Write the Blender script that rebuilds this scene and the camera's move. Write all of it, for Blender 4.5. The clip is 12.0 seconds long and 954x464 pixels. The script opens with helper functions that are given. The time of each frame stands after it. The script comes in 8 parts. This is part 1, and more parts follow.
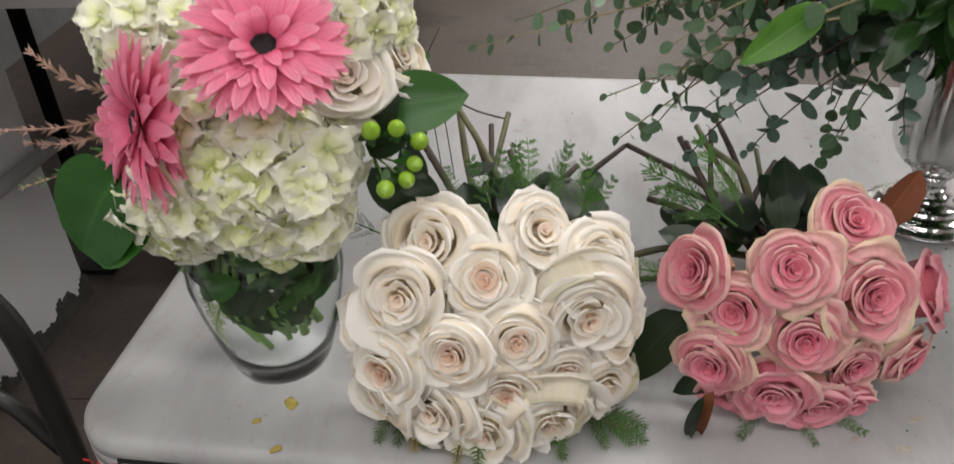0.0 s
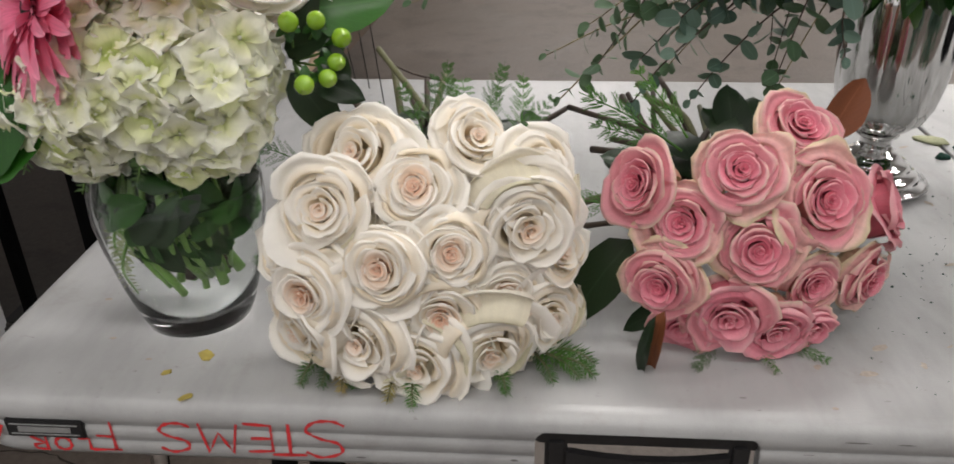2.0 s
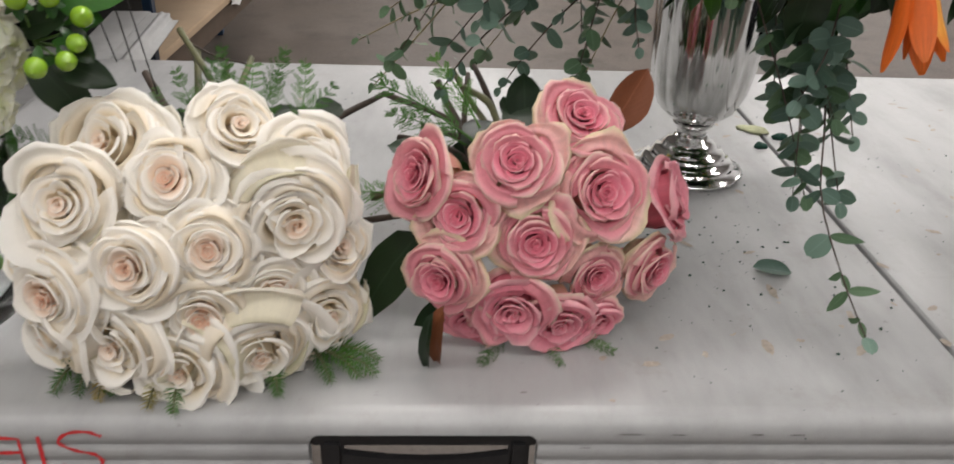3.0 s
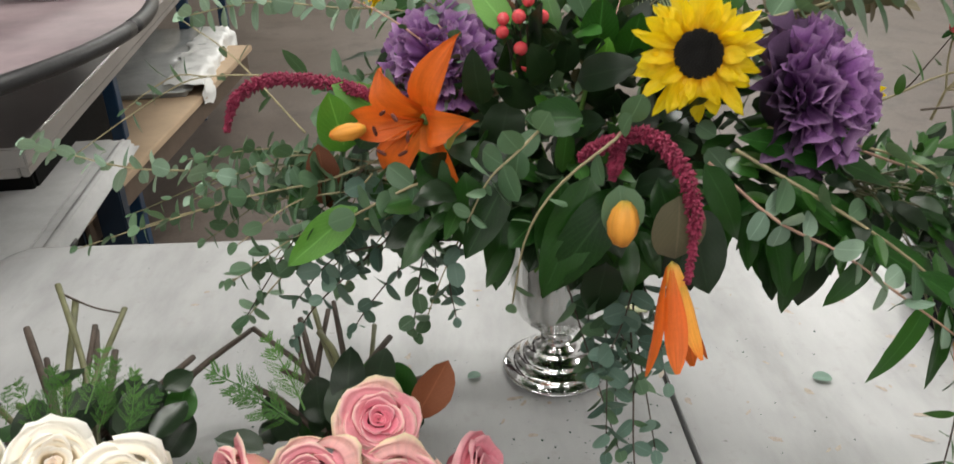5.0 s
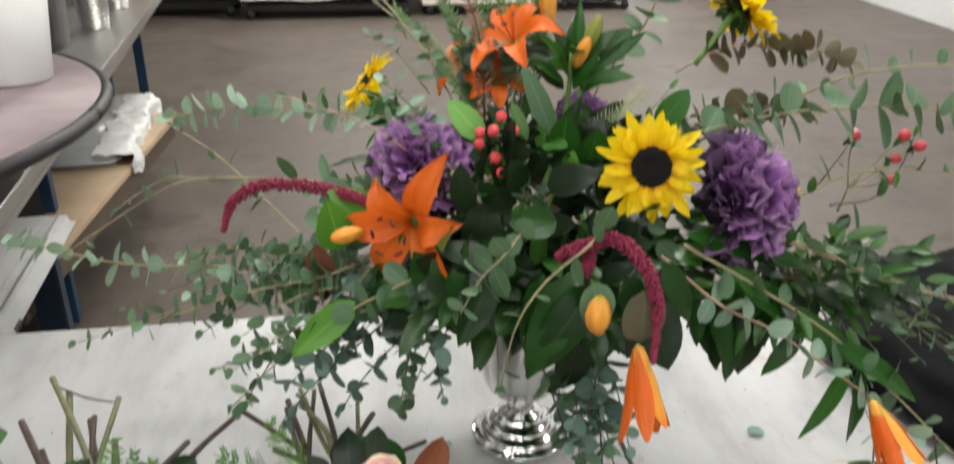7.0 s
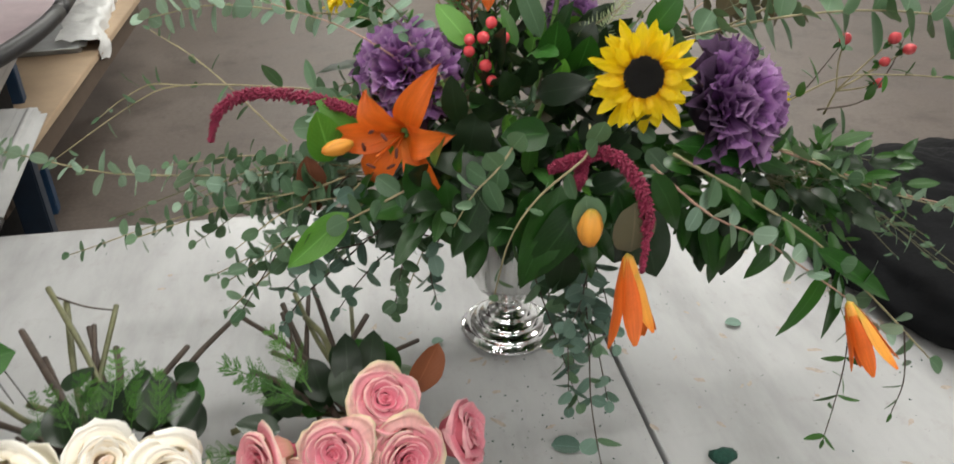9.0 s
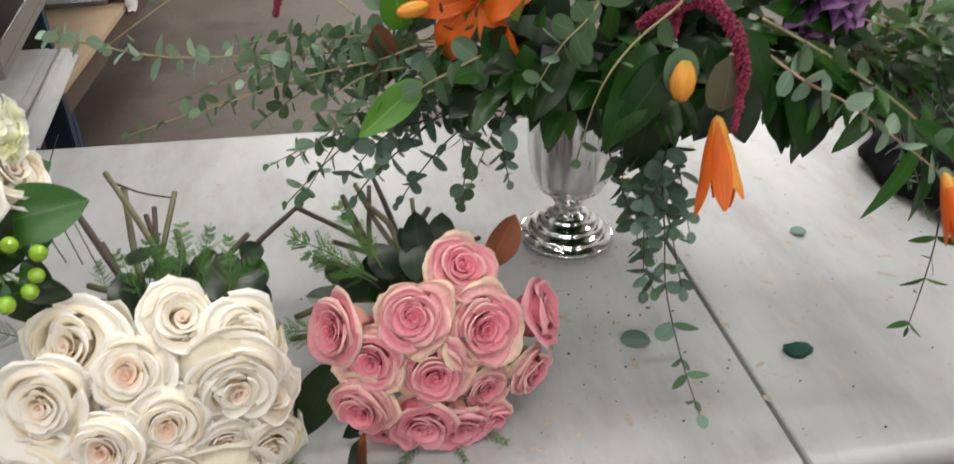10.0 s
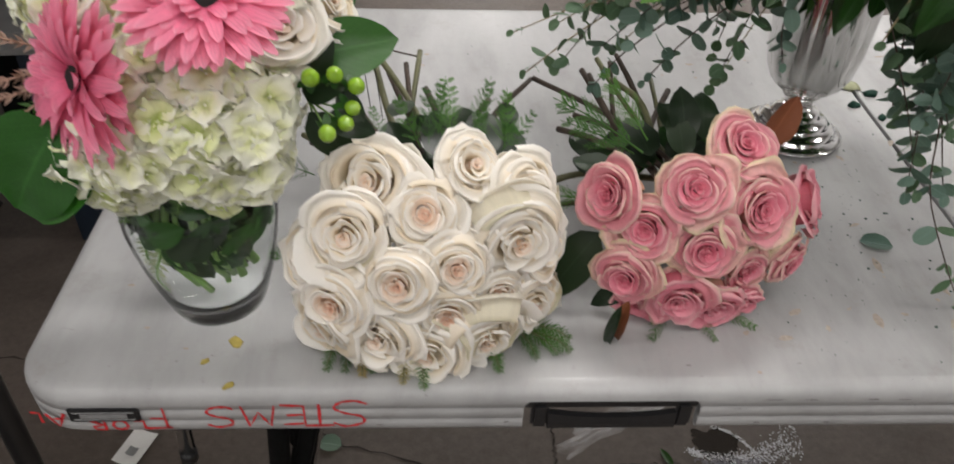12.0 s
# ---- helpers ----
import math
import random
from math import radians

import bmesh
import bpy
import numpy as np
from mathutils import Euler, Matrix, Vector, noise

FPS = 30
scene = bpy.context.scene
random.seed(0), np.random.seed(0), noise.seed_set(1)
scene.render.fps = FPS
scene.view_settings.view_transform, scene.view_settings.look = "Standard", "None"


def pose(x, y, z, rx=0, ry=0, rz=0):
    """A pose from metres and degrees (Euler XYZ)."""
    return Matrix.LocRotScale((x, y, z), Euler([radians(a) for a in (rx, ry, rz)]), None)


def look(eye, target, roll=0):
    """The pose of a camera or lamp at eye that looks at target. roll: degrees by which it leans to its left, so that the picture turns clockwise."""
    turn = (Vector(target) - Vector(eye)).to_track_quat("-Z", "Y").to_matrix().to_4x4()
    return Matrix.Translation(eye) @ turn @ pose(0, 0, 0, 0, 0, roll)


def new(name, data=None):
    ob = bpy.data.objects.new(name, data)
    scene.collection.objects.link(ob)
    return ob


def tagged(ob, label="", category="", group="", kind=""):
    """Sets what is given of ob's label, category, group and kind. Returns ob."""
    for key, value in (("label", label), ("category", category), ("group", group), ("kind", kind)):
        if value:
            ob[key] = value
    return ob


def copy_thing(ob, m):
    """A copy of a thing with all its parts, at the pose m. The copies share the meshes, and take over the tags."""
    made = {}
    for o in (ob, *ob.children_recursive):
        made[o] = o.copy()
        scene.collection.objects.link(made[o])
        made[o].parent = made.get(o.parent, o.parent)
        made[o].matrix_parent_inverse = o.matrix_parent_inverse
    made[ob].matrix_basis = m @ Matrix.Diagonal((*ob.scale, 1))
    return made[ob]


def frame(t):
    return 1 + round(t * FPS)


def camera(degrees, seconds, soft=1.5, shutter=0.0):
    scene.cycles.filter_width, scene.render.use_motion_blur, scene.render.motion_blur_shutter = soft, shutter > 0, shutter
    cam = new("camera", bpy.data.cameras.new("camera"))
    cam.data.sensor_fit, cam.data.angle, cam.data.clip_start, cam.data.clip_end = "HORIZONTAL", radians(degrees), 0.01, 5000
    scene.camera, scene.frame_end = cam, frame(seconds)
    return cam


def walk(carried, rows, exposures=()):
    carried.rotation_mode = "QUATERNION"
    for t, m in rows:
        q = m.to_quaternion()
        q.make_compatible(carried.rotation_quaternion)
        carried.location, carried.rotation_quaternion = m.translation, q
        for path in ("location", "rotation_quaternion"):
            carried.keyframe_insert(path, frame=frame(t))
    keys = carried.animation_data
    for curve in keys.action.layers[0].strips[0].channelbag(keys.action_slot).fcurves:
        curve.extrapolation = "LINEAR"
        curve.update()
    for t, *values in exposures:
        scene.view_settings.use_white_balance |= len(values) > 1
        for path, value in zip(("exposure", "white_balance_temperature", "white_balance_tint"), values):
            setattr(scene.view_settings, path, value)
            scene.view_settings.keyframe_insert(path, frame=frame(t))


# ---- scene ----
cam = camera(60.8, 12.0, 1.6, 0.3)
PATH = [
    (0, (0.409, -0.403, 1.247), (0.182, 1.229, 0.113), -1.5),
    (0.5, (0.408, -0.396, 1.169), (0.183, 1.261, 0.072), -1.4),
    (1, (0.393, -0.415, 1.108), (0.161, 1.312, 0.128), -2.0),
    (1.5, (0.401, -0.423, 1.111), (0.265, 1.327, 0.151), -0.8),
    (2, (0.428, -0.431, 1.115), (0.296, 1.327, 0.17), -0.8),
    (2.5, (0.476, -0.43, 1.099), (0.448, 1.327, 0.144), 0.2),
    (3, (0.517, -0.407, 1.111), (0.618, 1.336, 0.135), 2.4),
    (3.5, (0.579, -0.371, 1.164), (0.651, 1.371, 0.185), 1.9),
    (3.7, (0.594, -0.355, 1.181), (0.671, 1.391, 0.208), 1.9),
    (5.3, (0.685, -0.365, 1.34), (0.739, 1.413, 0.424), -1.4),
    (5.5, (0.68, -0.375, 1.351), (0.738, 1.409, 0.448), -1.4),
    (6, (0.636, -0.392, 1.384), (0.823, 1.463, 0.662), -0.0),
    (6.5, (0.615, -0.418, 1.4), (0.887, 1.45, 0.739), 0.6),
    (7, (0.614, -0.421, 1.39), (0.882, 1.389, 0.583), 0.3),
    (7.2, (0.617, -0.412, 1.384), (0.877, 1.335, 0.444), 0.0),
    (8.8, (0.606, -0.397, 1.429), (0.934, 1.262, 0.362), 0.5),
    (9, (0.601, -0.41, 1.421), (0.905, 1.25, 0.347), 0.5),
    (9.5, (0.565, -0.431, 1.382), (0.848, 1.222, 0.292), 1.1),
    (10, (0.536, -0.435, 1.317), (0.811, 1.211, 0.215), 0.4),
    (10.5, (0.489, -0.451, 1.271), (0.723, 1.112, 0.045), 1.1),
    (11, (0.446, -0.47, 1.235), (0.605, 1.048, -0.058), 2.1),
    (11.5, (0.402, -0.454, 1.237), (0.538, 1.069, -0.052), 2.9),
    (12, (0.366, -0.438, 1.279), (0.445, 1.099, 0.002), 2.0),
]
walk(cam, [(t, look(eye, target, roll)) for t, eye, target, roll in PATH], [(0.0, -0.29, 6500, 10), (3.0, -0.17, 6500, 10), (3.7, -0.12, 6500, 10), (5.3, 0.26, 6500, 5), (6.0, 0.46, 6500, 5), (6.5, 0.38, 6500, 5), (7.0, 0.3, 6500, 5), (8.8, 0.1, 6500, 5), (9.5, 0.22, 6500, 5), (10.0, 0.06, 6500, 7), (10.5, -0.19, 6500, 10), (11.5, -0.21, 6500, 10), (12.0, -0.23, 6500, 10)])

# ---- light and air ----
world = bpy.data.worlds.new("world")
scene.world = world
world.use_nodes = True
world.node_tree.nodes["Background"].inputs[0].default_value = (0.80, 0.88, 1.0, 1)
world.node_tree.nodes["Background"].inputs[1].default_value = 0.03


def ceiling_lamp(x, y, z, length, width, watts, turn=0.0):
    data = bpy.data.lights.new("tube_light", "AREA")
    data.shape, data.size, data.size_y, data.energy, data.color = "RECTANGLE", length, width, watts, (1.0, 0.965, 0.93)
    ob = new("tube_light", data)
    ob.matrix_world = pose(x, y, z, 0, 0, turn)
    return ob


FRONT = [(-1.0, -0.9, 3.35), (0.45, -0.9, 3.35), (1.9, -0.9, 3.35), (-1.1, -2.9, 3.35), (0.45, -2.9, 3.35), (2.0, -2.9, 3.35)]
for lx, ly, lz in FRONT:
    ceiling_lamp(lx, ly, lz - 0.09, 1.25, 0.24, 16.0 if ly > -2 else 24.0)
LAMPS = [(0.95, 1.2, 3.35), (3.2, 0.7, 3.35), (0.2, 4.6, 3.35), (3.6, 4.6, 3.35), (1.0, 7.6, 3.35), (4.6, 8.4, 3.35), (5.0, 13.5, 3.35)]
WATTS = (52, 46, 46, 70, 88, 110, 134)
for (lx, ly, lz), watts in zip(LAMPS, WATTS):
    ceiling_lamp(lx, ly, lz - 0.09, 1.2, 0.25, watts)
# added fill light behind the viewer, set in an invented wall opening
front_fill_data = bpy.data.lights.new("front_fill_light", "AREA")
front_fill_data.shape, front_fill_data.size, front_fill_data.size_y, front_fill_data.energy, front_fill_data.color = "RECTANGLE", 3.6, 2.7, 26.0, (1.0, 0.98, 0.96)
new("front_fill_light", front_fill_data).matrix_world = pose(0.6, -5.35, 1.45, 90, 0, 0)

# ---- materials ----


class Nodes:
    """A small wrapper to write node materials in few lines."""

    def __init__(self, name):
        self.mat = bpy.data.materials.new(name)
        self.mat.use_nodes = True
        self.tree = self.mat.node_tree
        self.shader = self.tree.nodes["Principled BSDF"]
        self.out = self.tree.nodes["Material Output"]

    def add(self, kind, **values):
        node = self.tree.nodes.new(kind)
        for key, value in values.items():
            if key == "operation":
                node.operation = value
            elif key == "blend_type":
                node.blend_type = value
            elif key == "data_type":
                node.data_type = value
            else:
                node.inputs[key].default_value = value
        return node

    def link(self, a, b):
        self.tree.links.new(a, b)

    def coords(self, which="Object", scale=(1, 1, 1)):
        tex = self.add("ShaderNodeTexCoord")
        mapping = self.add("ShaderNodeMapping", Scale=scale)
        self.link(tex.outputs[which], mapping.inputs["Vector"])
        return mapping.outputs[0]

    def noise(self, vector, scale, detail=4.0, rough=0.55):
        node = self.add("ShaderNodeTexNoise", Scale=scale, Detail=detail, Roughness=rough)
        self.link(vector, node.inputs["Vector"])
        return node.outputs["Fac"]

    def ramp(self, value, stops):
        node = self.add("ShaderNodeValToRGB")
        band = node.color_ramp
        while len(band.elements) < len(stops):
            band.elements.new(0.5)
        for element, (at, color) in zip(band.elements, stops):
            element.position = at
            element.color = (*color, 1) if len(color) == 3 else color
        self.link(value, node.inputs["Fac"])
        return node.outputs["Color"]

    def mix(self, factor, a, b, blend="MIX"):
        node = self.add("ShaderNodeMix", data_type="RGBA", blend_type=blend)
        for value, at in ((factor, 0), (a, 6), (b, 7)):
            if isinstance(value, (int, float)):
                node.inputs[at].default_value = value
            elif isinstance(value, tuple):
                node.inputs[at].default_value = (*value, 1)
            else:
                self.link(value, node.inputs[at])
        return node.outputs[2]

    def bump(self, height, strength, distance):
        node = self.add("ShaderNodeBump", Strength=strength, Distance=distance)
        self.link(height, node.inputs["Height"])
        self.link(node.outputs[0], self.shader.inputs["Normal"])

    def set(self, **values):
        for key, value in values.items():
            key = key.replace("_", " ")
            if isinstance(value, (int, float, tuple)):
                self.shader.inputs[key].default_value = (*value, 1) if isinstance(value, tuple) and len(value) == 3 else value
            else:
                self.link(value, self.shader.inputs[key])
        return self

    def thin(self, color, amount):
        """Lets light pass through, as in a petal or a leaf."""
        through_light = self.add("ShaderNodeBsdfTranslucent")
        both = self.add("ShaderNodeMixShader", Fac=amount)
        if isinstance(color, tuple):
            through_light.inputs["Color"].default_value = (*color, 1)
        else:
            self.link(color, through_light.inputs["Color"])
        self.link(self.shader.outputs[0], both.inputs[1])
        self.link(through_light.outputs[0], both.inputs[2])
        self.link(both.outputs[0], self.out.inputs["Surface"])


def plain(name, color, rough=0.5, metal=0.0, vary=0.15, scale=20.0, bump=0.0, bump_scale=200.0, coat=0.0):
    """Paint, plastic or metal with mottling at two scales."""
    n = Nodes(name)
    where = n.coords()
    big, fine = n.noise(where, scale), n.noise(where, scale * 9, 6.0, 0.7)
    dark = tuple(c * (1 - vary) for c in color)
    light = tuple(min(1, c * (1 + vary)) for c in color)
    col = n.mix(0.3, n.ramp(big, [(0.3, dark), (0.7, light)]), n.ramp(fine, [(0.3, dark), (0.7, light)]))
    n.set(Base_Color=col, Metallic=metal, Coat_Weight=coat)
    n.set(Roughness=n.ramp(fine, [(0.2, (rough * 0.85,) * 3), (0.8, (min(1, rough * 1.15),) * 3)]))
    if bump:
        n.bump(n.noise(where, bump_scale, 3.0), bump, 0.002)
    return n.mat


def petal_mat(name, stops, rough=0.5, pass_light=0.25, vein=0.12, veins=16.0, vary=0.08, sheen=0.0):
    """A petal or leaf: colour runs from its base (0) to its rim (1), with veins along it and blotches across it."""
    n = Nodes(name)
    uv = n.coords("UV")
    split = n.add("ShaderNodeSeparateXYZ")
    n.link(uv, split.inputs[0])
    wobble = n.noise(n.coords("Object"), 60.0, 3.0)
    shift = n.add("ShaderNodeMath", operation="MULTIPLY_ADD")
    n.link(wobble, shift.inputs[0])
    shift.inputs[1].default_value = 0.16
    n.link(split.outputs[1], shift.inputs[2])
    centre = n.add("ShaderNodeMath", operation="SUBTRACT")
    n.link(shift.outputs[0], centre.inputs[0])
    centre.inputs[1].default_value = 0.08
    col = n.ramp(centre.outputs[0], stops)
    wave = n.add("ShaderNodeTexNoise", Scale=1.0, Detail=3.0)
    n.link(n.coords("UV", (veins, 1.6, 1)), wave.inputs["Vector"])
    line = n.ramp(wave.outputs["Fac"], [(0.35, (1 - vein,) * 3), (0.6, (1, 1, 1))])
    col = n.mix(1.0, col, line, "MULTIPLY")
    info = n.add("ShaderNodeObjectInfo")
    each = n.ramp(info.outputs["Random"], [(0.0, (1 - vary,) * 3), (1.0, (1, 1, 1))])
    col = n.mix(1.0, col, each, "MULTIPLY")
    blot = n.ramp(n.noise(n.coords("Object"), 35.0), [(0.3, (1 - vary,) * 3), (0.65, (1, 1, 1))])
    col = n.mix(1.0, col, blot, "MULTIPLY")
    n.set(Base_Color=col, Roughness=rough, Sheen_Weight=sheen, Specular_IOR_Level=0.3)
    n.bump(wave.outputs["Fac"], 0.25, 0.0012)
    n.thin(col, pass_light)
    return n.mat


def leaf_mat(name, dark, light, back=None, rough=0.42, pass_light=0.18, rib=1.0):
    """A leaf with a pale midrib and side veins, each leaf a little different."""
    n = Nodes(name)
    split = n.add("ShaderNodeSeparateXYZ")
    n.link(n.coords("UV"), split.inputs[0])
    off = n.add("ShaderNodeMath", operation="SUBTRACT")
    n.link(split.outputs[0], off.inputs[0])
    off.inputs[1].default_value = 0.5
    side = n.add("ShaderNodeMath", operation="ABSOLUTE")
    n.link(off.outputs[0], side.inputs[0])
    mid = n.ramp(side.outputs[0], [(0.0, (rib,) * 3), (0.035, (0, 0, 0))])
    slant = n.add("ShaderNodeMath", operation="MULTIPLY_ADD")
    n.link(side.outputs[0], slant.inputs[0])
    slant.inputs[1].default_value = -1.0
    n.link(split.outputs[1], slant.inputs[2])
    sine = n.add("ShaderNodeMath", operation="SINE")
    times = n.add("ShaderNodeMath", operation="MULTIPLY")
    n.link(slant.outputs[0], times.inputs[0])
    times.inputs[1].default_value = 55.0
    n.link(times.outputs[0], sine.inputs[0])
    veins = n.ramp(sine.outputs[0], [(0.9, (0, 0, 0)), (1.0, (0.35 * rib,) * 3)])
    info = n.add("ShaderNodeObjectInfo")
    blot = n.noise(n.coords("Object"), 50.0)
    mixed = n.add("ShaderNodeMath", operation="MULTIPLY_ADD")
    n.link(blot, mixed.inputs[0])
    mixed.inputs[1].default_value = 0.5
    half = n.add("ShaderNodeMath", operation="MULTIPLY")
    n.link(info.outputs["Random"], half.inputs[0])
    half.inputs[1].default_value = 0.55
    n.link(half.outputs[0], mixed.inputs[2])
    col = n.ramp(mixed.outputs[0], [(0.2, dark), (0.75, light)])
    pale = tuple(min(1, c * 1.6 + 0.03) for c in light)
    col = n.mix(mid, col, pale)
    col = n.mix(veins, col, pale)
    n.set(Base_Color=col, Roughness=rough, Specular_IOR_Level=0.42)
    n.bump(veins, -0.25, 0.001)
    n.thin(n.mix(0.5, col, (light[0] * 1.6, light[1] * 1.5, light[2] * 0.7)), pass_light)
    return n.mat


ivory_outer = petal_mat("ivory_petal_outer", [(0.0, (0.80, 0.68, 0.42)), (0.35, (0.94, 0.84, 0.68)), (0.6, (0.98, 0.94, 0.87)), (1.0, (0.99, 0.965, 0.92))], 0.5, 0.36, 0.02, 16.0, 0.02)
ivory_mid = petal_mat("ivory_petal_middle", [(0.0, (0.86, 0.56, 0.36)), (0.4, (0.95, 0.76, 0.60)), (0.75, (0.97, 0.87, 0.78)), (1.0, (0.98, 0.93, 0.88))], 0.5, 0.36, 0.02, 16.0, 0.02)
ivory_heart = petal_mat("ivory_petal_heart", [(0.0, (0.80, 0.42, 0.22)), (0.5, (0.92, 0.62, 0.45)), (0.9, (0.94, 0.79, 0.67)), (1.0, (0.95, 0.88, 0.79))], 0.5, 0.36, 0.02, 16.0, 0.02)
ivory_green = petal_mat("ivory_petal_guard", [(0.0, (0.66, 0.66, 0.36)), (0.4, (0.88, 0.82, 0.64)), (0.85, (0.94, 0.89, 0.79)), (1.0, (0.92, 0.88, 0.76))], 0.5, 0.30, 0.06)
pink_outer = petal_mat("pink_petal_outer", [(0.0, (0.55, 0.50, 0.20)), (0.3, (0.82, 0.27, 0.33)), (0.66, (0.86, 0.36, 0.41)), (0.86, (0.88, 0.49, 0.49)), (1.0, (0.86, 0.70, 0.56))], 0.5, 0.26, 0.06)
pink_mid = petal_mat("pink_petal_middle", [(0.0, (0.72, 0.12, 0.19)), (0.5, (0.82, 0.23, 0.31)), (0.80, (0.86, 0.35, 0.41)), (1.0, (0.88, 0.54, 0.54))], 0.5, 0.18, 0.06)
pink_heart = petal_mat("pink_petal_heart", [(0.0, (0.64, 0.07, 0.13)), (0.6, (0.80, 0.19, 0.27)), (1.0, (0.87, 0.40, 0.44))], 0.5, 0.18, 0.06)
pink_guard = petal_mat("pink_petal_guard", [(0.0, (0.40, 0.46, 0.14)), (0.35, (0.84, 0.42, 0.42)), (0.72, (0.88, 0.56, 0.50)), (1.0, (0.80, 0.70, 0.45))], 0.5, 0.25, 0.12)
hot_pink = petal_mat("deep_pink_petal", [(0.0, (0.66, 0.12, 0.17)), (0.4, (0.84, 0.25, 0.33)), (0.80, (0.87, 0.37, 0.43)), (1.0, (0.89, 0.50, 0.52))], 0.5, 0.18, 0.08)
gerbera_pink = petal_mat("gerbera_petal_pink", [(0.0, (0.74, 0.08, 0.18)), (0.35, (0.92, 0.20, 0.35)), (0.8, (0.95, 0.28, 0.42)), (1.0, (0.95, 0.38, 0.52))], 0.5, 0.32, 0.20, 11.0)
hydrangea_white = petal_mat("hydrangea_petal_white", [(0.0, (0.60, 0.68, 0.24)), (0.25, (0.89, 0.91, 0.56)), (0.6, (0.96, 0.965, 0.80)), (1.0, (0.97, 0.97, 0.88))], 0.6, 0.30, 0.04, 12.0, 0.03)
hydrangea_lime = petal_mat("hydrangea_petal_lime", [(0.0, (0.52, 0.64, 0.14)), (0.5, (0.76, 0.80, 0.42)), (1.0, (0.83, 0.85, 0.60))], 0.6, 0.2, 0.06, 12.0, 0.05)
sunflower_yellow = petal_mat("sunflower_petal_yellow", [(0.0, (0.84, 0.38, 0.0)), (0.3, (0.95, 0.64, 0.006)), (1.0, (0.96, 0.74, 0.012))], 0.5, 0.42, 0.10, 8.0)
lily_orange = petal_mat("lily_petal_orange", [(0.0, (0.72, 0.20, 0.02)), (0.3, (0.82, 0.15, 0.014)), (0.9, (0.84, 0.175, 0.028)), (1.0, (0.72, 0.16, 0.02))], 0.45, 0.28, 0.2, 6.0)
lily_bud_skin = petal_mat("lily_bud_amber", [(0.0, (0.40, 0.36, 0.05)), (0.35, (0.80, 0.36, 0.06)), (0.8, (0.82, 0.34, 0.05)), (1.0, (0.70, 0.16, 0.02))], 0.45, 0.1, 0.2, 8.0)
bud_green_skin = petal_mat("lily_bud_green", [(0.0, (0.10, 0.18, 0.03)), (0.6, (0.26, 0.30, 0.06)), (1.0, (0.34, 0.28, 0.08))], 0.45, 0.1, 0.25, 8.0)
kale_purple = petal_mat("kale_leaf_purple", [(0.0, (0.09, 0.02, 0.10)), (0.5, (0.21, 0.07, 0.26)), (0.85, (0.33, 0.13, 0.40)), (1.0, (0.50, 0.27, 0.56))], 0.6, 0.2, 0.25, 7.0, 0.25)
# outer kale leaves: partly dark by nature, partly shade put into the colour
kale_dark = petal_mat("kale_leaf_dark", [(0.0, (0.02, 0.02, 0.03)), (0.6, (0.06, 0.035, 0.07)), (1.0, (0.14, 0.08, 0.16))], 0.6, 0.1, 0.2, 7.0, 0.2)
kale_mauve = petal_mat("kale_leaf_mauve", [(0.0, (0.14, 0.05, 0.18)), (0.5, (0.30, 0.13, 0.37)), (0.85, (0.42, 0.20, 0.49)), (1.0, (0.60, 0.38, 0.65))], 0.6, 0.25, 0.25, 7.0, 0.2)
euca = leaf_mat("eucalyptus_leaf", (0.034, 0.080, 0.038), (0.112, 0.190, 0.108), rough=0.5, rib=0.45)
euca_silver = leaf_mat("eucalyptus_leaf_silver", (0.13, 0.21, 0.155), (0.30, 0.41, 0.315), rough=0.6, rib=0.4)
euca_blue = leaf_mat("eucalyptus_leaf_blue", (0.045, 0.092, 0.074), (0.155, 0.245, 0.20), rough=0.55, rib=0.35)
euca_bronze = leaf_mat("eucalyptus_leaf_bronze", (0.0560, 0.0680, 0.0400), (0.1280, 0.1040, 0.0640), rough=0.55, rib=0.4)
ruscus = leaf_mat("ruscus_leaf", (0.012, 0.048, 0.0085), (0.040, 0.124, 0.016), rough=0.35, rib=0.6)
salal = leaf_mat("salal_leaf", (0.006, 0.034, 0.0045), (0.030, 0.112, 0.0145), rough=0.33, rib=0.6)
salal_light = leaf_mat("salal_leaf_light", (0.0480, 0.1600, 0.0136), (0.1040, 0.2700, 0.0340), rough=0.42, rib=0.7)
broad_green = leaf_mat("broad_leaf_green", (0.010, 0.065, 0.005), (0.030, 0.140, 0.012), rough=0.45, rib=0.25)
# very dark greens: some leaves' own colour, elsewhere shade painted into the foliage
blade_green = leaf_mat("blade_leaf", (0.0038, 0.022, 0.0030), (0.018, 0.068, 0.009), rough=0.34, rib=0.4)
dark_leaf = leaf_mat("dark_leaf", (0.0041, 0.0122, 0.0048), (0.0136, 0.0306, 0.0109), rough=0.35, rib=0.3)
rust_leaf = leaf_mat("magnolia_leaf_back", (0.10, 0.028, 0.010), (0.19, 0.058, 0.020), rough=0.6, rib=0.4, pass_light=0.03)
cedar = leaf_mat("cedar_scale", (0.018, 0.072, 0.010), (0.060, 0.160, 0.022), rough=0.5, rib=0.2)
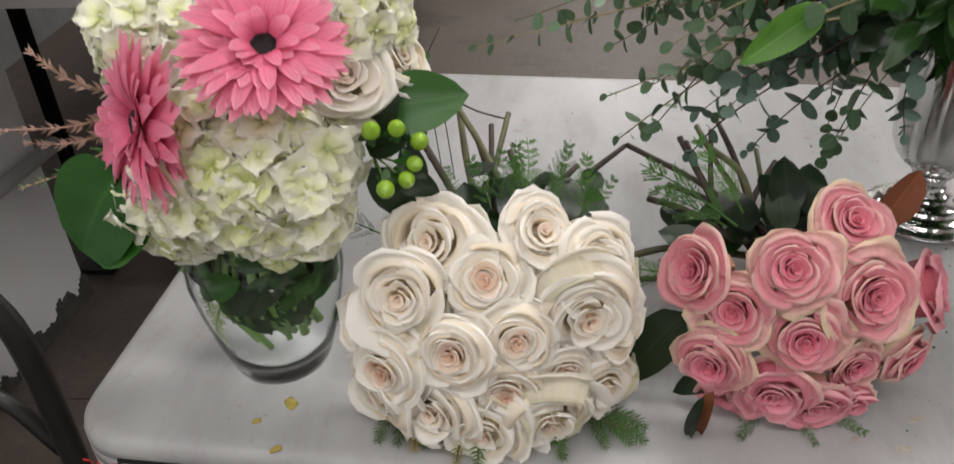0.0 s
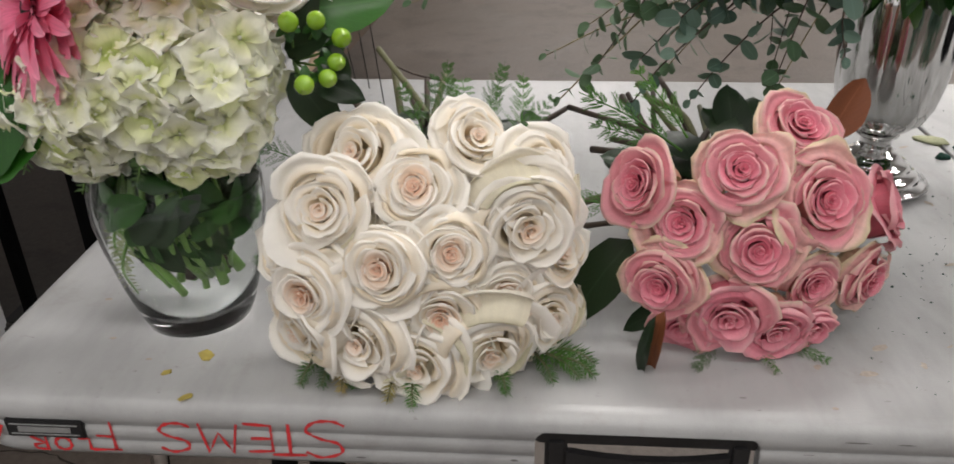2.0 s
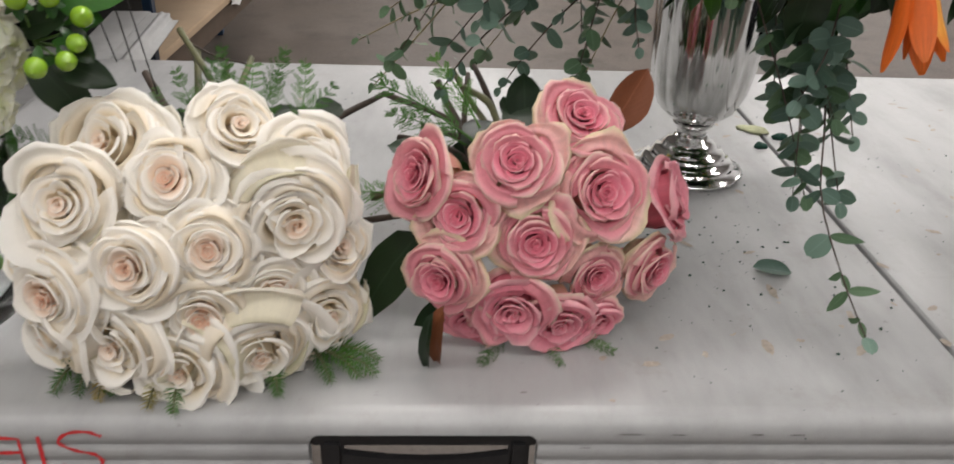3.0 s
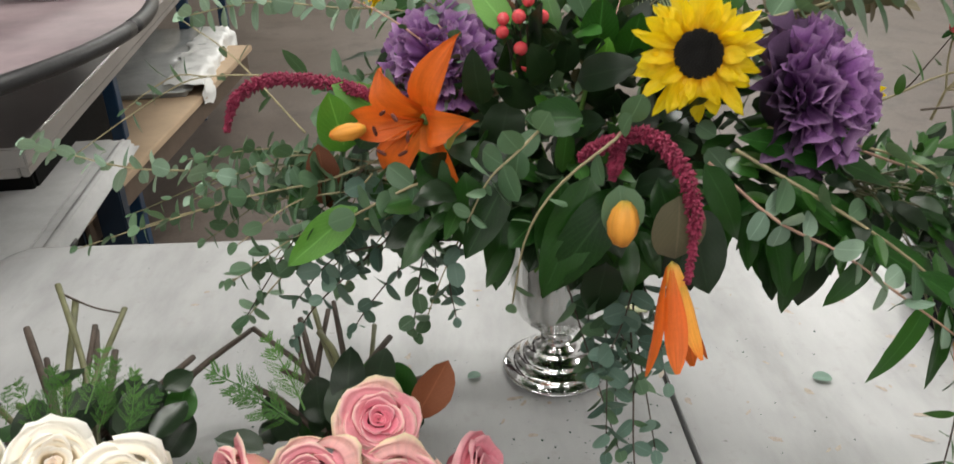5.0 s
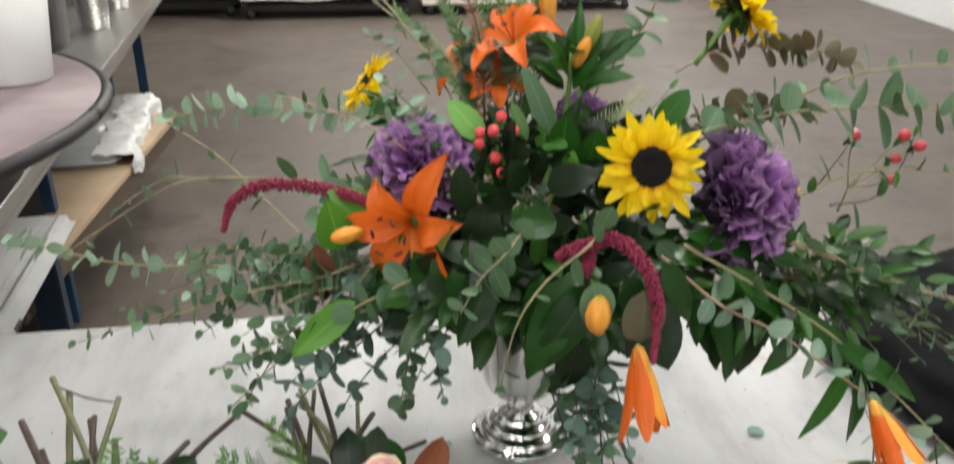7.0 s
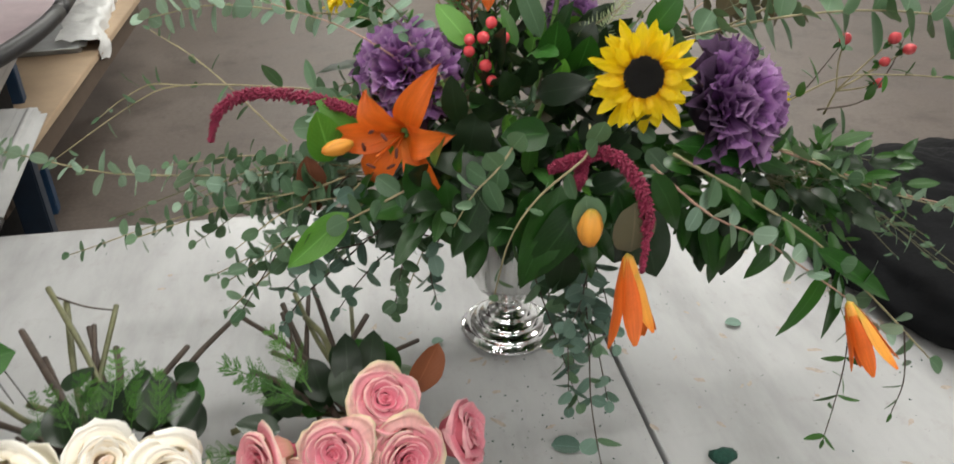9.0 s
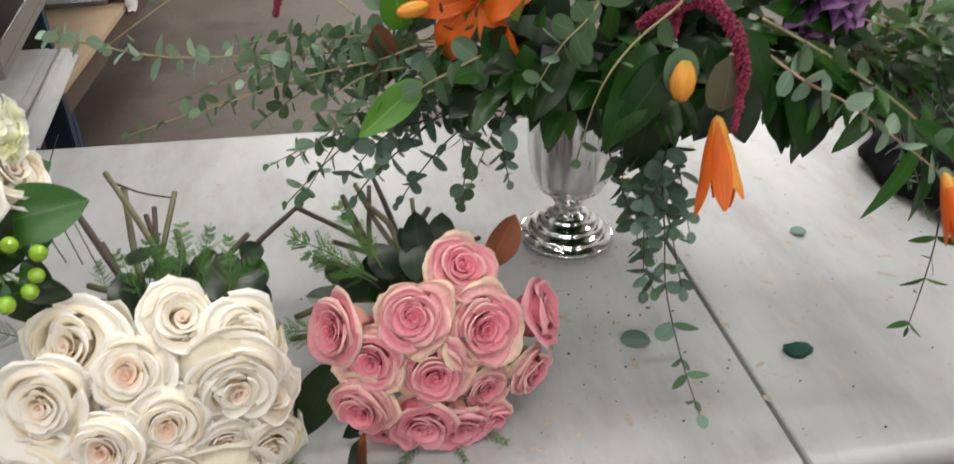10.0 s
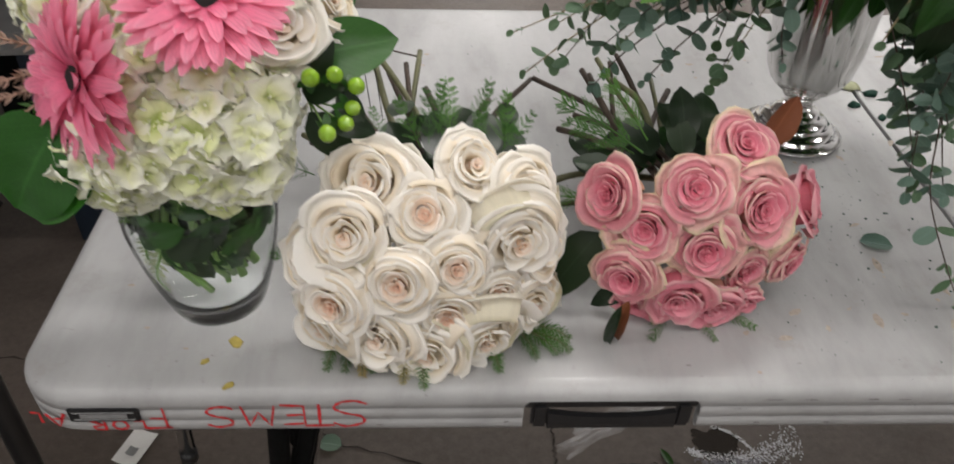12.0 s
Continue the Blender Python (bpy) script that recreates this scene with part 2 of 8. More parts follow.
cedar_tip = leaf_mat("cedar_tip", (0.14, 0.17, 0.04), (0.36, 0.27, 0.09), rough=0.5, rib=0.2)
sprig_green = leaf_mat("needle_leaf", (0.0400, 0.1100, 0.0272), (0.1040, 0.2200, 0.0612), rough=0.5, rib=0.2)
sprig_pink = leaf_mat("dusty_pink_needle", (0.28, 0.17, 0.14), (0.48, 0.34, 0.28), rough=0.6, rib=0.2)
twig_brown = plain("twig_brown", (0.055, 0.038, 0.028), 0.7, vary=0.4, scale=60, bump=0.5)
twig_green = plain("twig_green", (0.115, 0.115, 0.055), 0.55, vary=0.35, scale=60, bump=0.3)
twig_tan = plain("twig_tan", (0.27, 0.23, 0.13), 0.6, vary=0.3, scale=60, bump=0.3)
twig_pink = plain("twig_pink", (0.40, 0.24, 0.18), 0.6, vary=0.3, scale=60, bump=0.3)
stalk_green = plain("stalk_green", (0.12, 0.23, 0.05), 0.45, vary=0.3, scale=40, bump=0.3)
pollen_brown = plain("pollen_brown", (0.09, 0.018, 0.01), 0.8, vary=0.3, scale=300)
seed_black = plain("seed_black", (0.010, 0.008, 0.007), 0.75, vary=0.5, scale=300, bump=1.0, bump_scale=600)
seed_brown = plain("seed_brown", (0.035, 0.018, 0.010), 0.8, vary=0.5, scale=300)
berry_green = plain("berry_green", (0.22, 0.40, 0.025), 0.22, vary=0.2, scale=80, coat=0.3)
berry_red = plain("berry_red", (0.62, 0.07, 0.085), 0.24, vary=0.2, scale=80, coat=0.3)
amaranth_red = plain("amaranth_red", (0.20, 0.012, 0.045), 0.75, vary=0.45, scale=220, bump=0.6, bump_scale=500)
dry_petal = plain("dry_petal", (0.34, 0.27, 0.06), 0.8, vary=0.3, scale=150)
moss_green = plain("dark_green_foam", (0.006, 0.045, 0.03), 0.85, vary=0.4, scale=200, bump=0.8, bump_scale=400)
pale_moss = plain("pale_green_moss", (0.42, 0.43, 0.27), 0.85, vary=0.25, scale=150, bump=0.8, bump_scale=400)

black_metal = plain("black_enamel", (0.012, 0.011, 0.011), 0.38, vary=0.3, scale=20)
grey_steel = plain("grey_leg_steel", (0.05, 0.05, 0.052), 0.4, vary=0.25, scale=15)
chrome = plain("chrome", (0.90, 0.90, 0.90), 0.10, 1.0, 0.05, 30)
urn_metal = plain("polished_urn_metal", (0.74, 0.735, 0.725), 0.09, 1.0, 0.05, 25)
steel_top = plain("stainless_bench", (0.52, 0.51, 0.50), 0.33, 0.9, 0.12, 6)
black_plastic = plain("black_plastic", (0.010, 0.010, 0.011), 0.4, vary=0.3, scale=30, bump=0.2)
blue_paint = plain("blue_paint", (0.014, 0.045, 0.10), 0.45, vary=0.35, scale=12)
navy_paint = plain("navy_paint", (0.008, 0.018, 0.035), 0.5, vary=0.35, scale=12)
ply_wood = plain("bare_plywood", (0.46, 0.34, 0.23), 0.75, vary=0.18, scale=4, bump=0.2)
cardboard = plain("cardboard", (0.40, 0.25, 0.16), 0.85, vary=0.12, scale=6)
tarp_cream = plain("cream_tarp", (0.74, 0.69, 0.60), 0.75, vary=0.08, scale=3)
tarp_white = plain("white_tarp", (0.80, 0.78, 0.74), 0.7, vary=0.06, scale=3)
film_white = plain("crumpled_white_film", (0.72, 0.72, 0.71), 0.35, vary=0.12, scale=25, bump=0.7, bump_scale=60)
film_grey = plain("grey_film", (0.40, 0.41, 0.41), 0.22, vary=0.2, scale=10, bump=0.5, bump_scale=30)
white_pot_skin = plain("white_enamel_pot", (0.74, 0.74, 0.74), 0.4, vary=0.05, scale=10)
galvanised = plain("galvanised_tin", (0.62, 0.62, 0.60), 0.28, 0.85, 0.2, 12)
ribbon_tan = plain("tan_rim_band", (0.55, 0.46, 0.34), 0.7, vary=0.1, scale=20)
red_card = plain("red_plastic_crate", (0.30, 0.03, 0.03), 0.5, vary=0.2, scale=10)
paper = plain("white_paper_tag", (0.75, 0.74, 0.71), 0.8, vary=0.06, scale=30)
marker_red = plain("red_marker_ink", (0.55, 0.025, 0.03), 0.6, vary=0.3, scale=120)
ink_grey = plain("grey_print", (0.22, 0.22, 0.22), 0.6, vary=0.1, scale=60)
bag_black = plain("black_bag_fabric", (0.004, 0.0042, 0.005), 0.85, vary=0.4, scale=25, bump=0.6, bump_scale=90)
paint_white = plain("white_wall_paint", (0.74, 0.74, 0.75), 0.6, vary=0.06, scale=2.2, bump=0.25, bump_scale=30)
block_grey = plain("grey_block_paint", (0.20, 0.20, 0.20), 0.75, vary=0.25, scale=5, bump=0.5, bump_scale=60)
ceiling_white = plain("ceiling_paint", (0.42, 0.41, 0.395), 0.8, vary=0.08, scale=1)
scuff_dark = plain("dark_scuff", (0.06, 0.055, 0.05), 0.8, vary=0.4, scale=40)
crack_dark = plain("crack_dirt", (0.03, 0.024, 0.02), 0.9, vary=0.3, scale=40)


def table_plastic():
    """Blow-moulded white plastic: faint pebble, grey smears drawn across, and small dark nicks."""
    n = Nodes("white_table_plastic")
    where = n.coords()
    smear = n.noise(n.coords("Object", (5, 1.6, 5)), 2.2, 6.0, 0.65)
    col = n.ramp(smear, [(0.30, (0.265, 0.263, 0.263)), (0.52, (0.345, 0.345, 0.346)), (0.75, (0.395, 0.395, 0.397))])
    dirt = n.ramp(n.noise(where, 26.0, 8.0, 0.75), [(0.56, (0, 0, 0)), (0.80, (0.7, 0.7, 0.7))])
    col = n.mix(dirt, col, (0.25, 0.23, 0.21))
    streak = n.ramp(n.noise(n.coords("Object", (1.2, 14, 4)), 3.0, 8.0, 0.8), [(0.60, (0, 0, 0)), (0.80, (0.35, 0.35, 0.35))])
    col = n.mix(streak, col, (0.26, 0.245, 0.235))
    nick = n.ramp(n.noise(n.coords("Object", (1.0, 2.2, 1)), 70.0, 4.0, 0.6), [(0.69, (0, 0, 0)), (0.75, (0.8, 0.8, 0.8))])
    col = n.mix(nick, col, (0.15, 0.135, 0.12))
    n.set(Base_Color=col, Roughness=n.ramp(smear, [(0.3, (0.44,) * 3), (0.7, (0.30,) * 3)]), Specular_IOR_Level=0.4)
    n.bump(n.noise(where, 650.0, 2.0), 0.18, 0.0008)
    return n.mat


def concrete_floor():
    n = Nodes("stained_concrete")
    where = n.coords()
    big = n.noise(where, 1.3, 8.0, 0.65)
    fine = n.noise(where, 60.0, 8.0, 0.75)
    col = n.ramp(big, [(0.25, (0.050, 0.038, 0.031)), (0.5, (0.104, 0.080, 0.065)), (0.75, (0.166, 0.137, 0.118))])
    col = n.mix(0.5, col, n.ramp(fine, [(0.25, (0.045, 0.035, 0.029)), (0.7, (0.168, 0.140, 0.122))]))
    stain = n.ramp(n.noise(where, 4.5, 8.0, 0.75), [(0.50, (0, 0, 0)), (0.68, (0.8, 0.8, 0.8))])
    col = n.mix(stain, col, (0.055, 0.042, 0.034))
    n.set(Base_Color=col, Roughness=n.ramp(big, [(0.3, (0.38,) * 3), (0.7, (0.6,) * 3)]))
    n.bump(fine, 0.25, 0.004)
    return n.mat


def clear_glass(name, tint, ior=1.45):
    n = Nodes(name)
    n.set(Base_Color=tint, Roughness=0.0, IOR=ior, Transmission_Weight=1.0, Coat_Weight=0.25, Coat_Roughness=0.01)
    return n.mat


def round_table_skin():
    n = Nodes("mottled_dark_laminate")
    where = n.coords()
    col = n.ramp(n.noise(where, 5.0, 6.0, 0.6), [(0.3, (0.10, 0.072, 0.080)), (0.6, (0.20, 0.15, 0.16)), (0.8, (0.28, 0.22, 0.22))])
    n.set(Base_Color=col, Roughness=0.48, Specular_IOR_Level=0.35)
    n.bump(n.noise(where, 200.0), 0.15, 0.001)
    return n.mat


def foil_skin():
    n = Nodes("crumpled_foil")
    n.set(Base_Color=(0.78, 0.78, 0.80), Metallic=1.0, Roughness=0.22)
    n.bump(n.noise(n.coords(), 55.0, 8.0, 0.7), 1.0, 0.012)
    return n.mat


wet_skin = plain("wet_concrete", (0.030, 0.025, 0.021), 0.04, vary=0.3, scale=30, bump=0.25, bump_scale=70, coat=1.0)
matte_black = plain("matte_black_paint", (0.006, 0.006, 0.006), 0.8, vary=0.3, scale=20)
for dull in (matte_black, bag_black):
    dull.node_tree.nodes["Principled BSDF"].inputs["Specular IOR Level"].default_value = 0.12
white_plastic, concrete = table_plastic(), concrete_floor()
vase_glass, water_clear = clear_glass("clear_vase_glass", (0.97, 0.99, 0.985), 1.16), clear_glass("vase_water", (0.96, 0.985, 0.96), 1.2)
film_clear = Nodes("clear_plastic_film")
film_clear.set(Base_Color=(0.85, 0.84, 0.84), Roughness=0.12, Specular_IOR_Level=0.8)
see_through, film_mix = film_clear.add("ShaderNodeBsdfTransparent"), film_clear.add("ShaderNodeMixShader", Fac=0.20)
film_clear.link(see_through.outputs[0], film_mix.inputs[1])
film_clear.link(film_clear.shader.outputs[0], film_mix.inputs[2])
film_clear.link(film_mix.outputs[0], film_clear.out.inputs["Surface"])
film_clear = film_clear.mat
dark_laminate, foil = round_table_skin(), foil_skin()
lamp_glow = Nodes("lit_tube")
lamp_glow.set(Base_Color=(0.9, 0.9, 0.9), Emission_Color=(1.0, 0.97, 0.94), Emission_Strength=6.0)
lamp_glow = lamp_glow.mat

# ---- mesh helpers ----


def mesh(name, verts, faces, mat, uvs=None, smooth=True):
    data = bpy.data.meshes.new(name)
    data.from_pydata([tuple(v) for v in verts], [], faces)
    if uvs is not None:
        layer = data.uv_layers.new(name="UVMap")
        flat = np.array([uvs[l.vertex_index] for l in data.loops], dtype=np.float32).ravel()
        layer.data.foreach_set("uv", flat)
    for m in (mat if isinstance(mat, (list, tuple)) else [mat]):
        data.materials.append(m)
    if smooth:
        data.polygons.foreach_set("use_smooth", [True] * len(data.polygons))
    data.update()
    return data


def part(name, data, parent=None, m=None, label=""):
    """One mesh object under a thing or a part."""
    ob = new(name, data)
    ob.parent = parent
    if m is not None:
        ob.matrix_basis = m
    return tagged(ob, label)


def thing(name, at, label, category, group="", data=None, kind=""):
    ob = new(name, data)
    ob.location = at
    return tagged(ob, label, category, group, kind)


class Soup:
    """Collects pieces of one mesh."""

    def __init__(self):
        self.v, self.f, self.uv = [], [], []

    def add(self, verts, faces, uvs=None, m=None):
        k = len(self.v)
        self.v += [(m @ Vector(p)) if m is not None else Vector(p) for p in verts]
        self.uv += uvs if uvs else [(0.5, 0.5)] * len(verts)
        self.f += [tuple(i + k for i in face) for face in faces]
        return self

    def done(self, name, mat, smooth=True):
        return mesh(name, self.v, self.f, mat, self.uv, smooth)


def sheet(fn, nu, nv):
    """A grid of fn(u, v), u across from -1 to 1, v along from 0 to 1."""
    verts, uvs, faces = [], [], []
    for j in range(nv + 1):
        for i in range(nu + 1):
            u, v = -1 + 2 * i / nu, j / nv
            verts.append(Vector(fn(u, v)))
            uvs.append((0.5 + u / 2, v))
    for j in range(nv):
        for i in range(nu):
            a = j * (nu + 1) + i
            faces.append((a, a + 1, a + nu + 2, a + nu + 1))
    return verts, faces, uvs


def curve_points(points, n):
    """A smooth line through points."""
    p = [Vector(q) for q in points]
    if len(p) == 2:
        return [p[0].lerp(p[1], i / n) for i in range(n + 1)]
    p = [2 * p[0] - p[1]] + p + [2 * p[-1] - p[-2]]
    out, spans = [], len(p) - 3
    for i in range(n + 1):
        s = min(i / n * spans, spans - 1e-6)
        k, t = int(s), s - int(s)
        a, b, c, d = p[k:k + 4]
        out.append(0.5 * (2 * b + (c - a) * t + (2 * a - 5 * b + 4 * c - d) * t * t + (3 * b - a - 3 * c + d) * t ** 3))
    return out


def tube(points, r0, r1=None, n=8, sides=6, knots=0.0):
    """A round stalk along points, tapering from r0 to r1."""
    line = curve_points(points, n)
    r1 = r0 if r1 is None else r1
    verts, faces, uvs = [], [], []
    side = None
    for i, p in enumerate(line):
        d = (line[min(i + 1, n)] - line[max(i - 1, 0)]).normalized()
        side = d.orthogonal().normalized() if side is None else (side - d * side.dot(d)).normalized()
        other = d.cross(side)
        r = (r0 + (r1 - r0) * i / n) * (1 + knots * (random.random() - 0.3))
        for k in range(sides):
            a = 2 * math.pi * k / sides
            verts.append(p + r * (math.cos(a) * side + math.sin(a) * other))
            uvs.append((k / sides, i / n))
    for i in range(n):
        for k in range(sides):
            a, b = i * sides + k, i * sides + (k + 1) % sides
            faces.append((a, b, b + sides, a + sides))
    faces.append(tuple(range(sides - 1, -1, -1)))
    faces.append(tuple(range(n * sides, (n + 1) * sides)))
    return verts, faces, uvs


def lathe(profile, sides=32, wobble=0.0, flutes=0, depth=0.0):
    """A turned shape: profile is radius and height, from the bottom up."""
    verts, faces, uvs = [], [], []
    for j, (r, z) in enumerate(profile):
        for k in range(sides):
            a = 2 * math.pi * k / sides
            rr = r * (1 + (depth * abs(math.sin(a * flutes / 2)) if flutes else 0))
            verts.append((rr * math.cos(a), rr * math.sin(a), z))
            uvs.append((k / sides, j / (len(profile) - 1)))
    for j in range(len(profile) - 1):
        for k in range(sides):
            a, b = j * sides + k, j * sides + (k + 1) % sides
            faces.append((a, b, b + sides, a + sides))
    if profile[0][0] > 1e-5:
        faces.append(tuple(range(sides - 1, -1, -1)))
    if profile[-1][0] > 1e-5:
        faces.append(tuple(range((len(profile) - 1) * sides, len(profile) * sides)))
    return verts, faces, uvs


def box(x0, y0, z0, x1, y1, z1, bevel=0.004):
    """A box with chamfered edges."""
    bm = bmesh.new()
    bmesh.ops.create_cube(bm, size=1.0)
    for v in bm.verts:
        v.co = ((x0 + x1) / 2 + v.co.x * (x1 - x0), (y0 + y1) / 2 + v.co.y * (y1 - y0), (z0 + z1) / 2 + v.co.z * (z1 - z0))
    if bevel:
        bmesh.ops.bevel(bm, geom=bm.edges[:], offset=bevel, segments=2, affect="EDGES")
    bm.verts.ensure_lookup_table()
    out = [v.co.copy() for v in bm.verts], [tuple(v.index for v in f.verts) for f in bm.faces]
    bm.free()
    return out


def frame_at(origin, out, up=(0, 0, 1), spin=0.0, size=1.0):
    """A pose whose z runs along out and whose y leans to up."""
    z = Vector(out).normalized()
    x = Vector(up).cross(z)
    x = x.normalized() if x.length > 1e-4 else z.orthogonal().normalized()
    y = z.cross(x)
    m = Matrix((x, y, z)).transposed().to_4x4()
    return Matrix.Translation(origin) @ m @ pose(0, 0, 0, 0, 0, spin) @ Matrix.Scale(size, 4)


def along(origin, way, face=(0, 0, 1), size=1.0, wide=1.0):
    """A pose for a leaf: y runs along way, z towards face."""
    y = Vector(way).normalized()
    x = y.cross(Vector(face))
    x = x.normalized() if x.length > 1e-4 else y.orthogonal().normalized()
    z = x.cross(y)
    m = Matrix((x, y, z)).transposed().to_4x4()
    return Matrix.Translation(origin) @ m @ Matrix.Diagonal((size * wide, size, size, 1))


# ---- the room ----
floor_mesh = mesh("floor", [(-6, -6, 0), (14, -6, 0), (14, 24, 0), (-6, 24, 0)], [(0, 1, 2, 3)], concrete, smooth=False)
tagged(new("floor", floor_mesh), "stained brown-grey concrete warehouse floor", "floor", kind="structure")


def wall(name, corners, thick, z1, mat, label):
    (x0, y0), (x1, y1) = corners
    d = Vector((x1 - x0, y1 - y0, 0))
    side = Vector((d.y, -d.x, 0)).normalized() * thick
    a, b = Vector((x0, y0, 0)), Vector((x1, y1, 0))
    low = [a, b, b + side, a + side]
    verts = low + [p + Vector((0, 0, z1)) for p in low]
    faces = [(3, 2, 1, 0), (4, 5, 6, 7), (0, 1, 5, 4), (1, 2, 6, 5), (2, 3, 7, 6), (3, 0, 4, 7)]
    ob = new(name, mesh(name, verts, faces, mat, smooth=False))
    return tagged(ob, label, "wall", kind="structure")


# the right-hand wall leans away a little from the table's direction
wall("wall_east", [(4.55, -6), (7.14, 11.68)], 0.2, 3.5, paint_white, "white painted wall with a scuffed foot")
wall("wall_east_far", [(7.9, 16.95), (8.5, 21.0)], 0.2, 3.5, paint_white, "white painted wall beyond the steel door")
wall("wall_north", [(8.6, 21), (-4, 21)], 0.2, 3.5, paint_white, "white painted end wall")
wall("wall_west", [(-1.75, 1.30), (-3.2, 21)], -0.2, 3.5, block_grey, "grey painted concrete block wall")
wall("wall_west_near", [(-1.75, -6), (-1.75, 1.30)], -0.2, 3.5, paint_white, "white painted side wall")
# unseen south wall, with an invented opening left for the fill light
wall("wall_south_left", [(-2, -5.6), (-1.3, -5.6)], 0.2, 3.5, paint_white, "white painted wall beside an invented opening")
wall("wall_south_right", [(2.5, -5.6), (5, -5.6)], 0.2, 3.5, paint_white, "white painted wall beside an invented opening")
lintel = Soup().add(*box(-1.3, -5.8, 2.9, 2.5, -5.6, 3.5, 0.0)).done("wall_south_lintel", paint_white, False)
tagged(new("wall_south_lintel", lintel), "white wall above an invented opening", "wall", kind="structure")
ceiling_ob = new("ceiling", mesh("ceiling", [(-6, -6, 3.5), (14, -6, 3.5), (14, 24, 3.5), (-6, 24, 3.5)], [(3, 2, 1, 0)], ceiling_white, smooth=False))
tagged(ceiling_ob, "pale painted warehouse ceiling", "ceiling", kind="structure")
for lx, ly, lz in LAMPS + FRONT:
    fixture = thing("ceiling_light", (lx, ly, lz), "long white fluorescent ceiling fixture with two lit tubes", "light", "ceiling lights")
    part("housing", Soup().add(*box(-0.64, -0.11, 0, 0.64, 0.11, 0.15, 0.01)).done("housing", ceiling_white, False), fixture)
    for oy in (-0.055, 0.055):
        part("lamp_tube", Soup().add(*tube([(-0.6, oy, -0.025), (0.6, oy, -0.025)], 0.013, n=1, sides=10)).done("lamp_tube", lamp_glow), fixture)

# steel door standing in the line of the right-hand wall
door = thing("door_1", (7.35, 12.35, 0), "large grey steel sliding door with a dark edge", "door", kind="structure")
door.rotation_euler = (0, 0, math.atan2(16.79 - 12.28, 7.785 - 7.313))
part("panel", Soup().add(*box(0, 0, 0.03, 4.5, 0.06, 3.2, 0.01)).done("panel", plain("door_steel", (0.38, 0.36, 0.34), 0.42, 0.3, 0.15, 2), False), door)
part("edge_strip", Soup().add(*box(-0.1, -0.03, 0.0, 0.0, 0.09, 3.2, 0.005)).done("edge_strip", black_metal, False), door)
part("bottom_rail", Soup().add(*box(0, -0.02, 0.0, 4.5, 0.08, 0.05, 0.005)).done("bottom_rail", black_metal, False), door)
skirt = new("baseboard", Soup().add(*box(0, -0.004, 0, 17.5, 0.012, 0.07, 0.004)).done("baseboard", plain("grimy_wall_foot", (0.30, 0.28, 0.26), 0.8, vary=0.35, scale=6), False))
skirt.location, skirt.rotation_euler = (4.60, -5.9, 0), (0, 0, math.atan2(17.68, 2.59))
tagged(skirt, "grimy worn foot of the white wall", "baseboard", kind="structure")

# low white wall beside the table's end, with a pipe along it and a chipped dark foot
pier = thing("wall_stub", (-0.76, 0.55, 0), "white painted low wall with chipped grimy foot", "wall", kind="structure")
part("shaft", Soup().add(*box(-0.75, -0.75, 0, 0, 0.49, 0.994, 0.012)).done("shaft", paint_white, False), pier)
foot = Soup()
for i in range(150):
    y = -0.75 + i * 0.00826
    tall = 0.045 + 0.05 * noise.noise(Vector((y * 9, 3, 0))) + 0.03 * noise.noise(Vector((y * 31, 8, 0))) + 0.012 * noise.noise(Vector((y * 90, 1, 0)))
    foot.add(*box(-0.001, y, 0, 0.004, y + 0.00826, max(0.006, tall), 0.0))
part("chipped_foot", foot.done("chipped_foot", scuff_dark, False), pier, label="dark chipped paint at the foot")
part("pipe", Soup().add(*tube([(0.022, -0.75, 0.43), (0.022, 0.52, 0.405)], 0.016, n=2, sides=10)).done("pipe", paint_white), pier, label="white painted pipe")
post = thing("rack_post", (-0.79, 1.16, 0), "slim black upright steel post on a foot plate", "post")
part("upright", Soup().add(*box(-0.014, -0.014, 0.012, 0.014, 0.014, 0.845, 0.003)).done("upright", matte_black, False), post)
part("foot_plate", Soup().add(*box(-0.05, -0.05, 0, 0.05, 0.05, 0.012, 0.003)).done("foot_plate", black_metal, False), post)

# ---- the folding table ----
TOP, LIP, HALF, DEEP = 0.74, 0.689, 0.915, 0.76
folding_table = thing("folding_table", (0, 0, 0), "scuffed white plastic folding table with red marker on its rim", "table")


